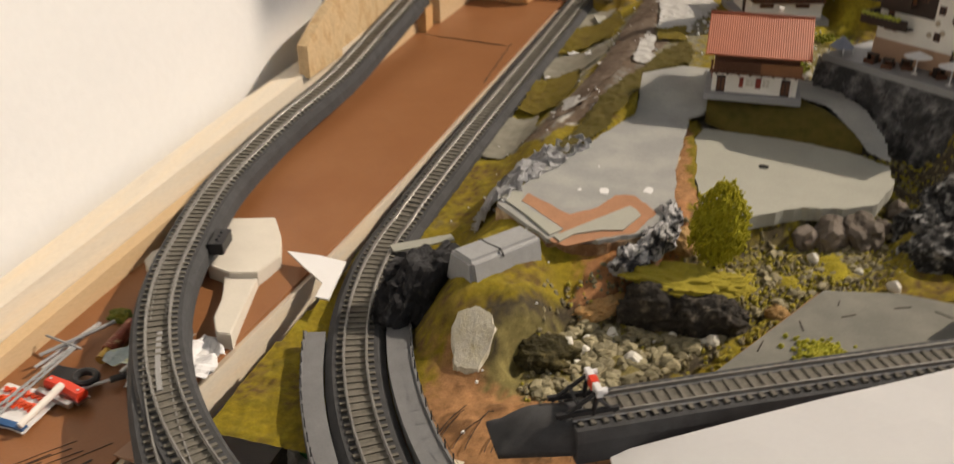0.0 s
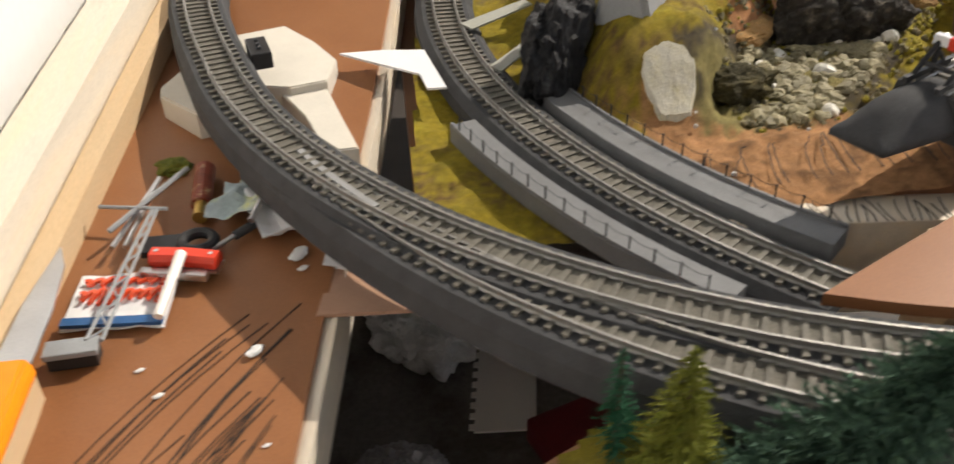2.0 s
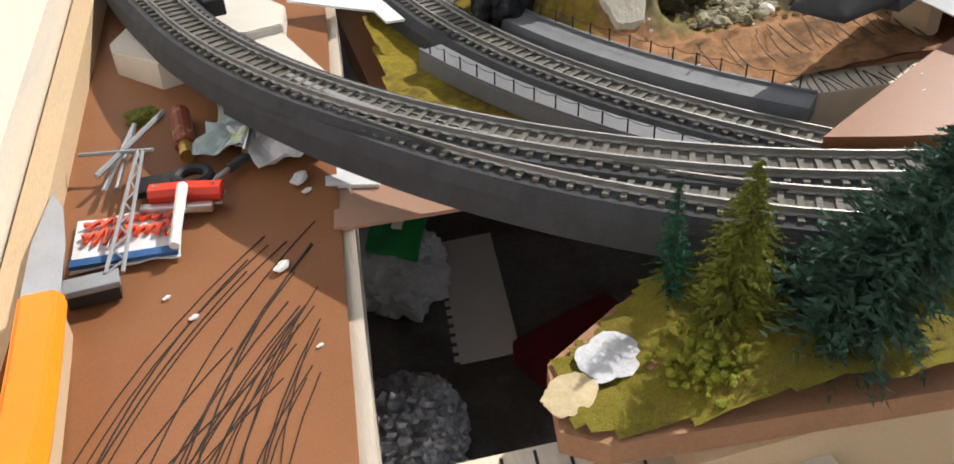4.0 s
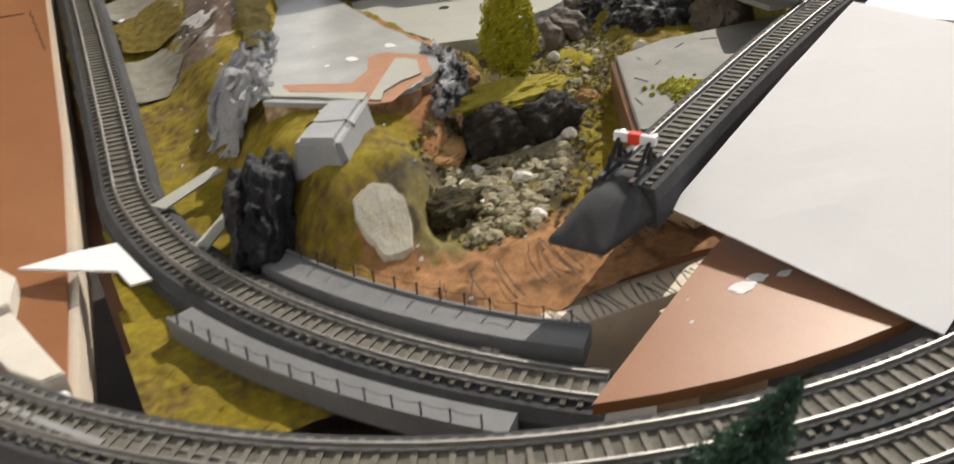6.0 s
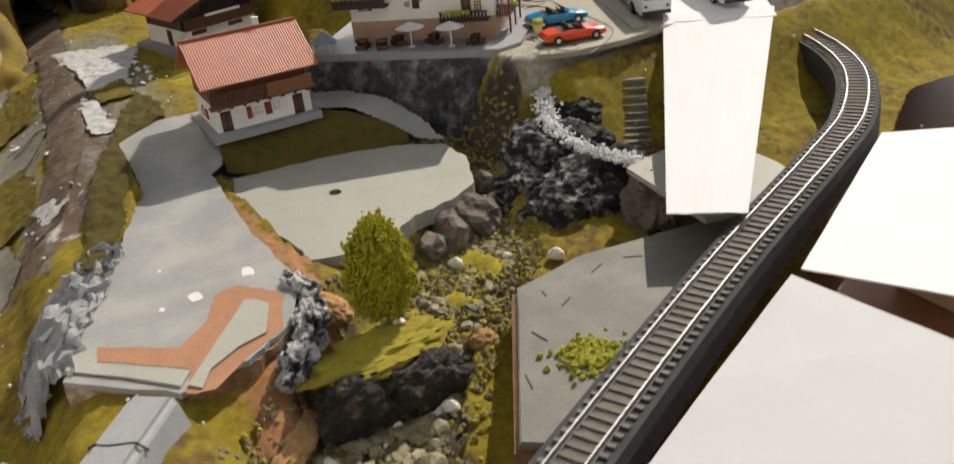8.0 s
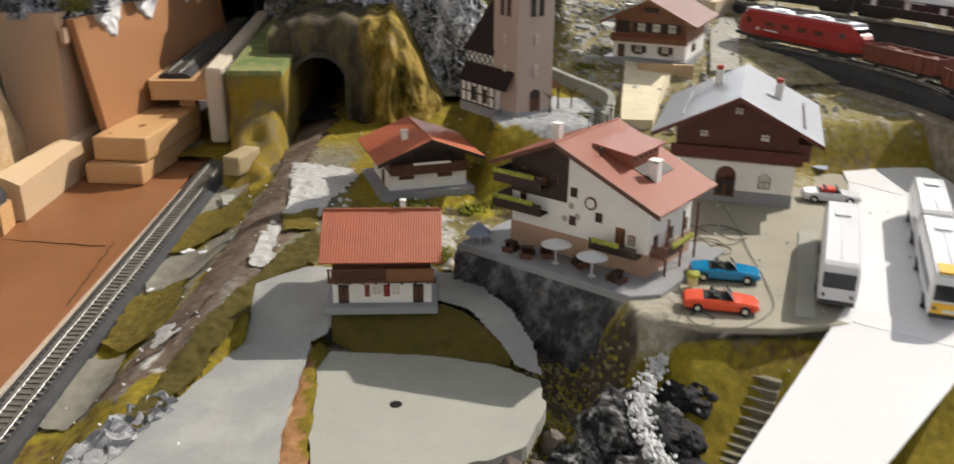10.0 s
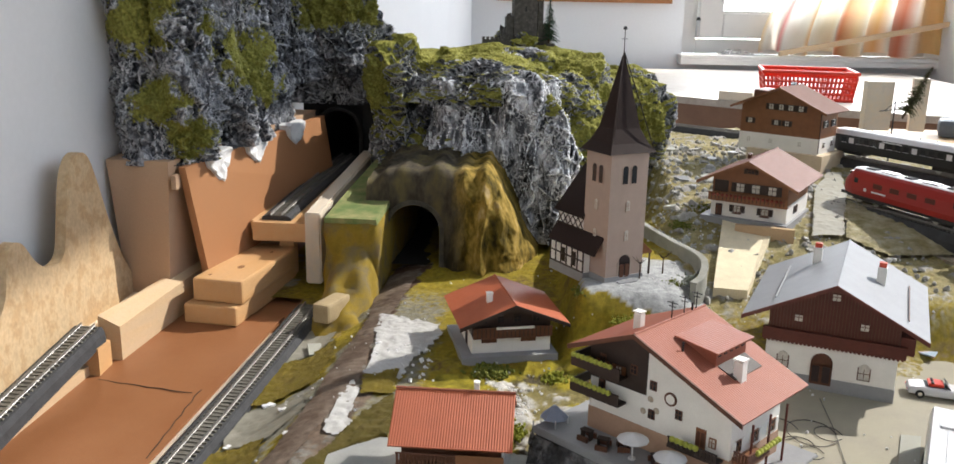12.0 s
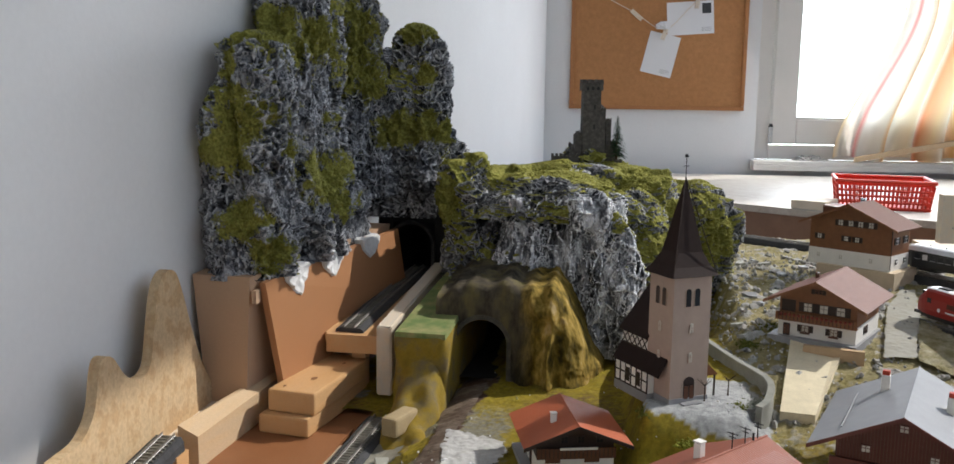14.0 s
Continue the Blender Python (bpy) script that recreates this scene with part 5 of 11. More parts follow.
# ---------------------------------------------------------------- mountain
def rock_material(name, pale, moss_amount, white=0.5, drawn=0.42, grit=0.38, cushions=(), crevice_shade=0.8):
    m = bpy.data.materials.new(name)
    m.use_nodes = True
    t = m.node_tree
    N, L = t.nodes, t.links
    b = N["Principled BSDF"]
    b.inputs["Roughness"].default_value = 0.85
    b.inputs["Specular IOR Level"].default_value = 0.12
    co = N.new("ShaderNodeTexCoord")

    def tex(kind, s, **kw):
        n = N.new(kind)
        n.inputs["Scale"].default_value = s
        for k, v in kw.items():
            n.inputs[k].default_value = v
        L.new(co.outputs["Object"], n.inputs["Vector"])
        return n

    def ramp(src, stops):
        r = N.new("ShaderNodeValToRGB")
        e = r.color_ramp.elements
        e[0].position, e[0].color = stops[0][0], (*stops[0][1], 1)
        e[1].position, e[1].color = stops[-1][0], (*stops[-1][1], 1)
        for p, c in stops[1:-1]:
            x = e.new(p)
            x.color = (*c, 1)
        L.new(src, r.inputs[0])
        return r.outputs[0]

    def mix(a, c, f):
        x = N.new("ShaderNodeMix")
        x.data_type = "RGBA"
        for sock, v in ((x.inputs[6], a), (x.inputs[7], c)):
            if hasattr(v, "links"):
                L.new(v, sock)
            else:
                sock.default_value = (*v, 1)
        L.new(f, x.inputs[0])
        return x.outputs[2]

    geo = N.new("ShaderNodeNewGeometry")
    streak = tex("ShaderNodeTexNoise", 46, Detail=8.0, Roughness=0.72)
    smap = N.new("ShaderNodeMapping")
    smap.inputs["Scale"].default_value = (1, 1, drawn)
    L.new(co.outputs["Object"], smap.inputs["Vector"])
    L.new(smap.outputs[0], streak.inputs["Vector"])
    grain = tex("ShaderNodeTexNoise", 260, Detail=4.0)
    patch = tex("ShaderNodeTexNoise", 9, Detail=3.0, Roughness=0.5)
    base = ramp(streak.outputs[0], [(0.38, (0.005, 0.0055, 0.007)), (0.485, (0.105, 0.111, 0.126)), (0.65, tuple(pale * v for v in (0.28, 0.285, 0.30)))])
    # dry-brushed edges
    rid = ramp(geo.outputs["Pointiness"], [(0.515, (0, 0, 0)), (0.55 + 0.06 * white, (1, 1, 1))])
    brush = N.new("ShaderNodeMath")
    brush.operation = "MULTIPLY"
    L.new(rid, brush.inputs[0])
    L.new(ramp(grain.outputs[0], [(grit, (0.15, 0.15, 0.15)), (grit + 0.2, (1, 1, 1))]), brush.inputs[1])
    c = mix(base, (0.55 * pale, 0.56 * pale, 0.58 * pale), brush.outputs[0])
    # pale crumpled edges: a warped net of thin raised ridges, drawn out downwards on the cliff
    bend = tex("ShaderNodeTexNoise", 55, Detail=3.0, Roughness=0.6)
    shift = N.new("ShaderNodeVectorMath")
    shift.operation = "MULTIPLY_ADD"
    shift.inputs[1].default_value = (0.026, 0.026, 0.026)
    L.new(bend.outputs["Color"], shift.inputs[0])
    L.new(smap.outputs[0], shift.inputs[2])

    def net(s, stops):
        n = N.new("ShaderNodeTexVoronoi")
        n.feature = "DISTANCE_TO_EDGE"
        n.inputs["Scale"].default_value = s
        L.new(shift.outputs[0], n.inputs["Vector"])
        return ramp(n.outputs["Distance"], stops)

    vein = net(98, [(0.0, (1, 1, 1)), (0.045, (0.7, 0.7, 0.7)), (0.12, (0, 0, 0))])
    # wider net: crevice shade painted in, multiplied into the rock colour
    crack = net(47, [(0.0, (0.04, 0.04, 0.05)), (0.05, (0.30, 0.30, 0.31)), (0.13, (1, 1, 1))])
    where = tex("ShaderNodeTexNoise", 27, Detail=4.0, Roughness=0.6)
    vm = N.new("ShaderNodeMath")
    vm.operation = "MULTIPLY"
    L.new(vein, vm.inputs[0])
    L.new(ramp(where.outputs[0], [(0.43, (0.04, 0.04, 0.04)), (0.60, (0.9, 0.9, 0.9))]), vm.inputs[1])
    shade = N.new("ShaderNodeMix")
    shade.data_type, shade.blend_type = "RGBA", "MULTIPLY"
    shade.inputs[0].default_value = crevice_shade
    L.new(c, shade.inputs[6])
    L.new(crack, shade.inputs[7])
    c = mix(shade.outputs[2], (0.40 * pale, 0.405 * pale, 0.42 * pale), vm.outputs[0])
    # moss on ledges
    up = N.new("ShaderNodeSeparateXYZ")
    L.new(geo.outputs["Normal"], up.inputs[0])
    add = N.new("ShaderNodeMath")
    add.operation = "MULTIPLY_ADD"
    L.new(patch.outputs[0], add.inputs[0])
    add.inputs[1].default_value = 3.5
    half = N.new("ShaderNodeMath")
    half.operation = "MULTIPLY"
    half.inputs[1].default_value = 0.6
    L.new(up.outputs[2], half.inputs[0])
    L.new(half.outputs[0], add.inputs[2])
    mr = N.new("ShaderNodeMapRange")
    mr.inputs["From Min"].default_value, mr.inputs["From Max"].default_value = 2.12 - moss_amount, 2.20 - moss_amount
    L.new(add.outputs[0], mr.inputs["Value"])
    moss = ramp(grain.outputs[0], [(0.3, (0.130, 0.132, 0.022)), (0.7, (0.33, 0.315, 0.075))])
    cover_out = mr.outputs[0]
    rim = tex("ShaderNodeTexNoise", 38, Detail=4.0, Roughness=0.6)
    # moss cushions at their own places, with ragged rims
    flat = N.new("ShaderNodeVectorMath")
    flat.operation = "MULTIPLY"
    flat.inputs[1].default_value = (1.0, 0.4, 1.0)
    L.new(co.outputs["Object"], flat.inputs[0])
    for x, y, z, r in cushions:
        r *= 1.2
        off = N.new("ShaderNodeVectorMath")
        off.operation = "DISTANCE"
        off.inputs[1].default_value = (x, 0.4 * y, z)
        L.new(flat.outputs[0], off.inputs[0])
        rag = N.new("ShaderNodeMath")
        rag.operation = "MULTIPLY_ADD"
        L.new(rim.outputs[0], rag.inputs[0])
        rag.inputs[1].default_value = -2.6 * r
        L.new(off.outputs["Value"], rag.inputs[2])
        rag2 = N.new("ShaderNodeMath")
        rag2.operation = "MULTIPLY_ADD"
        L.new(grain.outputs[0], rag2.inputs[0])
        rag2.inputs[1].default_value = -0.9 * r
        L.new(rag.outputs[0], rag2.inputs[2])
        lim = N.new("ShaderNodeMapRange")
        lim.inputs["From Min"].default_value, lim.inputs["From Max"].default_value = -0.72 * r, -0.95 * r
        L.new(rag2.outputs[0], lim.inputs["Value"])
        top = N.new("ShaderNodeMath")
        top.operation = "MAXIMUM"
        L.new(cover_out, top.inputs[0])
        L.new(lim.outputs[0], top.inputs[1])
        cover_out = top.outputs[0]
    c = mix(c, moss, cover_out)
    L.new(c, b.inputs["Base Color"])
    bp = N.new("ShaderNodeBump")
    bp.inputs["Strength"].default_value, bp.inputs["Distance"].default_value = 0.6, 0.002
    L.new(streak.outputs[0], bp.inputs["Height"])
    bp2 = N.new("ShaderNodeBump")
    bp2.inputs["Strength"].default_value, bp2.inputs["Distance"].default_value = 0.6, 0.0012
    L.new(grain.outputs[0], bp2.inputs["Height"])
    bp3 = N.new("ShaderNodeBump")
    bp3.inputs["Strength"].default_value, bp3.inputs["Distance"].default_value = 0.8, 0.0025
    L.new(vein, bp3.inputs["Height"])
    L.new(bp.outputs[0], bp3.inputs["Normal"])
    L.new(bp3.outputs[0], bp2.inputs["Normal"])
    L.new(bp2.outputs[0], b.inputs["Normal"])
    return m


def crag(cx, cy, z0, z1, rx, ry, seed, lean=(0, 0), taper=0.45, square=3.0, nu=300, nv=200, amp=0.020, top=0.22, folds=0.0, pits=0.0052, cleft=1.0):
    """One steep rock mass: a rounded column, narrowed upwards, with ledges, clefts and craggy relief."""
    u = np.linspace(0, 2 * np.pi, nu, endpoint=False)
    v = np.linspace(0, 1, nv)
    U, V = np.meshgrid(u, v)
    c, s = np.cos(U), np.sin(U)
    k = (np.abs(c) ** square + np.abs(s) ** square) ** (-1 / square)
    prof = (1 - taper * V) * np.where(V > 1 - top, np.sqrt(np.clip(1 - ((V - 1 + top) / top) ** 2, 0, 1)), 1.0)
    verts = []
    H = z1 - z0
    for a, bb, kk, vv, pp in zip(c.ravel(), s.ravel(), k.ravel(), V.ravel(), prof.ravel()):
        x, y, z = a * kk * rx * pp + lean[0] * vv, bb * kk * ry * pp + lean[1] * vv, vv * H
        p = Vector((x, y, z)) + Vector((seed, seed * 0.7, seed * 1.3))
        d = 2.1 * amp * noise.fractal(Vector((p.x * 11, p.y * 11, p.z * 7)), 0.9, 2.0, 3)
        d += amp * (noise.turbulence(Vector((p.x * 34, p.y * 34, p.z * 24)), 4, True) - 0.55) * 0.9
        d -= cleft * amp * 0.9 * max(0.0, 0.25 - abs(noise.noise(Vector((p.x * 17, p.y * 17, p.z * 3.0))))) * 4 * 0.6
        q = p + 0.006 * noise.noise_vector(p * 45)
        far = noise.voronoi(Vector((q.x * 70, q.y * 70, q.z * (70 if not folds else 30))))[0]
        d += pits * (0.3 + 1.3 * max(0.0, min(1.0, 0.5 + 1.6 * noise.noise(p * 13)))) * (max(0.0, 1 - 2.6 * (far[1] - far[0])) ** 1.5 - 0.35 * min(1.0, 1.4 * (far[1] - far[0])))
        d += 0.0018 * noise.fractal(p * 130, 0.8, 2.0, 3)
        if folds:
            ang = folds * (a * kk * rx + 0.35 * bb * kk * ry) + 1.6 * noise.noise(Vector((p.x * 14, p.y * 14, p.z * 6)))
            d += 0.012 * (1 - abs(math.sin(ang))) ** 1.4 - 0.004
        o = min(1.0, pp + 0.25)
        verts.append((cx + x + a * d * o, cy + y + bb * d * o, z0 + z + 0.35 * d * (1 if vv > 0.5 else 0.3)))
    idx = np.arange(nu * nv).reshape(nv, nu)
    nxt = np.roll(idx, -1, 1)
    quads = np.stack([idx[:-1], nxt[:-1], nxt[1:], idx[1:]], -1).reshape(-1, 4)
    return verts, quads


def rock_mass(name, crags, mat, label):
    t = thing(name, pose(0, 0, 0), label, "mountain")
    for kw in crags:
        v, q = crag(**kw)
        me = bpy.data.meshes.new("crag")
        me.from_pydata(v, [], q.tolist())
        for p in me.polygons:
            p.use_smooth = True
        me.materials.append(mat)
        part("crag", me, mat, t)
    return t


cushion_spots = ((-0.299, 0.88, 0.584, 0.046), (-0.309, 0.75, 0.435, 0.036), (-0.296, 0.80, 0.492, 0.030), (-0.278, 0.80, 0.475, 0.028), (-0.264, 0.82, 0.445, 0.022), (-0.287, 0.75, 0.346, 0.026), (-0.259, 0.76, 0.306, 0.022), (-0.230, 0.93, 0.391, 0.034), (-0.212, 0.96, 0.348, 0.026), (-0.262, 1.10, 0.590, 0.044), (-0.238, 1.10, 0.540, 0.038), (-0.272, 1.10, 0.645, 0.040), (-0.172, 1.20, 0.632, 0.034), (-0.150, 1.18, 0.545, 0.016), (-0.205, 1.18, 0.450, 0.026), (-0.175, 1.18, 0.455, 0.026), (-0.145, 1.18, 0.456, 0.026), (-0.115, 1.19, 0.450, 0.022), (-0.227, 0.95, 0.470, 0.016), (-0.255, 0.93, 0.595, 0.024), (-0.307, 0.77, 0.548, 0.020))
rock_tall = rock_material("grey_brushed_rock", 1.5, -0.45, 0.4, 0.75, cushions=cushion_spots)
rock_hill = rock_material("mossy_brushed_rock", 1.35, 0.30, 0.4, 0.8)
rock_white = rock_material("white_streaked_rock", 2.7, -0.45, 0.3, 0.3, 0.34, crevice_shade=0.45)
rock_mass("mountain_massif", (
    dict(cx=-0.297, cy=0.825, z0=0.272, z1=0.592, rx=0.060, ry=0.098, seed=1.3, taper=0.14, lean=(-0.006, 0.02), amp=0.013, pits=0.007, cleft=2.2),
    dict(cx=-0.288, cy=0.965, z0=0.275, z1=0.76, rx=0.072, ry=0.120, seed=4.1, taper=0.42, lean=(-0.004, 0.03), amp=0.016, pits=0.007, cleft=2.2),
    dict(cx=-0.260, cy=1.175, z0=0.34, z1=0.75, rx=0.066, ry=0.070, seed=7.7, taper=0.55, lean=(-0.025, 0.03), amp=0.014, pits=0.007, cleft=2.0)),
    rock_tall, "tall grey brushed plaster mountain with moss ledges")
rock_mass("mountain_shoulder", (
    dict(cx=-0.225, cy=1.34, z0=0.296, z1=0.60, rx=0.090, ry=0.12, seed=11.3, taper=0.45, lean=(-0.015, 0.03)),
    dict(cx=-0.166, cy=1.235, z0=0.30, z1=0.634, rx=0.046, ry=0.055, seed=21.7, taper=0.10, top=0.13, amp=0.012, pits=0.007),
    dict(cx=-0.176, cy=1.262, z0=0.302, z1=0.462, rx=0.098, ry=0.098, seed=15.3, taper=0.24, top=0.35, amp=0.014, pits=0.007)),
    rock_tall, "grey rock shoulder over the upper tunnel mouth")
rock_mass("castle_hill", (
    dict(cx=0.030, cy=1.22, z0=0.17, z1=0.400, rx=0.125, ry=0.17, seed=31.3, taper=0.25, top=0.12, amp=0.017),
    dict(cx=0.155, cy=1.28, z0=0.17, z1=0.396, rx=0.150, ry=0.19, seed=35.3, taper=0.25, top=0.12, amp=0.017),
    dict(cx=0.305, cy=1.32, z0=0.16, z1=0.372, rx=0.080, ry=0.14, seed=39.3, taper=0.35, top=0.2, amp=0.016),
    dict(cx=-0.052, cy=1.10, z0=0.17, z1=0.415, rx=0.050, ry=0.062, seed=43.3, taper=0.3, amp=0.016),
    dict(cx=0.090, cy=1.105, z0=0.325, z1=0.392, rx=0.135, ry=0.110, seed=47.3, taper=0.2, top=0.85, amp=0.009),
    dict(cx=0.205, cy=1.115, z0=0.20, z1=0.375, rx=0.060, ry=0.080, seed=49.3, taper=0.3, top=0.5, amp=0.012)),
    rock_hill, "mossy castle hill of brushed plaster rock")
rock_mass("white_cliff", (
    dict(cx=0.094, cy=1.065, z0=0.215, z1=0.372, rx=0.108, ry=0.078, seed=51.3, taper=0.12, top=0.10, amp=0.011, folds=62, pits=0.0035),
    dict(cx=0.178, cy=1.030, z0=0.13, z1=0.345, rx=0.046, ry=0.062, seed=55.3, taper=0.20, top=0.22, amp=0.012, folds=52, pits=0.0035)),
    rock_white, "pale streaked cliff above the lower tunnel")
def bank_material():
    """Grey-brown plaster round the arch that turns into a golden-olive painted drape beside it."""
    m = bpy.data.materials.new("painted_portal_bank")
    m.use_nodes = True
    N, L = m.node_tree.nodes, m.node_tree.links
    b = N["Principled BSDF"]
    b.inputs["Roughness"].default_value, b.inputs["Specular IOR Level"].default_value = 0.9, 0.2
    co = N.new("ShaderNodeTexCoord")
    mp = N.new("ShaderNodeMapping")
    mp.inputs["Scale"].default_value = (1, 1, 0.45)
    L.new(co.outputs["Object"], mp.inputs["Vector"])

    def cloud(s, detail=5.0, vec=mp):
        n = N.new("ShaderNodeTexNoise")
        n.inputs["Scale"].default_value, n.inputs["Detail"].default_value, n.inputs["Roughness"].default_value = s, detail, 0.62
        L.new(vec.outputs[0], n.inputs["Vector"])
        return n.outputs[0]

    def stops(src, rows):
        r = N.new("ShaderNodeValToRGB")
        e = r.color_ramp.elements
        e[0].position, e[0].color = rows[0][0], (*rows[0][1], 1)
        e[1].position, e[1].color = rows[-1][0], (*rows[-1][1], 1)
        for p, c in rows[1:-1]:
            e.new(p).color = (*c, 1)
        L.new(src, r.inputs[0])
        return r.outputs[0]

    streak, fine = cloud(42), cloud(700, 3.0)
    face = stops(streak, [(0.34, (0.026, 0.022, 0.016)), (0.50, (0.075, 0.062, 0.042)), (0.66, (0.125, 0.105, 0.045))])
    drape = stops(streak, [(0.36, (0.035, 0.028, 0.007)), (0.47, (0.15, 0.105, 0.016)), (0.58, (0.33, 0.225, 0.05)), (0.68, (0.43, 0.32, 0.15))])
    sep = N.new("ShaderNodeSeparateXYZ")
    L.new(co.outputs["Object"], sep.inputs[0])
    run = N.new("ShaderNodeMath")
    run.operation = "MULTIPLY_ADD"
    L.new(cloud(30), run.inputs[0])
    run.inputs[1].default_value = 0.06
    L.new(sep.outputs[0], run.inputs[2])
    lim = N.new("ShaderNodeMapRange")
    lim.inputs["From Min"].default_value, lim.inputs["From Max"].default_value = 0.086, 0.110
    L.new(run.outputs[0], lim.inputs["Value"])
    x = N.new("ShaderNodeMix")
    x.data_type = "RGBA"
    L.new(face, x.inputs[6])
    L.new(drape, x.inputs[7])
    L.new(lim.outputs[0], x.inputs[0])
    L.new(x.outputs[2], b.inputs["Base Color"])
    bp = N.new("ShaderNodeBump")
    bp.inputs["Strength"].default_value, bp.inputs["Distance"].default_value = 0.5, 0.001
    L.new(fine, bp.inputs["Height"])
    L.new(bp.outputs[0], b.inputs["Normal"])
    return m


def portal_bank(x0, x1, nx, nf, nt):
    """Plaster skin with an arched hole: upright in front, rounded over at the crest and running back to the cliff."""
    bm = bmesh.new()
    g = []
    for i in range(nx + 1):
        x = x0 + (x1 - x0) * i / nx
        crest = float(np.interp(x, (-0.06, -0.02, 0.05, 0.10, 0.120, 0.135, 0.150, 0.170), (0.236, 0.250, 0.254, 0.250, 0.236, 0.198, 0.165, 0.130))) + 0.012 * noise.noise(Vector((x * 45, 2.0, 0)))
        soft = float(smooth(0.045, 0.085, x))
        for j in range(nf + nt + 1):
            if j <= nf:
                s = j / nf
                z = 0.095 + (crest - 0.095) * math.sin(min(1.0, s * 1.04) * math.pi / 2) ** 0.9
                y = 0.8775 + 0.030 * s ** 6 + 0.016 * soft * s ** 2
                fold = (1 - abs(math.sin(64 * x + 2.4 * noise.noise(Vector((x * 20, z * 12, 3))))))
                y -= soft * (0.018 * (1 - s) + 0.020 * fold ** 1.3) * (1 - 0.5 * s)
                y -= 0.005 * (0.35 + 1.3 * soft) * noise.fractal(Vector((x * 55, z * 40, 7)), 0.9, 2, 4)
                y += 0.075 * float(smooth(0.125, 0.175, x))
            else:
                s = (j - nf) / nt
                y = 0.9075 + 0.016 * soft + 0.075 * float(smooth(0.125, 0.175, x)) + 0.17 * s
                z = crest + 0.012 * s + 0.006 * noise.fractal(Vector((x * 40, y * 40, 1)), 0.9, 2, 4) * min(1.0, 4 * s)
            g.append(bm.verts.new((x, y, z)))
    n = nf + nt + 1
    for i in range(nx):
        for j in range(n - 1):
            q = (g[i * n + j], g[(i + 1) * n + j], g[(i + 1) * n + j + 1], g[i * n + j + 1])
            cx, cz = sum(v.co.x for v in q) / 4 - 0.004, sum(v.co.z for v in q) / 4 - 0.118
            if j < nf and abs(cx) < 0.0385 and cz < 0.0505 + math.sqrt(max(0.0, 0.0385 ** 2 - cx * cx)):
                continue
            bm.faces.new(q)
    bmesh.ops.recalc_face_normals(bm, faces=bm.faces[:])
    return bm


solid("portal_bank", portal_bank(-0.062, 0.172, 180, 90, 40), bank_material(), "grey-brown plaster bank with a golden-olive drape round the lower tunnel portal", "bank", kind="structure", smooth=True)


def portal(name, m, w, h, label, mat, depth=0.32):
    """A tunnel mouth: an arched ring of masonry with a dark bore behind it."""
    t = thing(name, m, label, "tunnel portal", "tunnel portals")
    n = 20
    arch = [(-w / 2, 0)] + [(-w / 2 * math.cos(math.pi * i / n), h - w / 2 + w / 2 * math.sin(math.pi * i / n)) for i in range(n + 1)] + [(w / 2, 0)]
    ring = []
    cx, cz = 0.0, h * 0.45
    bm = bmesh.new()
    W, Ht = w * 0.5 + 0.006, h + 0.006
    outer_pts = [(-W, 0)] + [(-W * math.cos(math.pi * i / n), Ht - W + W * math.sin(math.pi * i / n)) for i in range(n + 1)] + [(W, 0)]
    for y in (-0.006, 0.010):
        ring.append([[bm.verts.new((x, y, z)) for x, z in pp] for pp in (arch, outer_pts)])
    for (ia, oa), (ib, ob_) in zip(ring, ring[1:]):
        for i in range(len(ia) - 1):
            bm.faces.new((ia[i], ia[i + 1], oa[i + 1], oa[i]))
            bm.faces.new((oa[i], oa[i + 1], ob_[i + 1], ob_[i]))
            bm.faces.new((ia[i + 1], ia[i], ib[i], ib[i + 1]))
    bmesh.ops.recalc_face_normals(bm, faces=bm.faces[:])
    part("portal_ring", bm, mat, t)
    bm = bmesh.new()
    a = [bm.verts.new((x, 0.002, z)) for x, z in arch]
    b = [bm.verts.new((x, depth, z)) for x, z in arch]
    for i in range(len(a) - 1):
        bm.faces.new((a[i], b[i], b[i + 1], a[i + 1]))
    bm.faces.new(b)
    bm.faces.new((a[0], a[-1], b[-1], b[0]))
    part("bore", bm, M("tunnel_bore", (0.012, 0.012, 0.012), 0.9, spread=0.2, bump=0.2) if "tunnel_bore" not in MATS else MATS["tunnel_bore"], t, "dark tunnel bore")
    for i in range(1, n) if mat is masonry_black else ():
        if i % 2 == 0:
            x, z = outer_pts[i + 1]
            ax, az = arch[i + 1]
            ob = part("voussoir", box(-0.004, 0.004, -0.0085, -0.005, 0.001, math.hypot(x - ax, z - az) - 0.001, bevel=0.0008, m=Matrix.Translation((ax, 0, az)) @ Matrix.Rotation(math.atan2(x - ax, z - az), 4, "Y")), mat, t)
    return t


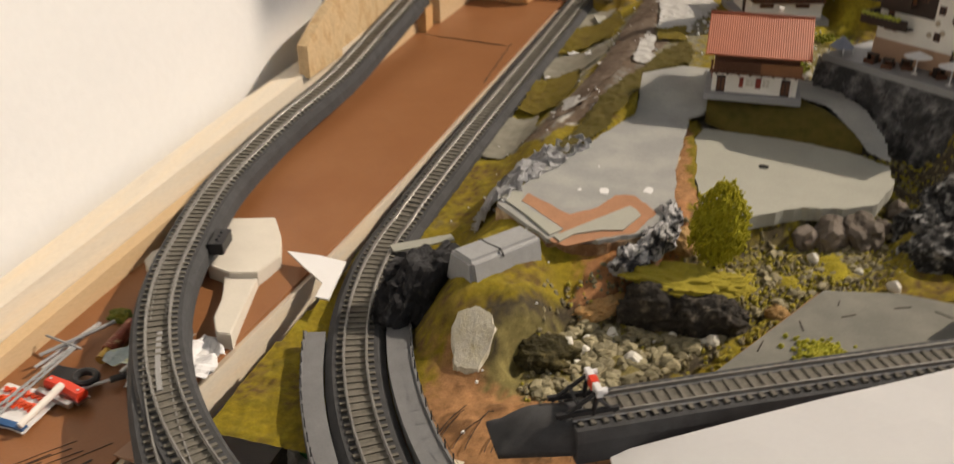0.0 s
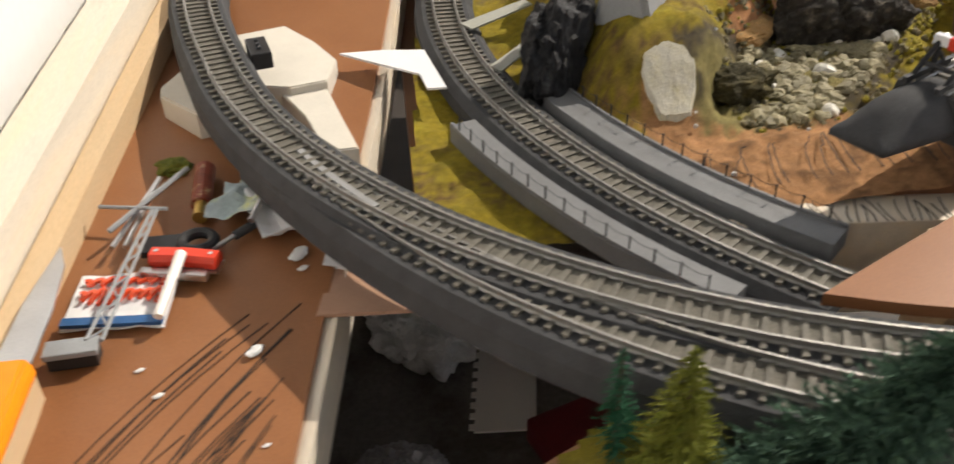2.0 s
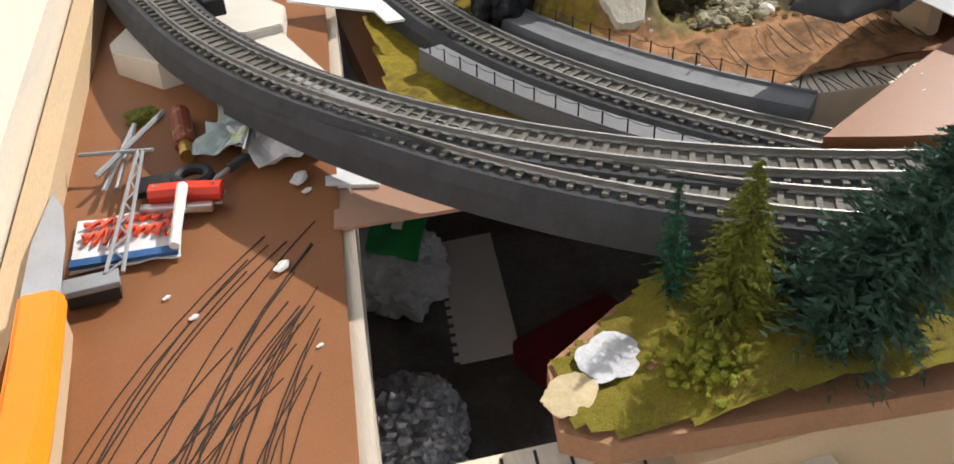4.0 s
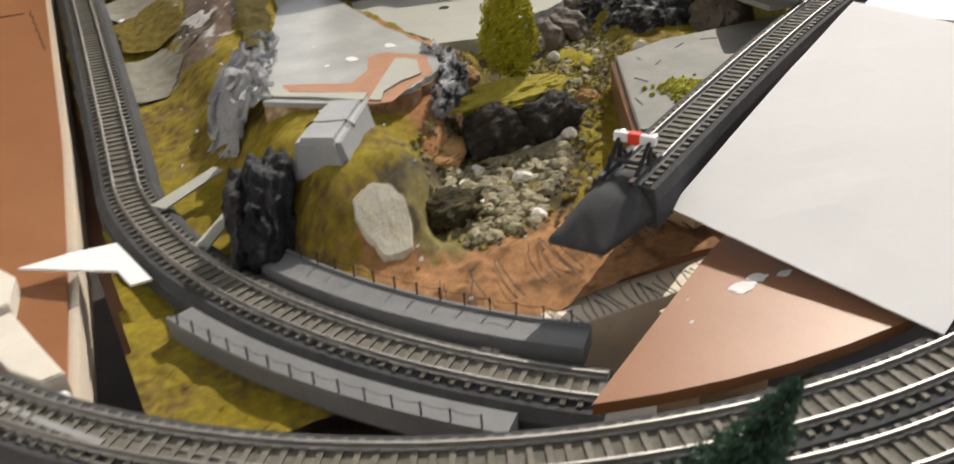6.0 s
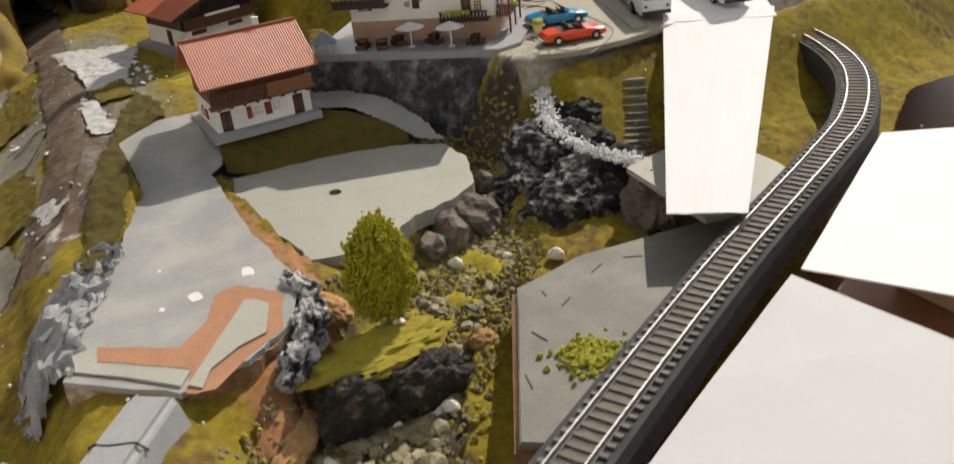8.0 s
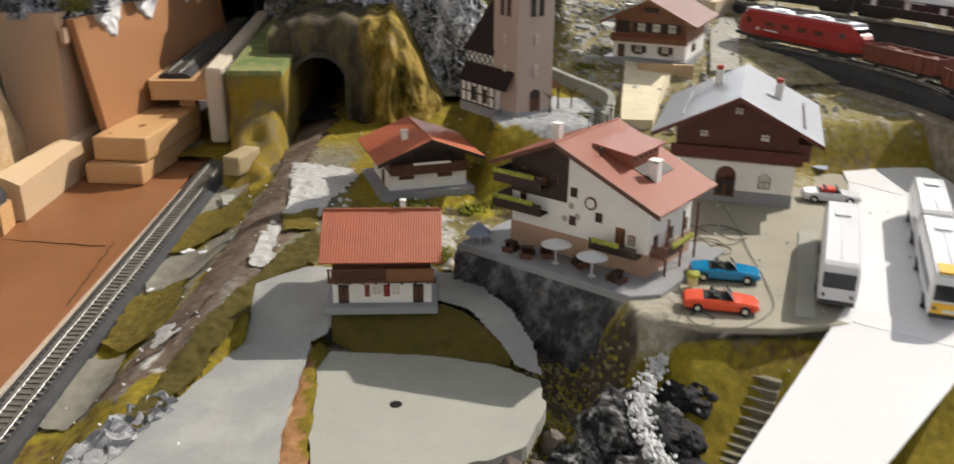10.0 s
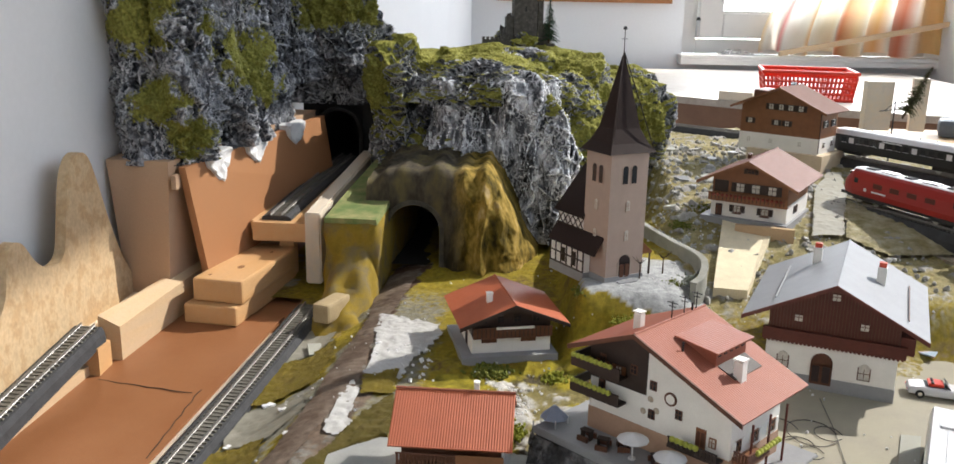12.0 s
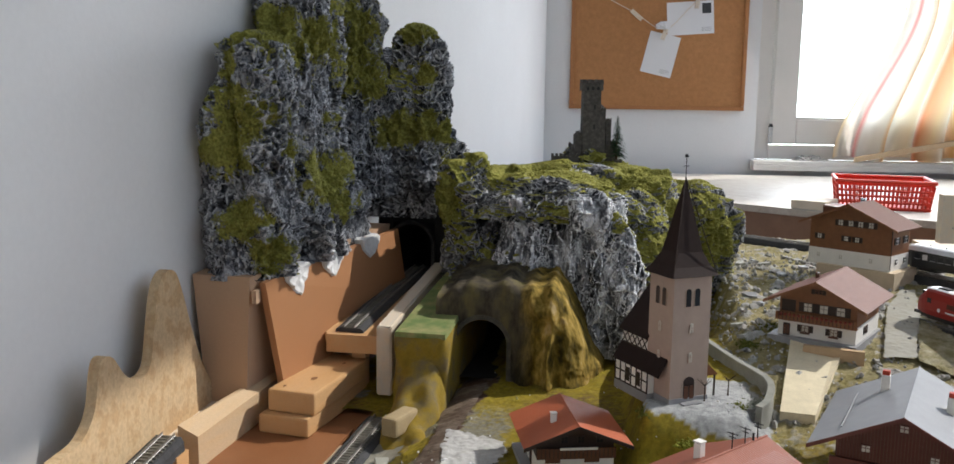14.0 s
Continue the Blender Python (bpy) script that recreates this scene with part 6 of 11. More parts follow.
masonry = M("dark_portal_masonry", (0.055, 0.05, 0.042), 0.85, spread=0.2, scale=90, fine=700, bump=0.5, other=(0.09, 0.078, 0.055), mix=0.55, edge=0.12)
masonry_black = M("black_portal_masonry", (0.022, 0.022, 0.022), 0.85, spread=0.2, scale=90, fine=700, bump=0.5)
portal("tunnel_portal", pose(0.004, 0.880, 0.118, 0, 0, 2), 0.070, 0.086, "lower tunnel portal with a rough masonry arch", masonry)
portal("tunnel_portal", pose(-0.172, 1.180, 0.192, 0, 0, 4), 0.070, 0.098, "black upper tunnel portal under the rock shoulder", masonry_black)
solid("portal_wall", prism([(-0.225, 1.196), (-0.115, 1.204), (-0.115, 1.35), (-0.225, 1.35)], 0.29, 0.312), masonry_black, "black masonry above the upper tunnel arch", "wall", kind="structure")
for x0, x1 in ((-0.235, -0.209), (-0.134, -0.105)):
    solid("portal_wall", box(x0, x1, 1.195, 1.34, 0.15, 0.32), masonry_black, "black masonry beside the upper tunnel arch", "wall", kind="structure")

# ---------------------------------------------------------------- castle ruin and its fir
stone_dark = M("dark_castle_stone", (0.075, 0.068, 0.062), 0.8, spread=0.18, scale=160, fine=900, bump=0.4, other=(0.11, 0.10, 0.09), mix=0.55, edge=0.1)
t = thing("castle_ruin", pose(0.125, 1.30, 0.385, 0, 0, 12), "dark grey ruined castle with a square keep", "castle")
keep = part("keep", box(-0.0155, 0.0155, -0.014, 0.014, 0.02, 0.140), stone_dark, t)
part("parapet", box(-0.0185, 0.0185, -0.017, 0.017, 0.138, 0.150), stone_dark, keep)
for i in range(4):
    for j in range(4):
        if i in (0, 3) or j in (0, 3):
            part("merlon", box(-0.0185 + 0.0105 * i, -0.0130 + 0.0105 * i, -0.017 + 0.0095 * j, -0.0120 + 0.0095 * j, 0.150, 0.1575), stone_dark, keep)
for z in (0.07, 0.105):
    part("slit", box(0.003, 0.006, -0.0146, -0.0136, z, z + 0.009), black_plastic, keep)
    part("slit", box(0.0150, 0.0160, -0.002, 0.001, z + 0.008, z + 0.017), black_plastic, keep)
for i in range(3):
    part("corbel_window", box(-0.011 + 0.009 * i, -0.0065 + 0.009 * i, -0.0175, -0.0165, 0.139, 0.145), black_plastic, keep)
random.seed(3)
for i, (x, w, h) in enumerate(((0.020, 0.010, 0.105), (0.031, 0.009, 0.085), (0.040, 0.010, 0.045), (-0.022, 0.012, 0.06), (-0.032, 0.010, 0.038))):
    bm = box(x - w / 2, x + w / 2, -0.012, 0.012, 0, h)
    bmesh.ops.subdivide_edges(bm, edges=bm.edges[:], cuts=4, use_grid_fill=True)
    for v in bm.verts:
        if v.co.z > h * 0.5:
            v.co.z += 0.014 * noise.noise(Vector((v.co.x * 300, v.co.y * 200, i)))
    part("ruined_wall", bm, stone_dark, t)
part("outer_wall", box(-0.072, -0.024, -0.034, -0.027, -0.01, 0.024), stone_dark, t)
for i in range(7):
    part("crenel", box(-0.072 + 0.0073 * i, -0.0680 + 0.0073 * i, -0.034, -0.027, 0.024, 0.0285), stone_dark, t)
part("gate_arch", box(0.042, 0.056, -0.018, -0.008, -0.006, 0.018), stone_dark, t)
part("gate_opening", box(0.046, 0.052, -0.0185, -0.0175, -0.006, 0.012), black_plastic, t)
rk = part("castle_rock", rock_mesh("castle_rock", 0.055, 0.04, 0.03, rock_hill, 2.9, 5, 0.45, 2.0), rock_hill, t)
rk.matrix_local = pose(0, 0.004, 0.008)

# ---------------------------------------------------------------- houses
curtain_m = M("pale_window_curtain", (0.55, 0.52, 0.46), 0.8, spread=0.15, scale=300, fine=1500, bump=0.1)


def on_wall(x, y, z, turn=0):
    """A place on an outer wall: x along it, -y out of it."""
    return pose(x, y, z, 0, 0, turn)


def window(parent, m, w, h, frame_mat, shutters=None, sill=None, cross=True, arched=False, lit=False):
    f = part("window", box(-w / 2, w / 2, -0.0008, 0.0006, 0, h, m=m), frame_mat, parent)
    b = 0.0009
    part("pane", box(-w / 2 + b, w / 2 - b, -0.0011, -0.0006, b, h - b, m=m), curtain_m if lit else glassy, f)
    if arched:
        part("arch_pane", cyl(w / 2 - b, w / 2 - b, 0, 0.0006, 16, m=m @ Matrix.Translation((0, -0.0006, h - b)) @ Matrix.Rotation(radians(90), 4, "X")), curtain_m if lit else glassy, f)
    if cross:
        part("muntin", box(-0.0003, 0.0003, -0.0015, -0.0009, b, h - b, m=m), frame_mat, f)
        part("muntin", box(-w / 2 + b, w / 2 - b, -0.0015, -0.0009, h * 0.55, h * 0.55 + 0.0006, m=m), frame_mat, f)
    if shutters:
        for s in (-1, 1):
            x = s * (w / 2 + w * 0.27)
            part("shutter", box(x - w * 0.24, x + w * 0.24, -0.0012, 0.0004, 0, h, m=m), shutters, parent)
    if sill:
        part("flower_box", box(-w * 0.6, w * 0.6, -0.0028, 0, -0.0022, -0.0002, bevel=0.0004, m=m), sill, parent)
    return f


def door(parent, m, w, h, mat, arched=False):
    d = part("door", box(-w / 2, w / 2, -0.0007, 0.0006, 0, h, m=m), mat, parent)
    if arched:
        part("arch", cyl(w / 2, w / 2, 0, 0.0013, 18, m=m @ Matrix.Translation((0, 0.0006, h)) @ Matrix.Rotation(radians(90), 4, "X")), mat, d)
    for s in (-1, 1):
        part("door_panel", box(s * w * 0.24 - w * 0.17, s * w * 0.24 + w * 0.17, -0.0012, -0.0004, h * 0.12, h * 0.85, m=m), brown_wood if mat is not brown_wood else door_m, d)
    return d


def roof_slope(parent, a, b, c, d, thick, mat, ribs=0, rib_h=0.0006, name="roof_slope"):
    """A slab from eave a-b up to ridge c-d, ribbed along the fall when wanted."""
    a, b, c, d = (Vector(v) for v in (a, b, c, d))
    n = (b - a).cross(d - a).normalized()
    if n.z < 0:
        n = -n
    bm = bmesh.new()
    k = max(1, ribs * 2)
    lo, hi, lo2, hi2 = [], [], [], []
    for i in range(k + 1):
        u = i / k
        e, r = a.lerp(b, u), d.lerp(c, u)
        lift = n * (rib_h if i % 2 and ribs else 0)
        lo.append(bm.verts.new(e + lift))
        hi.append(bm.verts.new(r + lift))
        lo2.append(bm.verts.new(e - n * thick))
        hi2.append(bm.verts.new(r - n * thick))
    for i in range(k):
        bm.faces.new((lo[i], lo[i + 1], hi[i + 1], hi[i]))
        bm.faces.new((hi2[i], hi2[i + 1], lo2[i + 1], lo2[i]))
        bm.faces.new((lo2[i], lo2[i + 1], lo[i + 1], lo[i]))
        bm.faces.new((hi[i], hi[i + 1], hi2[i + 1], hi2[i]))
    bm.faces.new((lo2[0], lo[0], hi[0], hi2[0]))
    bm.faces.new((lo[-1], lo2[-1], hi2[-1], hi[-1]))
    bmesh.ops.recalc_face_normals(bm, faces=bm.faces[:])
    return part(name, bm, mat, parent)


def gabled(parent, w, d, h, rise, mat, name="wall", z0=0.0, rx=0.0):
    """Walls with gables front and back; the ridge runs along y at x = rx."""
    bm = bmesh.new()
    hl, hr = (h, h) if not isinstance(h, tuple) else h
    sec = [(-w / 2, z0), (w / 2, z0), (w / 2, hr), (rx, rise), (-w / 2, hl)]
    a = [bm.verts.new((x, -d / 2, z)) for x, z in sec]
    b = [bm.verts.new((x, d / 2, z)) for x, z in sec]
    bm.faces.new(a)
    bm.faces.new(b[::-1])
    for i in range(5):
        bm.faces.new((a[(i + 1) % 5], a[i], b[i], b[(i + 1) % 5]))
    return part(name, bm, mat, parent)


def railing(parent, p, q, h, mat, slats=12, name="balcony_rail"):
    p, q = Vector(p), Vector(q)
    r = part(name, rod(p + Vector((0, 0, h)), q + Vector((0, 0, h)), 0.0007, n=6), mat, parent)
    for i in range(slats):
        c = p.lerp(q, (i + 0.5) / slats)
        part("slat", box(-0.0009, 0.0009, -0.0003, 0.0003, 0, h, m=Matrix.Translation(c) @ Matrix.Rotation(math.atan2((q - p).y, (q - p).x), 4, "Z")), mat, r)
    part("bottom_rail", rod(p + Vector((0, 0, 0.0008)), q + Vector((0, 0, 0.0008)), 0.0006, n=6), mat, r)
    return r


def chimney(parent, x, y, z, w, h, mat=None, cap=None):
    c = part("chimney", box(x - w / 2, x + w / 2, y - w / 2, y + w / 2, z, z + h, bevel=0.0004), mat or white_wall, parent)
    if cap:
        part("chimney_pot", box(x - w * 0.42, x + w * 0.42, y - w * 0.42, y + w * 0.42, z + h, z + h + 0.0045, bevel=0.0005), cap, c, "red chimney pot")
    else:
        part("cap", box(x - w * 0.6, x + w * 0.6, y - w * 0.6, y + w * 0.6, z + h + 0.0012, z + h + 0.002), mat or white_wall, c)
        for s in (-0.4, 0.4):
            part("cap_post", box(x + s * w - 0.0004, x + s * w + 0.0004, y - w * 0.4, y + w * 0.4, z + h, z + h + 0.0014), mat or white_wall, c)


def barge(parent, pts, mat):
    part("barge_board", sweep(pts, [(-0.0006, -0.0035), (0.0006, -0.0035), (0.0006, 0.0004), (-0.0006, 0.0004)]), mat, parent)


# small cabin with a ribbed red roof
t = thing("cabin", pose(0.1205, 0.354, 0.1055, 0, 0, 0.5), "small white cabin with ribbed red roof and brown balcony", "house", "village houses")
part("base_slab", box(-0.045, 0.044, -0.040, 0.040, -0.004, 0.0022, bevel=0.0006), slate_grey, t)
w, d = 0.078, 0.062
part("wall", box(-w / 2, w / 2, -d / 2, d / 2, 0.002, 0.0235), white_wall, t)
part("upper_wall", box(-w / 2 + 0.0004, w / 2 - 0.0004, -d / 2 + 0.0004, d / 2 - 0.0004, 0.0235, 0.0405), brown_wood, t)
bm = bmesh.new()
sec = [(-d / 2, 0.040), (d / 2, 0.040), (0, 0.0665)]
for x0 in (-w / 2 + 0.0006, w / 2 - 0.0006 - 0.001):
    a = [bm.verts.new((x0, y, z)) for y, z in sec]
    b = [bm.verts.new((x0 + 0.001, y, z)) for y, z in sec]
    bm.faces.new(a), bm.faces.new(b[::-1])
part("gable", bm, brown_wood, t)
ox, oy = 0.0085, 0.0115
ez, rz = 0.0415, 0.0700
roof_slope(t, (-w / 2 - ox, -d / 2 - oy, ez), (w / 2 + ox, -d / 2 - oy, ez), (w / 2 + ox, 0, rz), (-w / 2 - ox, 0, rz), 0.0014, roof_red, ribs=46, rib_h=0.0004)
roof_slope(t, (-w / 2 - ox, d / 2 + oy, ez), (w / 2 + ox, d / 2 + oy, ez), (w / 2 + ox, 0, rz), (-w / 2 - ox, 0, rz), 0.0014, roof_red, ribs=46, rib_h=0.0004)
part("ridge_cap", rod((-w / 2 - ox, 0, rz + 0.0004), (w / 2 + ox, 0, rz + 0.0004), 0.0012, n=8), roof_pink, t)
part("balcony_floor", box(-w / 2 - 0.003, w / 2 + 0.004, -d / 2 - 0.008, -d / 2, 0.0225, 0.0238), brown_wood, t)
railing(t, (-w / 2 - 0.003, -d / 2 - 0.0078, 0.0236), (0.004, -d / 2 - 0.0078, 0.0236), 0.0105, brown_wood, 16)
part("balcony_panel", box(0.004, w / 2 + 0.002, -d / 2 - 0.0076, -d / 2 - 0.0068, 0.0236, 0.0345), honey_wood, t, "plain light brown balcony panel")
for i in range(8):
    part("beam_end", box(-0.0365 + 0.0103 * i, -0.0345 + 0.0103 * i, -d / 2 - 0.006, -d / 2, 0.0205, 0.0226), dark_wood, t)
for x in (-0.0305, 0.0285):
    door(t, on_wall(x, -d / 2, 0.0024), 0.0082, 0.0158, door_m)
window(t, on_wall(-0.004, -d / 2, 0.009), 0.009, 0.0082, white_wall, lit=True)
window(t, on_wall(0.0105, -d / 2, 0.009), 0.008, 0.0082, white_wall, lit=True)
part("shutter", box(-0.0138, -0.0100, -d / 2 - 0.0012, -d / 2, 0.008, 0.0178), shutter, t)
part("shutter", box(0.0012, 0.0062, -d / 2 - 0.0012, -d / 2, 0.008, 0.0178), shutter, t)
chimney(t, 0.0165, 0.004, 0.060, 0.0042, 0.015)
window(t, on_wall(-w / 2, 0.0, 0.008, -90), 0.008, 0.008, white_wall, shutters=shutter)


def chalet(name, m, w, d, stone_h, eave, ridge, label, roof_mat, wood, base_mat=white_wall, over=0.014, over_f=0.016, ribs=34, roof_t=0.0018, group="village houses"):
    """A gable-fronted chalet: white lower storey, boarded upper part, wide roof."""
    t = thing(name, m, label, "house", group)
    part("lower_wall", box(-w / 2, w / 2, -d / 2, d / 2, -0.004, stone_h), base_mat, t)
    gabled(t, w - 0.0008, d - 0.0008, eave, ridge, wood, "upper_wall", stone_h)
    slope = (ridge - eave) / (w / 2)
    ez = eave - slope * over + 0.0022
    rz = ridge + 0.0026
    for s in (-1, 1):
        roof_slope(t, (s * (w / 2 + over), -d / 2 - over_f, ez), (s * (w / 2 + over), d / 2 + over * 0.7, ez), (0, d / 2 + over * 0.7, rz), (0, -d / 2 - over_f, rz), roof_t, roof_mat, ribs=ribs, rib_h=0.0003)
        barge(t, [(s * (w / 2 + over), -d / 2 - over_f - 0.0006, ez), (0, -d / 2 - over_f - 0.0006, rz)], wood)
    part("ridge_cap", rod((0, -d / 2 - over_f, rz), (0, d / 2 + over * 0.7, rz), 0.0009, n=8), roof_mat, t)
    return t


def balcony(t, w, d, z, mat, depth=0.008, h=0.009, slats=16, flower=None):
    part("balcony_floor", box(-w / 2 - 0.002, w / 2 + 0.002, -d / 2 - depth, -d / 2, z - 0.0012, z), mat, t)
    b = part("balcony_front", box(-w / 2 - 0.002, w / 2 + 0.002, -d / 2 - depth, -d / 2 - depth + 0.001, z, z + h), mat, t)
    for i in range(slats):
        x = -w / 2 + w * (i + 0.5) / slats
        part("slat", box(x - 0.0004, x + 0.0004, -d / 2 - depth - 0.0003, -d / 2 - depth + 0.0002, z, z + h), dark_wood, b)
    if flower:
        part("flower_box", box(-w * 0.42, w * 0.42, -d / 2 - depth - 0.0022, -d / 2 - depth, z + h * 0.55, z + h * 0.95, bevel=0.0005), flower, t)


# chalet behind the cabin
w, d = 0.084, 0.078
t = chalet("chalet", pose(0.143, 0.622, 0.116, 0, 0, 16), w, d, 0.0195, 0.040, 0.056, "white and brown chalet with a ribbed red roof", roof_red, dark_wood, over=0.016, over_f=0.018, ribs=30)
part("base_slab", box(-w / 2 - 0.012, w / 2 + 0.006, -d / 2 - 0.012, d / 2 + 0.01, -0.010, 0.0015), slate_grey, t)
balcony(t, w - 0.004, d, 0.021, brown_wood, h=0.0105, slats=18)
part("balcony_beam", box(-0.018, 0.022, -d / 2 - 0.0095, -d / 2 - 0.008, 0.030, 0.0325), white_wall, t, "pale rail along the balcony")
for x in (-0.024, 0.018):
    part("flower_window", box(x - 0.008, x + 0.008, -d / 2 - 0.0016, -d / 2, 0.013, 0.017), brown_wood, t)
for x in (-0.03, -0.012, 0.006, 0.026):
    window(t, on_wall(x, -d / 2, 0.034), 0.008, 0.008, dark_wood)
door(t, on_wall(-w / 2, -0.01, 0.002, -90), 0.009, 0.016, brown_wood)
chimney(t, -0.02, -0.018, 0.046, 0.006, 0.013)

# hotel with terrace
w, d = 0.128, 0.074
H = pose(0.3008, 0.3753, 0.135, 0, 0, -40)
t = thing("hotel", H, "large white hotel with faded red roof and dark wooden gable", "hotel", "village houses")
rx, rzv = -0.016, 0.095
sl = 0.42
hr, hl = rzv - sl * (w / 2 - rx), rzv - sl * (w / 2 + rx)
gabled(t, w, d, (hl, hr), rzv, white_wall, "wall", 0.0, rx)
part("plinth", box(-w / 2 - 0.0006, w / 2 + 0.0006, -d / 2 - 0.0006, d / 2 + 0.0006, 0, 0.019), M("tan_plaster", (0.40, 0.26, 0.18), 0.8, spread=0.08, scale=60, fine=700, bump=0.15), t, "tan plastered ground floor")
bm = bmesh.new()
sec = [(-w / 2, 0.046), (-0.010, 0.046), (-0.010, rzv - 0.42 * 0.006), (rx, rzv), (-w / 2, hl)]
a = [bm.verts.new((x, -d / 2 - 0.0010, z)) for x, z in sec]
b = [bm.verts.new((x, -d / 2 + 0.001, z)) for x, z in sec]
bm.faces.new(a), bm.faces.new(b[::-1])
for i in range(5):
    bm.faces.new((a[(i + 1) % 5], a[i], b[i], b[(i + 1) % 5]))
part("gable_board", bm, dark_wood, t, "dark brown boarded gable")
part("side_board", box(-w / 2 - 0.001, -w / 2 + 0.001, -d / 2 - 0.001, d / 2, 0.046, hl), dark_wood, t)
ov = 0.015
for x0, lab in ((w / 2 + ov, 1), (-w / 2 - ov, -1)):
    ez = rzv + 0.0028 - sl * abs(x0 - rx)
    roof_slope(t, (x0, -d / 2 - 0.013, ez), (x0, d / 2 + 0.013, ez), (rx, d / 2 + 0.013, rzv + 0.0028), (rx, -d / 2 - 0.013, rzv + 0.0028), 0.002, roof_pink, ribs=40, rib_h=0.00025)
    barge(t, [(x0, -d / 2 - 0.0137, ez), (rx, -d / 2 - 0.0137, rzv + 0.0028)], brown_wood)
part("ridge_cap", rod((rx, -d / 2 - 0.013, rzv + 0.0028), (rx, d / 2 + 0.013, rzv + 0.0028), 0.0011, n=8), roof_pink, t)
# dormer on the large slope
dz = rzv + 0.0028 - sl * (0.024 - rx)
dm = part("dormer", prism([(0.008, -0.014), (0.034, -0.014), (0.034, 0.030), (0.008, 0.030)], dz - 0.008, dz + 0.008), roof_pink, t, "tiled dormer front")
# slab lying on the slope; its dark colour is the sunk terrace's shadow
part("roof_terrace", prism([(0.0345, -0.012), (0.050, -0.012), (0.050, 0.028), (0.0345, 0.028)], dz - 0.016, dz - 0.004, top=lambda x, y: rzv + 0.0036 - sl * (x - rx)), dark_wood, t, "dark slab painted as the shadowed roof terrace before the dormer")
roof_slope(dm, (0.038, -0.019, dz + 0.0085), (0.038, 0.035, dz + 0.0085), (0.000, 0.035, dz + 0.0125), (0.000, -0.019, dz + 0.0125), 0.0014, roof_pink, ribs=16, rib_h=0.00025, name="dormer_roof")
for i in range(5):
    part("dormer_window", box(0.0342, 0.0348, -0.012 + 0.0085 * i, -0.008 + 0.0085 * i, dz + 0.003, dz + 0.005), dark_wood, dm)
chimney(t, 0.050, -0.006, rzv - sl * (0.050 - rx) - 0.001, 0.0075, 0.018)
chimney(t, -0.034, -0.018, rzv - sl * 0.018 - 0.001, 0.0065, 0.016)
for x, y in ((0.012, -0.026), (rx, 0.03)):
    part("vent_pipe", rod((x, y, rzv - sl * abs(x - rx)), (x, y, rzv - sl * abs(x - rx) + 0.010), 0.0009, n=8), black_plastic, t)
for y in (0.0, 0.018, 0.036):
    a_ = part("aerial", rod((rx, y, rzv), (rx, y, rzv + 0.018), 0.0005, n=6), black_plastic, t)
    part("crossbar", rod((rx - 0.005, y, rzv + 0.0165), (rx + 0.005, y, rzv + 0.0165), 0.0004, n=6), black_plastic, a_)
    part("crossbar", rod((rx - 0.003, y, rzv + 0.0135), (rx + 0.003, y, rzv + 0.0135), 0.0004, n=6), black_plastic, a_)
# front windows and paintings
for x, z, sh in ((-0.050, 0.028, 1), (-0.036, 0.055, 1), (-0.052, 0.055, 1), (-0.004, 0.028, 0), (0.020, 0.036, 0), (-0.004, 0.052, 0), (-0.022, 0.060, 0)):
    window(t, on_wall(x, -d / 2 - (0.001 if z > 0.045 and x < -0.018 else 0), z), 0.0062, 0.0078, brown_wood, shutters=honey_wood if sh else None, lit=bool(sh))
for x, z, r in ((0.012, 0.050, 0.0055),):
    c = part("wall_clock", cyl(r, r, 0, 0.0008, 24, m=on_wall(x, -d / 2, z) @ Matrix.Rotation(radians(90), 4, "X")), brown_wood, t, "round brown painted ornament")
    part("clock_face", cyl(r * 0.7, r * 0.7, 0, 0.0011, 24, m=on_wall(x, -d / 2, z) @ Matrix.Rotation(radians(90), 4, "X")), white_wall, c)
for x, z in ((-0.006, 0.044), (0.0, 0.036), (-0.012, 0.032)):
    part("wall_painting", cyl(0.0028, 0.0022, 0, 0.0006, 8, m=on_wall(x, -d / 2, z) @ Matrix.Rotation(radians(90), 4, "X")), M("faded_mural", (0.42, 0.36, 0.28), 0.8, spread=0.2, scale=400, fine=1500) if "faded_mural" not in MATS else MATS["faded_mural"], t)
door(t, on_wall(0.040, -d / 2, 0.020), 0.0085, 0.016, honey_wood)
window(t, on_wall(0.050, -d / 2, 0.024), 0.006, 0.008, honey_wood, lit=True)
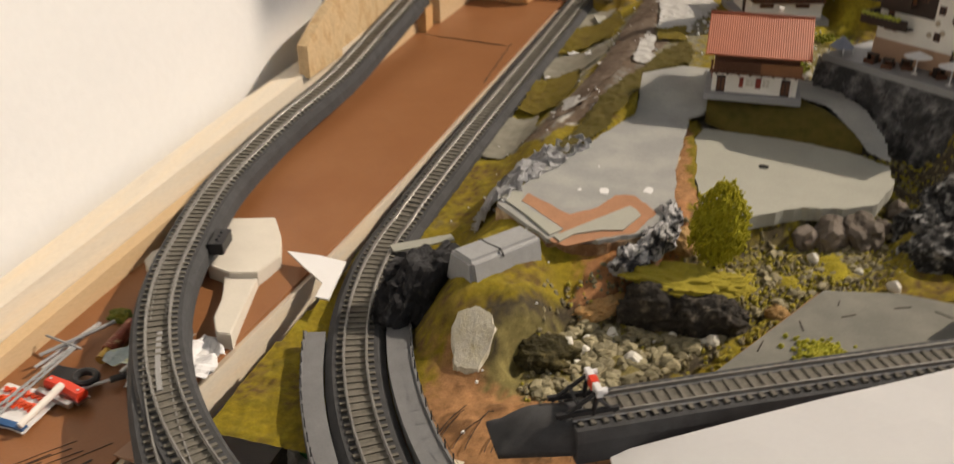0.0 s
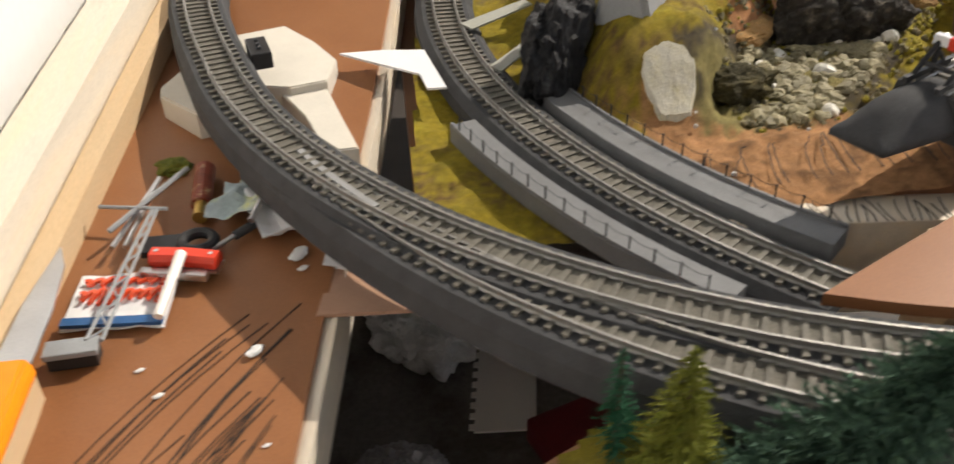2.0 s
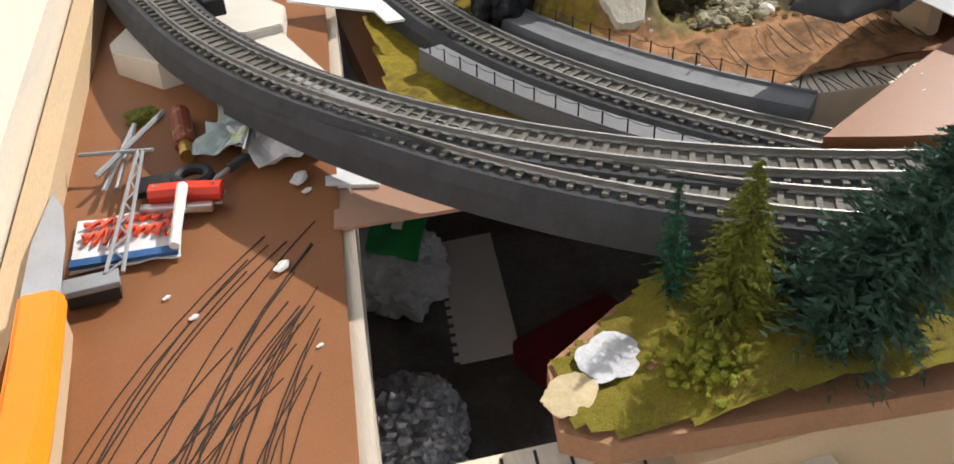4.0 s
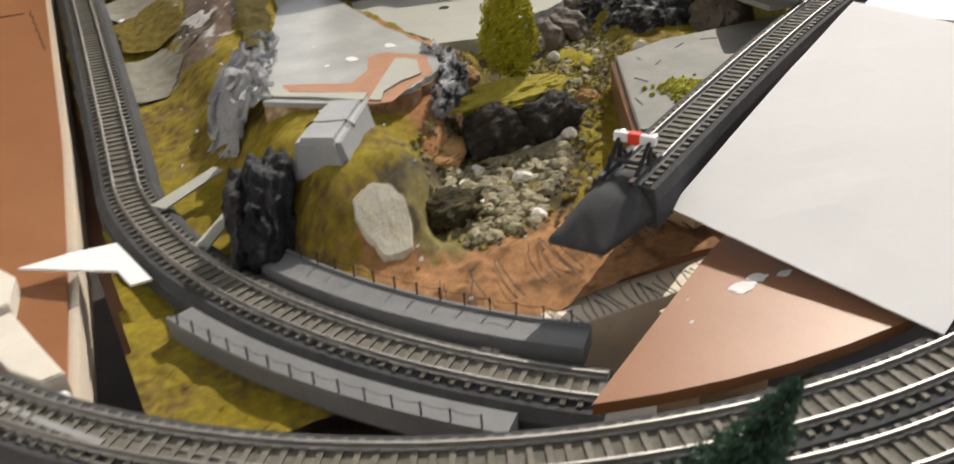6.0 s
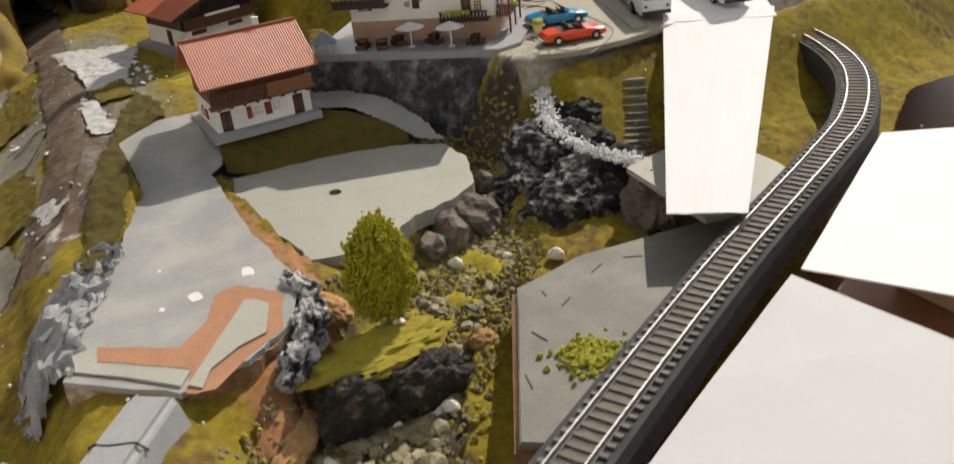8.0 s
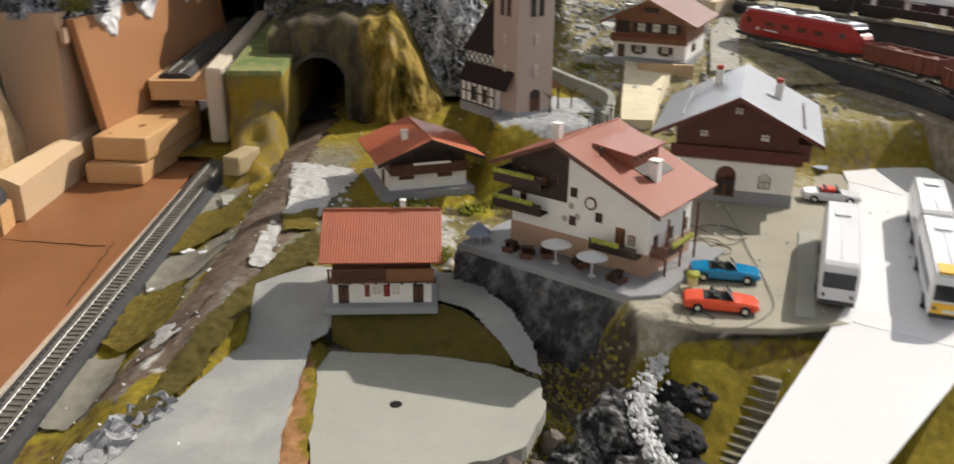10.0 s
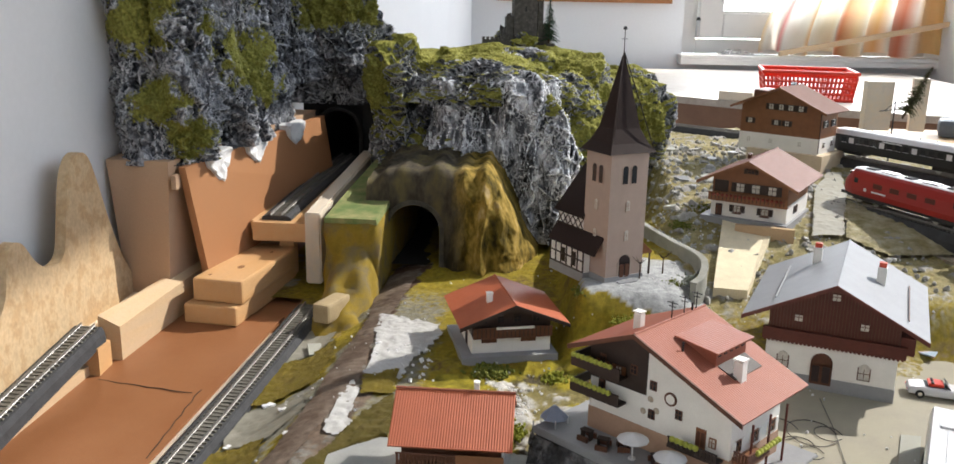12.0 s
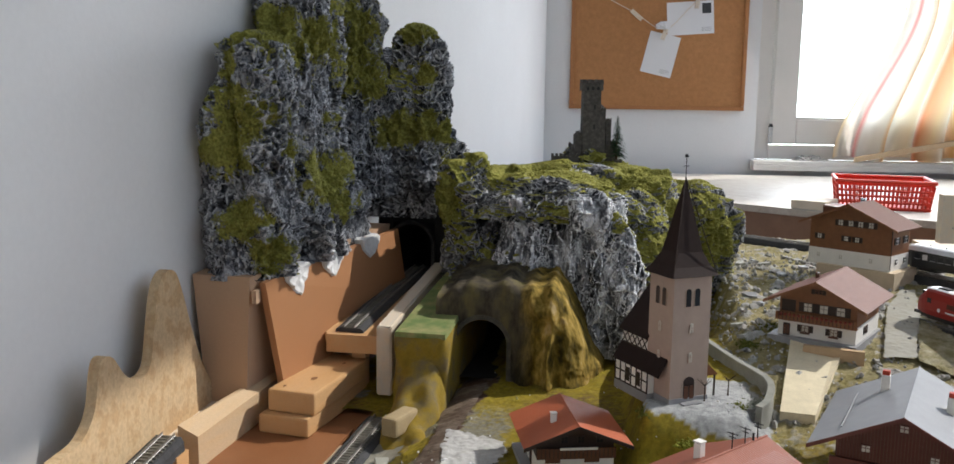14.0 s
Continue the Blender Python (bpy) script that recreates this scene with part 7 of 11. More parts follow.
# front balconies with yellow flowers
for x0, x1, z in ((0.018, 0.060, 0.0185),):
    part("balcony_floor", box(x0, x1, -d / 2 - 0.011, -d / 2, z - 0.0014, z), dark_wood, t)
    railing(t, (x0, -d / 2 - 0.0105, z), (x1, -d / 2 - 0.0105, z), 0.007, dark_wood, 14)
    bm = bmesh.new()
    for i in range(6):
        bmesh.ops.create_icosphere(bm, subdivisions=2, radius=0.0024, matrix=pose(x0 + 0.005 + 0.004 * i, -d / 2 - 0.0118, z + 0.0068))
    part("flower_box", bm, flowers, t, "row of yellow-green flowers", smooth=True)
for z in (0.034, 0.056):
    part("balcony_floor", box(-w / 2 - 0.012, -w / 2 + 0.036, -d / 2 - 0.012, -d / 2, z - 0.0016, z), dark_wood, t)
    part("balcony_front", box(-w / 2 - 0.012, -w / 2 + 0.036, -d / 2 - 0.0122, -d / 2 - 0.011, z, z + 0.0085), dark_wood, t)
    part("balcony_side", box(-w / 2 - 0.012, -w / 2 - 0.0108, -d / 2 - 0.012, d / 2 - 0.02, z, z + 0.0085), dark_wood, t)
    bm = bmesh.new()
    for i in range(9):
        bmesh.ops.create_icosphere(bm, subdivisions=2, radius=0.0024, matrix=pose(-w / 2 - 0.009 + 0.0045 * i, -d / 2 - 0.0128, z + 0.0085))
    part("flower_box", bm, flowers, t, "row of yellow-green flowers", smooth=True)
    door(t, on_wall(-w / 2 + 0.012, -d / 2 - 0.001, z), 0.006, 0.012, brown_wood)
# right side
for y in (-0.026, 0.0, 0.026):
    window(t, on_wall(w / 2, y, 0.022, 90), 0.008, 0.010, honey_wood, shutters=white_wall)
    part("post", box(w / 2 + 0.010, w / 2 + 0.0115, y - 0.0006, y + 0.0006, 0, 0.048), red_wood, t)
part("side_balcony_floor", box(w / 2, w / 2 + 0.013, -d / 2 + 0.004, 0.0, 0.0165, 0.018), honey_wood, t)
railing(t, (w / 2 + 0.0125, -d / 2 + 0.004, 0.018), (w / 2 + 0.0125, 0.0, 0.018), 0.008, brown_wood, 14)
railing(t, (w / 2, -d / 2 + 0.004, 0.018), (w / 2 + 0.0125, -d / 2 + 0.004, 0.018), 0.008, brown_wood, 5)
bm = bmesh.new()
for i in range(8):
    bmesh.ops.create_icosphere(bm, subdivisions=2, radius=0.0024, matrix=pose(w / 2 + 0.0138, -d / 2 + 0.016 + 0.0045 * i, 0.025))
part("flower_box", bm, flowers, t, "row of yellow flowers", smooth=True)
# terrace with stone retaining wall
t = thing("hotel_terrace", H, "grey terrace on a dark rough stone retaining wall", "terrace")
terr = [(-0.095, -d / 2 - 0.034), (0.072, -d / 2 - 0.038), (0.088, -d / 2 - 0.020), (0.090, d / 2 + 0.02), (-0.095, d / 2 + 0.02)]
part("terrace_slab", prism(terr, -0.006, 0.0004, bevel=0.0006), slate_grey, t)
wall_mat = M("dark_rough_stone_wall", (0.055, 0.055, 0.058), 0.8, spread=0.3, scale=70, fine=600, bump=0.8, other=(0.17, 0.17, 0.175), mix=0.56, edge=0.1)
bm = bmesh.new()
nu, nv = 90, 26
for i in range(nu):
    for j in range(nv):
        u, v = i / (nu - 1), j / (nv - 1)
        x = -0.112 + 0.187 * u
        y = -d / 2 - 0.034 - 0.004 * u - 0.012 * (1 - v) + (0.02 * max(0, 0.1 - u) * 10 if u < 0.1 else 0)
        q = Vector((x * 70, v * 4, 3))
        bm.verts.new((x, y - 0.005 * abs(noise.noise(q)) - 0.003 * noise.fractal(q * 2.3, 0.8, 2, 3), -0.006 - 0.075 * (1 - v)))
bm.verts.ensure_lookup_table()
for i in range(nu - 1):
    for j in range(nv - 1):
        bm.faces.new([bm.verts[k] for k in (i * nv + j, (i + 1) * nv + j, (i + 1) * nv + j + 1, i * nv + j + 1)])
part("retaining_wall", bm, wall_mat, t, "dark rough stone retaining wall")
part("terrace_fill", prism([(-0.095, -d / 2 - 0.030), (0.072, -d / 2 - 0.034), (0.085, -d / 2 - 0.018), (0.088, d / 2), (-0.095, d / 2)], -0.07, -0.006), DARKM := M("dark_fill", (0.05, 0.05, 0.05), 0.9, spread=0.2, scale=60, fine=600, bump=0.5), t)
for i, (x, y) in enumerate(((-0.006, -d / 2 - 0.020), (0.030, -d / 2 - 0.024))):
    u_ = thing("parasol", H @ pose(x, y, 0.0004), "white round parasol on a thin pole", "parasol", "terrace parasols")
    part("pole", rod((0, 0, 0), (0, 0, 0.0185), 0.0007, n=8), white_gloss, u_)
    part("canopy", cyl(0.0125, 0.0008, 0.0165, 0.0215, 12), white_gloss, u_)
    part("foot", cyl(0.003, 0.003, 0, 0.001, 12), white_gloss, u_)
for i, (x, y) in enumerate(((-0.050, -d / 2 - 0.02), (-0.032, -d / 2 - 0.022), (-0.02, -d / 2 - 0.012), (0.012, -d / 2 - 0.012), (0.05, -d / 2 - 0.02))):
    u_ = thing("terrace_table", H @ pose(x, y, 0.0004, 0, 0, 20 * i), "tiny dark brown table with benches on the terrace", "table", "terrace tables")
    part("tabletop", box(-0.005, 0.005, -0.003, 0.003, 0.0075, 0.0085), dark_wood, u_)
    for s in (-1, 1):
        part("leg", box(s * 0.004 - 0.0005, s * 0.004 + 0.0005, -0.0025, 0.0025, 0, 0.0075), dark_wood, u_)
        part("bench", box(-0.005, 0.005, s * 0.0058 - 0.001, s * 0.0058 + 0.001, 0, 0.0042), brown_wood, u_)
u_ = thing("awning_tent", H @ pose(-0.086, -d / 2 - 0.018, 0.0004), "small blue-grey sun tent at the terrace corner", "tent")
part("tent_cover", cyl(0.012, 0.0015, 0.006, 0.016, 8), M("blue_grey_cloth", (0.22, 0.25, 0.33), 0.8, spread=0.08, scale=120, fine=900), u_)
for s in ((-0.008, -0.008), (0.008, -0.008), (0.008, 0.008), (-0.008, 0.008)):
    part("pole", rod((s[0], s[1], 0), (s[0], s[1], 0.007), 0.0005, n=6), white_gloss, u_)
u_ = thing("planter", H @ pose(0.098, -d / 2 + 0.012, 0.0), "small yellow planter tub beside the hotel", "planter")
part("tub", cyl(0.0038, 0.0045, 0, 0.007, 16), M("pale_yellow_plastic", (0.65, 0.58, 0.25), 0.5, spread=0.05), u_)
part("plant", rock_mesh("plant", 0.005, 0.005, 0.003, flowers, 1.0, 3, 0.3), flowers, u_).matrix_local = pose(0, 0, 0.0085)

# station-like house with a grey roof
w, d = 0.112, 0.140
X3 = Vector((0.94, -0.342, 0))
M3 = Matrix.Translation(Vector((0.5, 0.47, 0.136)) - X3 * w / 2 + Vector((0.342, 0.94, 0)) * d / 2) @ Matrix.Rotation(radians(-20), 4, "Z")
t = chalet("guest_house", M3, w, d, 0.044, 0.074, 0.102, "large house with white ground floor, red-brown boards and grey roof", roof_grey, red_wood, over=0.022, over_f=0.020, ribs=0)
part("plinth", box(-w / 2 - 0.0006, w / 2 + 0.0006, -d / 2 - 0.0006, d / 2, -0.004, 0.010), slate_grey, t, "grey plinth")
part("apron_board", box(-w / 2 - 0.004, w / 2 + 0.006, -d / 2 - 0.004, -d / 2, 0.0405, 0.052), red_wood, t)
for i in range(34):
    x = -w / 2 - 0.003 + (w + 0.008) * (i + 0.5) / 34
    part("scallop", cyl(0.0014, 0.0014, 0, 0.0008, 8, m=on_wall(x, -d / 2 - 0.0036, 0.0405) @ Matrix.Rotation(radians(90), 4, "X")), red_wood, t)
for i in range(40):
    x = -w / 2 + w * (i + 0.5) / 40
    top = 0.102 - 0.5 * abs(x) - 0.004
    part("board_batten", box(x - 0.0003, x + 0.0003, -d / 2 - 0.0004, -d / 2 + 0.001, 0.052, min(top, 0.1)), brown_wood, t)
door(t, on_wall(-0.006, -d / 2, 0.003), 0.019, 0.021, brown_wood, arched=True)
for x in (-0.040, 0.030):
    window(t, on_wall(x, -d / 2, 0.014), 0.011, 0.012, brown_wood, arched=True, lit=True)
for x, z in ((-0.030, 0.060), (0.026, 0.060), (0.0, 0.084)):
    window(t, on_wall(x, -d / 2, z), 0.0085, 0.0075, red_wood, lit=True)
window(t, on_wall(w / 2, 0.0, 0.014, 90), 0.011, 0.012, brown_wood, shutters=shutter)
part("side_balcony", box(w / 2, w / 2 + 0.012, -d / 2, d / 2, 0.044, 0.060), red_wood, t, "red-brown balcony along the side")
for x, y in ((-0.026, 0.030), (0.034, 0.0)):
    chimney(t, x, y, 0.100 - 0.5 * abs(x), 0.008, 0.020, cap=M("red_clay", (0.45, 0.06, 0.03), 0.6, spread=0.08) if "red_clay" not in MATS else MATS["red_clay"])
for s, x in ((-1, -0.052), (1, 0.060)):
    z = 0.1046 - 0.5 * abs(x)
    part("snow_guard", rod((x, -d / 2 + 0.0, z + 0.0016), (x, d / 2 - 0.03, z + 0.0016), 0.0007, n=6), brown_wood if s > 0 else slate_grey, t)

# church
M5 = pose(0.251, 0.645, 0.178, 0, 0, 34)
t = thing("church", M5, "pink-grey church with a tall dark spire and timbered nave", "church")
tw, td, th = 0.050, 0.044, 0.143
part("tower", box(0, tw, 0, td, -0.006, th), tower_pink, t)
part("tower_plinth", box(-0.001, tw + 0.001, -0.001, td + 0.001, -0.006, 0.006), slate_grey, t)
bm = bmesh.new()
cxy = (tw / 2, td / 2)
rings = []
for z, r in ((th - 0.001, 0.62), (th + 0.009, 0.47), (th + 0.024, 0.33), (th + 0.105, 0.0)):
    if r > 0:
        rings.append([bm.verts.new((cxy[0] + sx * tw * r, cxy[1] + sy * td * r, z)) for sx, sy in ((-1, -1), (1, -1), (1, 1), (-1, 1))])
    else:
        tip = bm.verts.new((*cxy, z))
for r, s in zip(rings, rings[1:]):
    for i in range(4):
        bm.faces.new((r[i], r[(i + 1) % 4], s[(i + 1) % 4], s[i]))
for i in range(4):
    bm.faces.new((rings[-1][i], rings[-1][(i + 1) % 4], tip))
bm.faces.new(rings[0][::-1])
sp = part("spire", bm, roof_dark, t, "dark brown shingled spire")
for s in (-1, 1):
    part("hip_batten", rod((cxy[0] + s * tw * 0.58, cxy[1] - td * 0.58, th), (cxy[0], cxy[1], th + 0.105), 0.0006, n=6), dark_wood, sp)
v_ = part("weather_vane", rod((*cxy, th + 0.100), (*cxy, th + 0.128), 0.0005, n=6), black_plastic, t)
part("cross_arm", rod((cxy[0] - 0.004, cxy[1], th + 0.117), (cxy[0] + 0.004, cxy[1], th + 0.117), 0.0004, n=6), black_plastic, v_)
part("cockerel", rock_mesh("cockerel", 0.0028, 0.001, 0.0025, black_plastic, 2.0, 2), black_plastic, v_).matrix_local = pose(cxy[0], cxy[1], th + 0.128)
for face, L_ in (("front", tw), ("side", td)):
    for z, hh in ((0.045, 0.011), (0.078, 0.011)):
        m = on_wall(L_ / 2, 0, z) if face == "front" else pose(0, td / 2, z, 0, 0, -90)
        window(t, m, 0.006, hh, tower_pink, arched=True, lit=True)
    for k in (-0.0058, 0.0058):
        m = on_wall(L_ / 2 + k, 0, 0.108) if face == "front" else pose(0, td / 2 + k, 0.108, 0, 0, -90)
        window(t, m, 0.0085, 0.018, tower_pink, arched=True, cross=False)
door(t, on_wall(tw * 0.5, 0, 0.002), 0.015, 0.020, door_m, arched=True)
part("door_surround", box(tw * 0.5 - 0.0095, tw * 0.5 + 0.0095, -0.0006, 0.0002, 0, 0.023), M("pale_stone_trim", (0.42, 0.34, 0.28), 0.7, spread=0.05), t)
part("door_step", box(tw * 0.5 - 0.012, tw * 0.5 + 0.012, -0.010, 0, -0.006, 0.0012), slate_grey, t)
# nave and aisle
nl = 0.050
part("nave_wall", box(0.0, 0.075, td, td + nl, -0.006, 0.066), white_wall, t)
for s in (0.0, 0.075):
    roof_slope(t, (s + (-0.004 if s == 0 else 0.004), td - 0.002, 0.064), (s + (-0.004 if s == 0 else 0.004), td + nl + 0.004, 0.064), (0.0375, td + nl + 0.004, 0.115), (0.0375, td - 0.002, 0.115), 0.0016, roof_dark, ribs=24, rib_h=0.0003)
roof_slope(t, (-0.0125, 0.006, 0.030), (-0.0125, td + nl + 0.002, 0.030), (0.0, td + nl + 0.002, 0.050), (0.0, 0.006, 0.050), 0.0015, roof_dark, ribs=24, rib_h=0.0003, name="aisle_roof")
part("aisle_wall", box(-0.009, -0.0006, td * 0.65, td + nl, -0.006, 0.031), white_wall, t)
part("aisle_plinth", box(-0.0096, -0.0004, td * 0.64, td + nl + 0.0006, -0.006, 0.005), slate_grey, t)
for i in range(7):
    y = td * 0.66 + (nl + td * 0.33) * i / 6
    part("timber", box(-0.0100, -0.0088, y - 0.0007, y + 0.0007, 0.005, 0.031), dark_wood, t)
for z in (0.0055, 0.018, 0.0302):
    part("timber", box(-0.0101, -0.0088, td * 0.65, td + nl, z - 0.0007, z + 0.0007), dark_wood, t)
for i in range(2):
    window(t, pose(-0.009, td * 1.05 + 0.021 * i, 0.009, 0, 0, -90), 0.006, 0.016, dark_wood)
for i in range(5):
    y0, y1 = td + nl * i / 5, td + nl * (i + 1) / 5
    for p, q in (((y0, 0.050), (y1, 0.062)), ((y0, 0.062), (y1, 0.050))):
        part("cross_timber", rod((-0.0006, p[0], p[1]), (-0.0006, q[0], q[1]), 0.0008, n=4), dark_wood, t)
for z in (0.0495, 0.063):
    part("timber", box(-0.0010, 0.0004, td, td + nl, z - 0.0008, z + 0.0008), dark_wood, t)
porch = part("porch_roof", prism([(tw, 0.004), (tw + 0.017, 0.004), (tw + 0.017, td), (tw, td)], 0.026, 0.044, top=lambda x, y: 0.043 - 0.9 * (x - tw)), honey_wood, t, "brown lean-to roof")
for y in (0.006, td - 0.002):
    part("porch_post", box(tw + 0.0145, tw + 0.016, y - 0.0008, y + 0.0008, -0.004, 0.029), dark_wood, t)

# two chalets on the hillside
w, d = 0.098, 0.114
t = chalet("hill_chalet", pose(0.4697, 0.917, 0.205, 0, 0, -27), w, d, 0.022, 0.052, 0.0755, "brown and white chalet with flower boxes and dusty pinkish roof", roof_dusty, honey_wood, over=0.016, over_f=0.018, ribs=34)
part("base_slab", box(-w / 2 - 0.010, w / 2 + 0.004, -d / 2 - 0.012, d / 2, -0.028, 0.0), slate_grey, t)
balcony(t, w, d, 0.022, honey_wood, h=0.010, slats=20)
bm = bmesh.new()
for i in range(16):
    bmesh.ops.create_icosphere(bm, subdivisions=1, radius=0.0022, matrix=pose(-0.044 + 0.0058 * i, -d / 2 - 0.009, 0.029))
part("flower_box", bm, shutter, t, "row of dark red flowers")
# no recess is cut: a dark panel holds its shade
part("recess", box(-0.046, -0.028, -d / 2 - 0.0006, -d / 2 + 0.0004, 0.0322, 0.0475), dark_wood, t, "flat dark panel standing for the shaded recess behind the balcony")
for x in (-0.012, 0.008, 0.029):
    window(t, on_wall(x, -d / 2, 0.034), 0.0115, 0.0120, dark_wood, shutters=dark_wood, lit=x > -0.02)
for x in (-0.014, 0.022):
    window(t, on_wall(x, -d / 2, 0.007), 0.010, 0.009, brown_wood, shutters=dark_wood, sill=brown_wood, lit=True)
door(t, on_wall(-0.038, -d / 2, 0.0), 0.009, 0.016, dark_wood)
window(t, on_wall(0, -d / 2, 0.059), 0.009, 0.006, brown_wood, shutters=dark_wood)
window(t, on_wall(w / 2, -0.012, 0.007, 90), 0.009, 0.010, brown_wood, shutters=dark_wood)
window(t, on_wall(w / 2, 0.014, 0.034, 90), 0.009, 0.010, brown_wood, shutters=dark_wood)
chimney(t, -0.022, 0.012, 0.060, 0.005, 0.013, mat=brown_wood)
solid("hill_wall", box(-0.036, 0.036, -0.004, 0.004, -0.06, 0.0, m=pose(0.459, 0.830, 0.204, 0, 0, -14)), M("tan_card_wall", (0.45, 0.32, 0.19), 0.8, spread=0.08, scale=40), "tan card wall below the hillside chalet", "wall", kind="structure")
w, d = 0.135, 0.070
Y6 = Vector((math.sin(radians(37)), math.cos(radians(37)), 0))
t = chalet("upper_chalet", Matrix.Translation(Vector((0.553, 1.2, 0.247)) + Y6 * d / 2) @ Matrix.Rotation(radians(-37), 4, "Z"), w, d, 0.023, 0.069, 0.098, "three-storey chalet, white below and brown boards above", roof_dusty, honey_wood, over=0.014, over_f=0.014, ribs=36)
part("base_slab", box(-w / 2 + 0.02, w / 2 + 0.012, -d / 2 - 0.010, d / 2 + 0.012, -0.05, -0.002), M("tan_base", (0.58, 0.47, 0.33), 0.8, spread=0.08, scale=40), t)
for x in (-0.016, 0.001, 0.017, 0.034):
    window(t, on_wall(x, -d / 2, 0.063), 0.009, 0.010, dark_wood, shutters=dark_wood, lit=True)
for x in (-0.050, -0.005, 0.013):
    window(t, on_wall(x, -d / 2, 0.038), 0.008, 0.009, dark_wood, shutters=dark_wood, lit=True)
for x in (-0.050, -0.012, 0.037):
    window(t, on_wall(x, -d / 2, 0.007), 0.007, 0.009, white_wall, lit=True)
for y in (-0.015, 0.018):
    window(t, on_wall(w / 2, y, 0.040, 90), 0.010, 0.011, white_wall, shutters=dark_wood)
    window(t, on_wall(w / 2, y, 0.007, 90), 0.009, 0.010, white_wall)
part("drainpipe", rod((w / 2 + 0.0006, -d / 2 - 0.0008, 0.0), (w / 2 + 0.0006, -d / 2 - 0.0008, 0.064), 0.0007, n=8), dark_wood, t)
dm = part("dormer", box(-0.052, -0.026, -0.014, 0.024, 0.070, 0.0885), red_wood, t, "small dark red shed dormer")
part("dormer_roof", box(-0.017, 0.017, -0.018, 0.028, -0.0008, 0.0008, m=pose(-0.039, 0, 0.0900, 0, 4, 0)), roof_dusty, dm)
for y in (-0.004, 0.014):
    part("dormer_window", box(-0.0526, -0.0516, y - 0.005, y + 0.005, 0.079, 0.0865), glassy, dm)
chimney(t, -0.01, 0.03, 0.088, 0.007, 0.014, mat=slate_grey)
part("dormer", box(-0.055, -0.02, -0.02, 0.02, 0.078, 0.090), brown_wood, t)

# ---------------------------------------------------------------- road vehicles
clear_glass = M("windscreen_tint", (0.10, 0.11, 0.12), 0.08, spread=0.05, scale=60, fine=600, bump=0)
chrome = M("chrome_trim", (0.62, 0.62, 0.63), 0.15, metal=1.0, spread=0.05, scale=60, fine=600, bump=0)
tyre_m = M("tyre_rubber", (0.015, 0.015, 0.016), 0.8, spread=0.1, scale=90, fine=900)


def loft(sections, bm=None):
    """A body skinned over rounded cross sections given as (x, half width, low, shoulder, top, half width at the top)."""
    bm = B(bm)
    rings = []
    for x, w, lo, sh, hi, wt in sections:
        pr = [(-w * 0.9, lo), (w * 0.9, lo), (w, lo + 0.3 * (sh - lo)), (w, sh), ((w + wt) / 2, (sh + hi) / 2 + 0.25 * (hi - sh)), (wt, hi), (-wt, hi), (-(w + wt) / 2, (sh + hi) / 2 + 0.25 * (hi - sh)), (-w, sh), (-w, lo + 0.3 * (sh - lo))]
        rings.append([bm.verts.new((x, y, z)) for y, z in pr])
    for r, s in zip(rings, rings[1:]):
        for i in range(10):
            bm.faces.new((r[i], s[i], s[(i + 1) % 10], r[(i + 1) % 10]))
    bm.faces.new(rings[0])
    bm.faces.new(rings[-1][::-1])
    bmesh.ops.recalc_face_normals(bm, faces=bm.faces[:])
    return bm


def wheel(x, y, r, w, parent, z=None):
    m = Matrix.Translation((x, y, r if z is None else z)) @ Matrix.Rotation(radians(90), 4, "X")
    wh = part("wheel", cyl(r, r, -w / 2, w / 2, 18, m=m), tyre_m, parent)
    part("hub", cyl(r * 0.55, r * 0.5, -w / 2 - 0.0003, w / 2 + 0.0003, 14, m=m), chrome, wh)


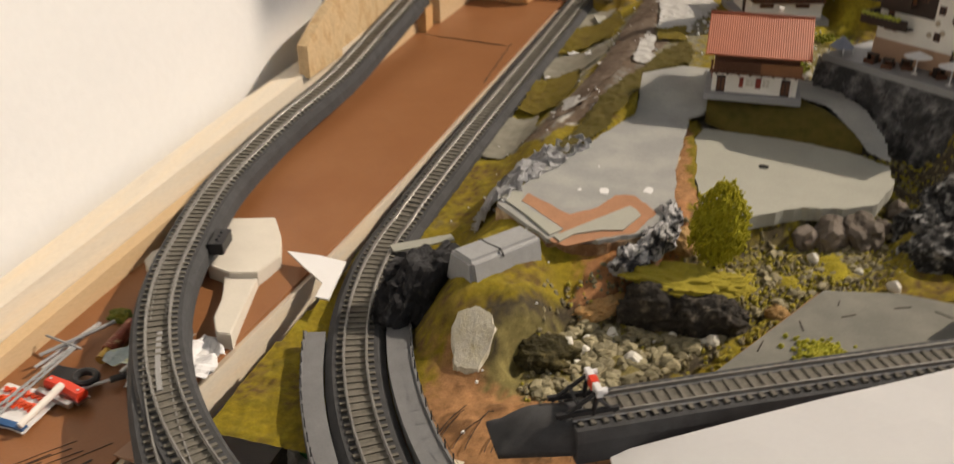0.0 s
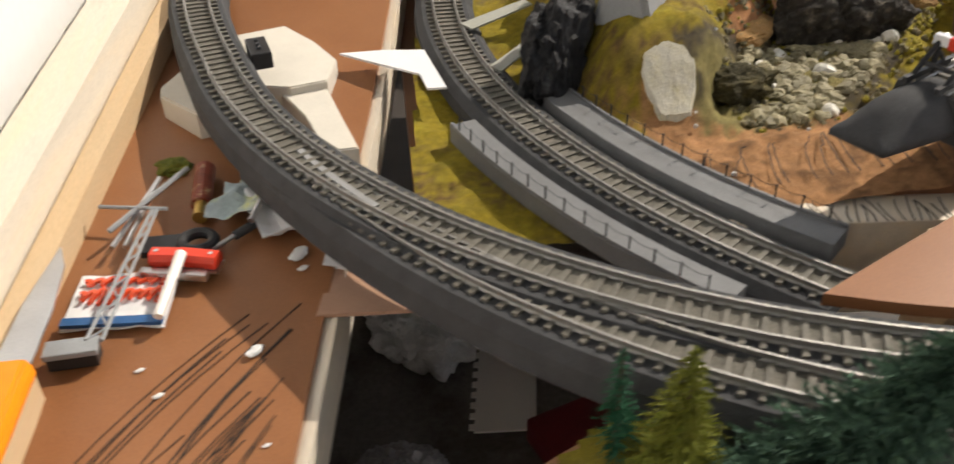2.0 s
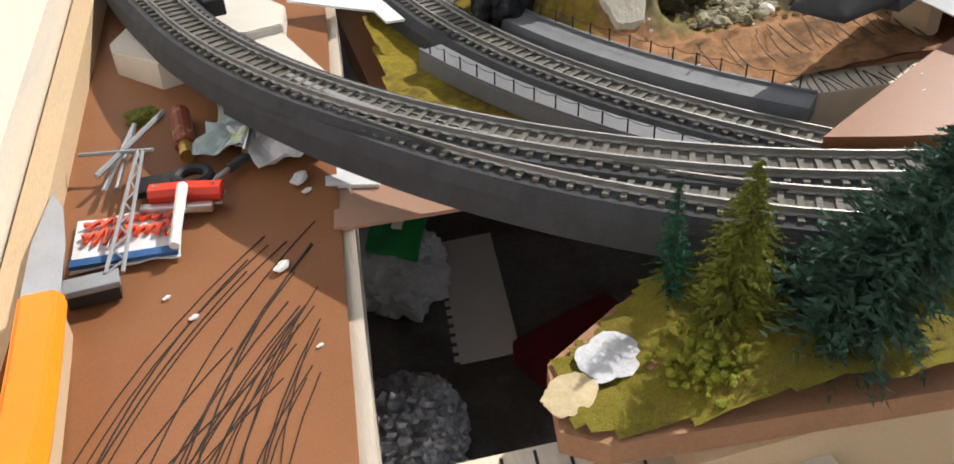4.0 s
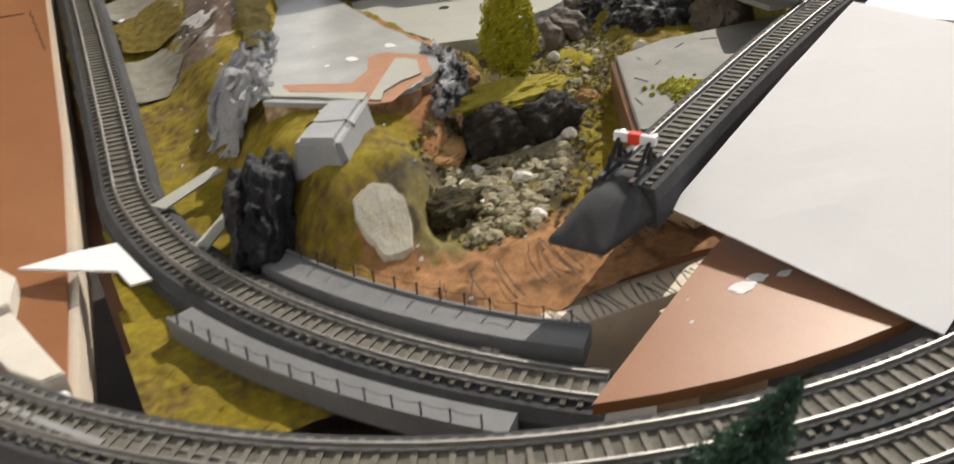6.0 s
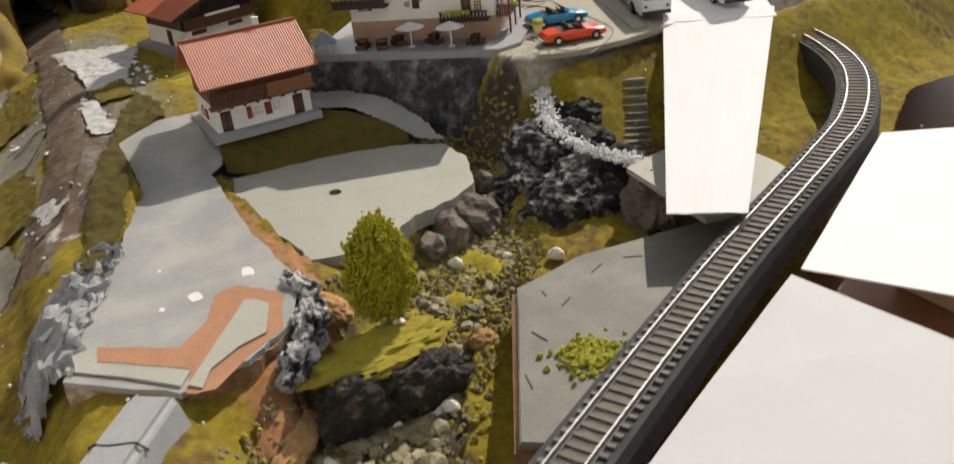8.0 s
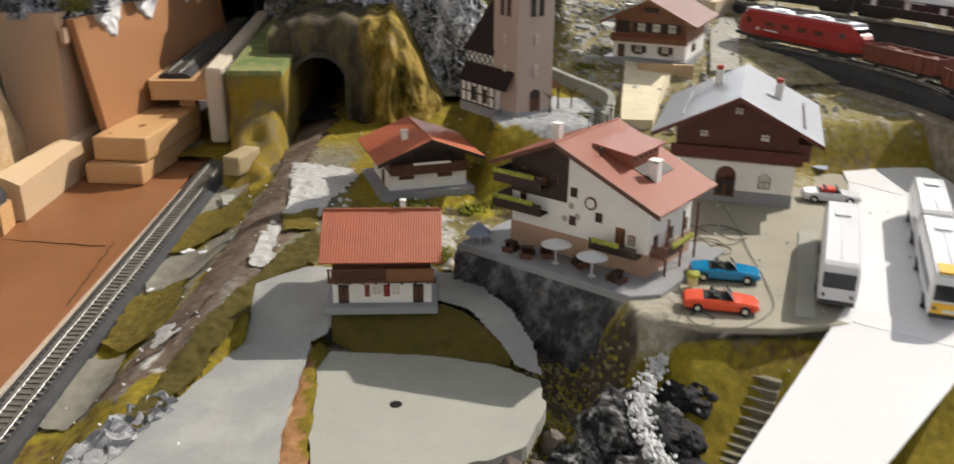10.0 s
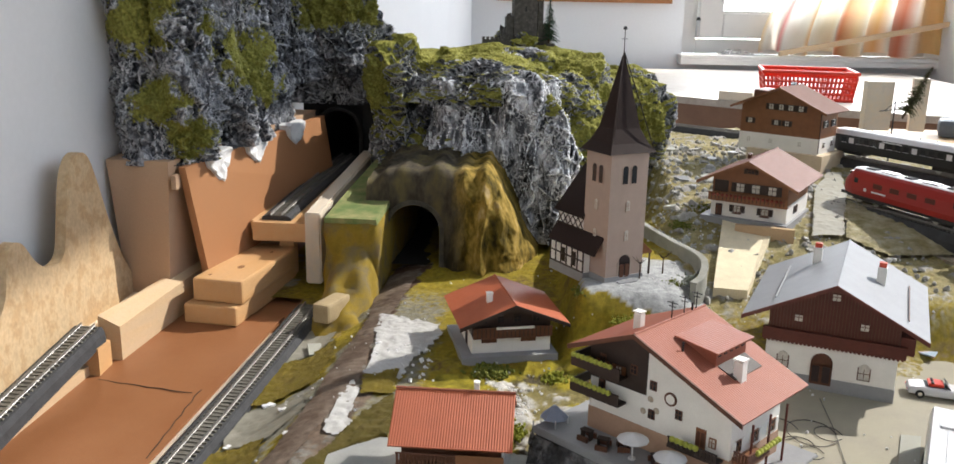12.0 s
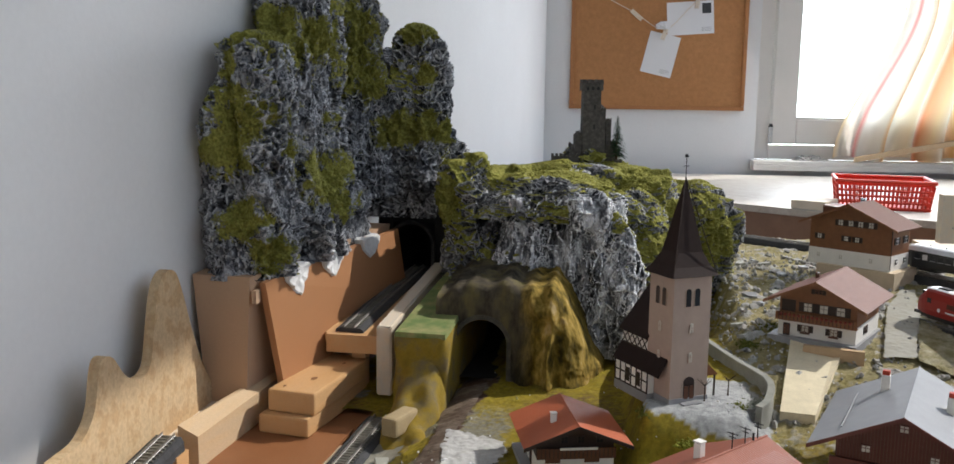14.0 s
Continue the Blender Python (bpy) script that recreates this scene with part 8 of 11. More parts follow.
def roadster(m, paint, label):
    t = thing("roadster", m, label, "car", "parked open cars")
    S = [(-0.0268, 0.0080, 0.0040, 0.0062, 0.0072, 0.0065), (-0.0255, 0.0098, 0.0030, 0.0072, 0.0092, 0.0080), (-0.016, 0.0106, 0.0026, 0.0078, 0.0104, 0.0090), (-0.006, 0.0108, 0.0024, 0.0078, 0.0102, 0.0092),
         (0.006, 0.0108, 0.0024, 0.0078, 0.0100, 0.0092), (0.016, 0.0106, 0.0026, 0.0074, 0.0094, 0.0086), (0.0245, 0.0098, 0.0030, 0.0066, 0.0082, 0.0076), (0.0268, 0.0082, 0.0040, 0.0058, 0.0068, 0.0060)]
    body = part("body", loft(S), paint, t, smooth=False)
    for x in (-0.0268, 0.0262):
        part("bumper", box(x - 0.0006, x + 0.0012, -0.0088, 0.0088, 0.0036, 0.0050, bevel=0.0004), chrome, body)
    part("cockpit", prism([(-0.0125, -0.0074), (0.0060, -0.0076), (0.0060, 0.0076), (-0.0125, 0.0074)], 0.009, 0.0107), black_plastic, body, "black open interior")
    for y in (-0.0037, 0.0037):
        part("seat", box(-0.0055, -0.0015, y - 0.0028, y + 0.0028, 0.0104, 0.0122, bevel=0.0007), black_plastic, body)
        part("seat_back", box(-0.0075, -0.0053, y - 0.0028, y + 0.0028, 0.0104, 0.0148, bevel=0.0008), black_plastic, body)
    ws = bmesh.new()
    for y in (-0.0078, 0.0078):
        rod((0.0085, y, 0.0098), (0.0040, y * 0.9, 0.0152), 0.00045, ws, 6)
    rod((0.0040, -0.0070, 0.0152), (0.0040, 0.0070, 0.0152), 0.00045, ws, 6)
    ws_ob = part("windscreen_frame", ws, black_plastic, t)
    bm = bmesh.new()
    bm.faces.new([bm.verts.new(v) for v in ((0.0084, -0.0076, 0.0100), (0.0084, 0.0076, 0.0100), (0.0041, 0.0069, 0.0150), (0.0041, -0.0069, 0.0150))])
    part("windscreen", bm, clear_glass, ws_ob)
    for y in (-0.0066, 0.0066):
        part("headlight", cyl(0.0013, 0.0013, 0.0250, 0.0264, 12, m=Matrix.Translation((0, y, 0.0066)) @ Matrix.Rotation(radians(90), 4, "Y")), white_gloss, body)
        part("tail_light", box(-0.0272, -0.0260, y - 0.0015, y + 0.0015, 0.0056, 0.0068), red_plastic, body)
    part("steering_wheel", cyl(0.0018, 0.0018, 0, 0.0005, 12, m=Matrix.Translation((0.0022, 0.0037, 0.0125)) @ Matrix.Rotation(radians(60), 4, "Y")), black_plastic, body)
    for x in (-0.0165, 0.0165):
        for y in (-0.0099, 0.0099):
            wheel(x, y, 0.0038, 0.0028, t)
    return t


roadster(pose(0.389, 0.309, 0.1335, 0, 0, -13), car_blue, "bright blue open roadster with a black interior, parked")
roadster(pose(0.370, 0.255, 0.1335, 0, 0, -12), car_red, "orange-red open roadster with a black interior, parked")
t = roadster(pose(0.548, 0.492, 0.1335, 0, 0, -14), white_gloss, "white open sports car with a red interior, parked")
part("red_seat", box(-0.010, 0.003, -0.0068, 0.0068, 0.0106, 0.0135, bevel=0.0008), red_plastic, t, "red seat")


def bus(m, L, label, nose, group="parked buses"):
    t = thing("bus", m, label, "bus", group)
    w, h = 0.0140, 0.0375
    S = [(0.0, w * 0.86, 0.006, 0.024, 0.031, w * 0.74), (0.002, w * 0.97, 0.005, 0.026, 0.035, w * 0.80), (0.006, w, 0.0045, 0.028, 0.0370, w * 0.82), (L * 0.5, w, 0.0045, 0.028, h, w * 0.82), (L - 0.005, w, 0.0045, 0.028, 0.0370, w * 0.82), (L - 0.0012, w * 0.96, 0.005, 0.026, 0.035, w * 0.80), (L, w * 0.86, 0.006, 0.024, 0.031, w * 0.74)]
    body = part("body", loft(S), white_gloss, t)
    if nose is not None:
        part("nose_panel", box(-0.0006, 0.0010, -w * 0.84, w * 0.84, 0.006, 0.0165, bevel=0.0005), nose, body, "yellow nose panel")
        part("roof_panel", box(0.004, 0.022, -w * 0.70, w * 0.70, 0.0366, 0.0382, bevel=0.0005), nose, body, "yellow roof front")
    for x, s in ((-0.0004, 1), (L - 0.0008, -1)):
        part("windscreen", box(x, x + 0.0014, -w * 0.80, w * 0.80, 0.0180, 0.0300, bevel=0.0005), glassy, body, "dark windscreen")
        part("bumper", box(x - 0.001, x + 0.0022, -w * 0.88, w * 0.88, 0.0055, 0.0085, bevel=0.0006), bed_grey, body)
        part("number_board", box(x - 0.0006, x + 0.001, -0.004, 0.004, 0.0098, 0.0120), paper, body)
        for y in (-0.0095, 0.0095):
            part("lamp", cyl(0.0014, 0.0014, x - 0.0006, x + 0.0018, 12, m=Matrix.Translation((0, y, 0.0125)) @ Matrix.Rotation(radians(90), 4, "Y")), clear_glass if s > 0 else red_plastic, body)
    n = int((L - 0.016) / 0.0155)
    for i in range(n):
        for y in (-w - 0.0002, w - 0.0008):
            part("side_window", box(0.009 + i * 0.0155, 0.0232 + i * 0.0155, y, y + 0.0010, 0.0185, 0.0275, bevel=0.0003), glassy, body)
    part("roof_hatch", box(L * 0.70, L * 0.70 + 0.014, -0.006, 0.006, 0.0374, 0.0390, bevel=0.0006), white_gloss, body)
    part("roof_rib", box(0.012, L - 0.014, -0.0004, 0.0004, 0.0374, 0.0380), roof_white, body)
    for x in (L * 0.2, L * 0.74):
        for y in (-w * 0.9, w * 0.9):
            wheel(x, y, 0.0058, 0.004, t)
    return t


HEAD = 66.7
bus(pose(0.452, 0.248, 0.1335, 0, 0, HEAD), 0.150, "white coach with tinted windows parked on the square", None)
bus(pose(0.520, 0.222, 0.1345, 0, 0, HEAD), 0.135, "white bus with a yellow nose parked on white sheet", yellow_paint)
bus(pose(0.576, 0.352, 0.1345, 0, 0, HEAD), 0.105, "white bus parked behind the yellow-nosed one", None)


# ---------------------------------------------------------------- trains
def bogie(x, parent, axles=(-0.016, 0.016), z=0.0):
    b = part("bogie", box(x - 0.026, x + 0.026, -0.0105, 0.0105, z + 0.004, z + 0.011, bevel=0.0008), black_plastic, parent)
    for a in axles:
        for y in (-0.0078, 0.0078):
            part("train_wheel", cyl(0.0056, 0.0056, -0.001, 0.001, 16, m=Matrix.Translation((x + a, y, z + 0.0056)) @ Matrix.Rotation(radians(90), 4, "X")), steel, b)


def loco(m, L):
    t = thing("locomotive", m, "red diesel locomotive with a silver roof on the back track", "locomotive")
    w, h = 0.0165, 0.046
    S = [(0.0, w * 0.62, 0.013, 0.024, 0.030, w * 0.45), (0.004, w * 0.80, 0.012, 0.026, 0.034, w * 0.55), (0.012, w * 0.94, 0.0115, 0.030, 0.0405, w * 0.64), (0.020, w, 0.011, 0.034, h, w * 0.72),
         (L - 0.020, w, 0.011, 0.034, h, w * 0.72), (L - 0.012, w * 0.94, 0.0115, 0.030, 0.0405, w * 0.64), (L - 0.004, w * 0.80, 0.012, 0.026, 0.034, w * 0.55), (L, w * 0.62, 0.013, 0.024, 0.030, w * 0.45)]
    body = part("body", loft(S), loco_red, t)
    part("skirt", box(0.012, L - 0.012, -w * 0.9, w * 0.9, 0.0075, 0.0115), black_plastic, t, "black underframe")
    part("roof", loft([(0.016, w * 0.76, 0.042, 0.0440, 0.0474, w * 0.55), (L - 0.016, w * 0.76, 0.042, 0.0440, 0.0474, w * 0.55)]), roof_white, t, "silver roof")
    for k, (x, l) in enumerate(((0.030, 0.018), (0.060, 0.026), (0.100, 0.014), (0.130, 0.026), (0.170, 0.02))):
        if x + l < L - 0.02:
            part("roof_grille", box(x, x + l, -0.0055, 0.0055, 0.0470, 0.0492, bevel=0.0006), steel if k % 2 else bed_grey, t)
    for x in (0.0105, L - 0.0105):
        for y in (-0.0058, 0.0058):
            part("cab_window", box(x - 0.003, x + 0.003, y - 0.0046, y + 0.0046, 0.0345, 0.0415), glassy, body)
        for y in (-0.010, 0.010):
            part("head_lamp", cyl(0.0015, 0.0015, -0.001, 0.001, 12, m=Matrix.Translation((0.0022 if x < L / 2 else L - 0.0022, y, 0.020)) @ Matrix.Rotation(radians(90), 4, "Y")), white_gloss, body)
        part("buffer_beam", box(x - 0.012, x + 0.012, -0.014, 0.014, 0.0085, 0.0125), black_plastic, body)
    for s in (-1, 1):
        y = s * w
        for x in (0.024, L - 0.031):
            part("side_window", box(x, x + 0.007, y - 0.0004, y + 0.0004, 0.028, 0.0345), glassy, body)
        for x in np.linspace(0.060, L - 0.075, 4):
            part("louvre", box(float(x), float(x) + 0.016, y - 0.0004, y + 0.0004, 0.026, 0.0325), red_wood, body)
        part("badge", cyl(0.0026, 0.0026, -0.0003, 0.0003, 14, m=Matrix.Translation((0.046, y, 0.021)) @ Matrix.Rotation(radians(90), 4, "X")), roof_white, body, "pale round badge")
        part("lettering_bar", box(0.058, 0.084, y - 0.0003, y + 0.0003, 0.0195, 0.0215), roof_white, body, "bar of unreadable pale lettering")
    bogie(0.045, t)
    bogie(L - 0.045, t)


def goods_wagon(m, L, paint, label, load):
    t = thing("goods_wagon", m, label, "wagon", "goods wagons")
    w, h = 0.0155, 0.030
    part("underframe", box(0, L, -0.012, 0.012, 0.0075, 0.0112), black_plastic, t)
    part("wagon_floor", box(0.001, L - 0.001, -w, w, 0.011, 0.013), paint, t)
    for y in (-w, w - 0.0014):
        s = part("side_wall", box(0.001, L - 0.001, y, y + 0.0014, 0.0128, h), paint, t)
        for i in range(9):
            x = 0.004 + (L - 0.0095) * i / 8
            part("rib", box(x, x + 0.0013, y - 0.0009 if y < 0 else y + 0.0013, y + 0.0001 if y < 0 else y + 0.0023, 0.012, h - 0.001), paint, s)
    for x in (0.001, L - 0.0024):
        part("end_wall", box(x, x + 0.0014, -w + 0.0014, w - 0.0014, 0.0128, h), paint, t)
    bm = bmesh.new()
    bmesh.ops.create_grid(bm, x_segments=24, y_segments=8, size=1, matrix=Matrix.Translation((L / 2, 0, h - 0.004)) @ Matrix.Diagonal((L / 2 - 0.003, w - 0.002, 1, 1)))
    for v in bm.verts:
        v.co.z += 0.004 * noise.noise(v.co * 90) + 0.002 * noise.noise(v.co * 400)
    part("load", bm, load, t, "heaped loose load")
    for x in (L * 0.2, L * 0.8):
        for y in (-0.0078, 0.0078):
            part("train_wheel", cyl(0.0056, 0.0056, -0.001, 0.001, 14, m=Matrix.Translation((x, y, 0.0056)) @ Matrix.Rotation(radians(90), 4, "X")), steel, t)
        for y in (-0.0135, 0.0115):
            part("axle_box", box(x - 0.004, x + 0.004, y, y + 0.002, 0.004, 0.010), black_plastic, t)
    for x in (-0.004, L):
        for y in (-0.0085, 0.0085):
            part("buffer", cyl(0.0018, 0.0018, x, x + 0.004, 10, m=Matrix.Translation((0, y, 0.0095)) @ Matrix.Rotation(radians(90), 4, "Y")), black_plastic, t)


def coach(m, L, label):
    t = thing("railway_coach", m, label, "railway coach", "railway coaches")
    w = 0.0165
    body = part("body", box(0, L, -w, w, 0.010, 0.0355, bevel=0.0012), coach_dark, t)
    part("roof", loft([(-0.001, w * 0.96, 0.0350, 0.0360, 0.0410, w * 0.45), (0.004, w * 1.02, 0.0350, 0.0362, 0.0440, w * 0.5), (L - 0.004, w * 1.02, 0.0350, 0.0362, 0.0440, w * 0.5), (L + 0.001, w * 0.96, 0.0350, 0.0360, 0.0410, w * 0.45)]), roof_white, t, "pale grey roof")
    n = int((L - 0.03) / 0.0145)
    for i in range(n):
        x = 0.018 + i * 0.0145
        for y in (-w - 0.0003, w - 0.0003):
            wd = part("coach_window", box(x, x + 0.009, y, y + 0.0006, 0.0235, 0.0315), paper if i % 4 == 1 else glassy, body)
            part("window_frame", box(x - 0.0006, x + 0.0096, y - 0.0001 if y < 0 else y + 0.0002, y + 0.0004 if y < 0 else y + 0.0007, 0.0229, 0.0234), roof_white, wd)
        if i % 2:
            part("roof_vent", cyl(0.0016, 0.0012, 0.0430, 0.0462, 10, x=x, y=0.0), roof_white, t)
    for y in (-w - 0.0002, w - 0.0004):
        part("lettering_bar", box(L * 0.40, L * 0.55, y, y + 0.0006, 0.0325, 0.0342), roof_white, body, "bar of unreadable pale lettering")
        for x in (0.006, L - 0.013):
            part("coach_door", box(x, x + 0.007, y - 0.0002, y + 0.0008, 0.011, 0.033), black_plastic, body)
    bogie(0.03, t)
    bogie(L - 0.03, t)


def along_line(a, b, z):
    d = Vector((b[0] - a[0], b[1] - a[1], 0))
    return pose(a[0], a[1], z, 0, 0, math.degrees(math.atan2(d.y, d.x))), d.length


RAIL1 = 0.2115
loco_line = [(0.565, 1.115, RAIL1), (0.611, 1.004, RAIL1), (0.705, 0.795, RAIL1), (0.742, 0.66, RAIL1 - 0.004), (0.745, 0.52, RAIL1 - 0.012), (0.70, 0.38, RAIL1 - 0.02)]
track(bezier(loco_line, 8), "back track carrying the red locomotive and brown wagons", bed_h=0.03, bed_foot=0.020)
m, L = along_line((0.6125, 1.0), (0.705, 0.795), RAIL1)
loco(m, L)
m, L = along_line((0.7075, 0.785), (0.742, 0.665), RAIL1 - 0.002)
goods_wagon(m, L - 0.006, wagon_brown, "brown open goods wagon with a heaped load", wagon_brown)
m, L = along_line((0.743, 0.655), (0.748, 0.535), RAIL1 - 0.008)
goods_wagon(m, L - 0.006, wagon_brown, "brown open goods wagon behind another wagon", wagon_brown)
m, L = along_line((0.745, 0.525), (0.708, 0.405), RAIL1 - 0.014)
goods_wagon(m, L - 0.006, M("dark_green_wagon", (0.03, 0.09, 0.03), 0.55, spread=0.12, scale=90, fine=900, bump=0.1), "dark green goods wagon with a brown load", wagon_brown)
RAIL2 = 0.238
coach_line = [(0.600, 1.35, RAIL2), (0.667, 1.225, RAIL2), (0.790, 1.04, RAIL2), (0.880, 0.83, RAIL2), (0.905, 0.60, RAIL2)]
track(bezier(coach_line, 8), "rear track carrying the dark coaches", bed_h=0.058, bed_foot=0.020)
m, L = along_line((0.662, 1.235), (0.790, 1.035), RAIL2)
coach(m, L, "black railway coach with a pale roof on the rear track")
m, L = along_line((0.794, 1.025), (0.884, 0.82), RAIL2)
coach(m, L, "black railway coach with a pale roof, coupled behind another")
m, L = along_line((0.886, 0.81), (0.908, 0.61), RAIL2)
coach(m, L, "black railway coach with a pale roof at the rear")
track(bezier([(0.36, 1.72, 0.224), (0.433, 1.675, 0.224), (0.567, 1.575, 0.224), (0.70, 1.52, 0.224), (0.95, 1.42, 0.224)], 8), "dark rear track passing behind the hillside", bed_h=0.02)
# trackside mast
t = thing("catenary_mast", pose(0.727, 1.19, 0.226), "dark lattice mast with a cross arm beside the coaches", "mast")
part("mast_pole", rod((0, 0, 0), (0, 0, 0.105), 0.0016, n=8, r2=0.001), black_plastic, t)
part("cross_arm", rod((-0.022, 0.004, 0.088), (0.004, 0, 0.092), 0.0009, n=6), black_plastic, t)
part("stay", rod((-0.014, 0.003, 0.0895), (0, 0, 0.103), 0.0006, n=6), black_plastic, t)
part("mast_base", box(-0.004, 0.004, -0.004, 0.004, 0, 0.004), bed_grey, t)
# earthen shelf under both back tracks
bank_m = M("pale_stony_bank", (0.24, 0.20, 0.14), 0.9, spread=0.25, scale=70, fine=700, bump=0.6, other=(0.36, 0.32, 0.25), mix=0.55, edge=0.12)
bm = prism([(0.545, 1.12), (0.66, 0.80), (0.70, 0.66), (0.70, 0.50), (0.66, 0.36), (0.98, 0.36), (0.98, 1.5), (0.56, 1.5)], 0.02, 0.183)
bmesh.ops.subdivide_edges(bm, edges=bm.edges[:], cuts=5)
solid("rail_terrace", bm, bank_m, "stony terrace under the two back tracks", "ground", kind="structure")

# ---------------------------------------------------------------- plants
def clumps(name, spots, mat, seed=1):
    """Many small uneven tufts joined into one crown; spots are (x, y, z, radius)."""
    rnd = random.Random(seed)
    g = (1 + 5 ** 0.5) / 2
    ico = [Vector(v).normalized() for v in ((-1, g, 0), (1, g, 0), (-1, -g, 0), (1, -g, 0), (0, -1, g), (0, 1, g), (0, -1, -g), (0, 1, -g), (g, 0, -1), (g, 0, 1), (-g, 0, -1), (-g, 0, 1))]
    tri = ((0, 11, 5), (0, 5, 1), (0, 1, 7), (0, 7, 10), (0, 10, 11), (1, 5, 9), (5, 11, 4), (11, 10, 2), (10, 7, 6), (7, 1, 8), (3, 9, 4), (3, 4, 2), (3, 2, 6), (3, 6, 8), (3, 8, 9), (4, 9, 5), (2, 4, 11), (6, 2, 10), (8, 6, 7), (9, 8, 1))
    V, F = [], []
    for x, y, z, r in spots:
        k = len(V)
        V += [(x + v.x * r * rnd.uniform(0.55, 1.35), y + v.y * r * rnd.uniform(0.55, 1.35), z + v.z * r * rnd.uniform(0.55, 1.35)) for v in ico]
        F += [(a + k, b + k, c + k) for a, b, c in tri]
    me = bpy.data.meshes.new(name)
    me.from_pydata(V, [], F)
    me.materials.append(mat)
    return me


def conifer(m, h, r, mat, label, seed, n=260, droop=0.35, base=0.12, needles=12):
    """A fir: tapered trunk and rings of drooping branches, each set with needle blades."""
    rnd = random.Random(seed)
    t = thing("fir_tree", m, label, "fir tree", "fir trees")
    part("trunk", rod((0, 0, 0), (0, 0, h * 0.96), r * 0.07 + 0.0006, n=8, r2=0.0003), bark, t)
    V, F = [], []
    for i in range(n):
        u = (i + rnd.random()) / n
        z = h * (base + (1 - base) * u)
        l = r * (1 - u) ** 0.85 * rnd.uniform(0.7, 1.12) + 0.03 * r
        a = rnd.uniform(0, 6.2832)
        d = Vector((math.cos(a), math.sin(a), 0))
        s = Vector((-d.y, d.x, 0))
        tip = d * l + Vector((0, 0, z - droop * l))
        root = Vector((0, 0, z + 0.1 * l))
        for k in range(needles):
            f = (k + 0.6) / needles
            p = root.lerp(tip, f) + Vector((0, 0, 0.05 * l * math.sin(3.1 * f)))
            w = 0.28 * l * (1.15 - f) + 0.05 * r
            q = p + d * w * 0.8 + s * w * rnd.uniform(-1, 1) + Vector((0, 0, rnd.uniform(-0.5, 0.35) * w))
            b = (d * rnd.uniform(-1, 1) + s * rnd.uniform(-1, 1) + Vector((0, 0, 0.6))).normalized() * w * 0.22
            j = len(V)
            V += [tuple(p - b), tuple(p + b), tuple(q)]
            F.append((j, j + 1, j + 2))
    me = bpy.data.meshes.new("crown")
    me.from_pydata(V, [], F)
    me.materials.append(mat)
    part("crown", me, mat, t)
    return t


random.seed(31)
spots = []
for i in range(4200):
    u, a = random.uniform(-1, 1), random.uniform(0, 6.2832)
    k = (1 - u * u) ** 0.5
    wob = 1 + 0.16 * noise.noise(Vector((2.2 * k * math.cos(a), 2.2 * k * math.sin(a), 2.2 * u))) + 0.34 * (abs(noise.noise(Vector((4.2 * k * math.cos(a), 4.2 * k * math.sin(a), 6.2 * u)))) - 0.2)
    q = random.uniform(0.84, 1.05)
    spots.append((0.0165 * k * math.cos(a) * wob * q * (1.12 - 0.2 * u), 0.0165 * k * math.sin(a) * wob * q * (1.12 - 0.2 * u), 0.040 + 0.030 * u * wob * q, random.uniform(0.0006, 0.0012)))
t = thing("bushy_tree", pose(0.103, 0.052, 0.062), "dense yellow-green oval tree on a short trunk", "tree")
part("trunk", rod((0, 0, -0.002), (0, 0, 0.03), 0.0016, n=8, r2=0.001), bark, t)
spots += [(0.0, 0.0, 0.022 + 0.006 * k, 0.0125 - 0.0012 * abs(k - 2)) for k in range(6)]
flock = M("lime_flock", (0.42, 0.37, 0.012), 0.85, spread=0.3, scale=200, fine=1200, bump=0.6, other=(0.26, 0.25, 0.012), mix=0.5, edge=0.2)
part("crown", clumps("crown", spots, flock, 2), flock, t)


def shrub(x, y, z, r, n, mat, label, seed, flat=0.7):
    rnd = random.Random(seed)
    sp = [(rnd.gauss(0, r * 0.5), rnd.gauss(0, r * 0.5), abs(rnd.gauss(0, r * 0.45 * flat)), rnd.uniform(0.06, 0.14) * r) for _ in range(3 * n)]
    solid("shrub", clumps("shrub", sp, mat, seed), mat, label, "shrub", "shrubs", m=pose(x, y, z))


shrub(0.375, 0.145, at_ground(0.375, 0.145), 0.016, 80, M("rust_brown_turf", (0.22, 0.10, 0.02), 0.9, spread=0.3, scale=150, fine=1200, bump=0.6, other=(0.16, 0.12, 0.02), mix=0.5, edge=0.15), "rust-brown low turf beside the steps", 3, 0.4)
shrub(0.415, 0.180, at_ground(0.415, 0.180), 0.016, 80, MATS["rust_brown_turf"], "rust-brown low turf under the paper edge", 4, 0.4)
shrub(0.062, 0.034, 0.064, 0.008, 110, leaf_yellow, "mossy yellow tuft beside the plaster lip", 6, 0.5)
shrub(0.346, 0.668, 0.176, 0.009, 60, M("grey_lichen", (0.24, 0.26, 0.22), 0.9, spread=0.25, scale=200, fine=1200, bump=0.6), "grey lichen bush behind the hotel", 7, 1.0)
shrub(0.325, 0.662, 0.172, 0.010, 60, leaf_mid, "yellow-green bush behind the hotel", 8, 0.8)
shrub(0.235, 0.64, 0.168, 0.016, 90, leaf_mid, "mossy tuft at the foot of the church", 9, 0.4)
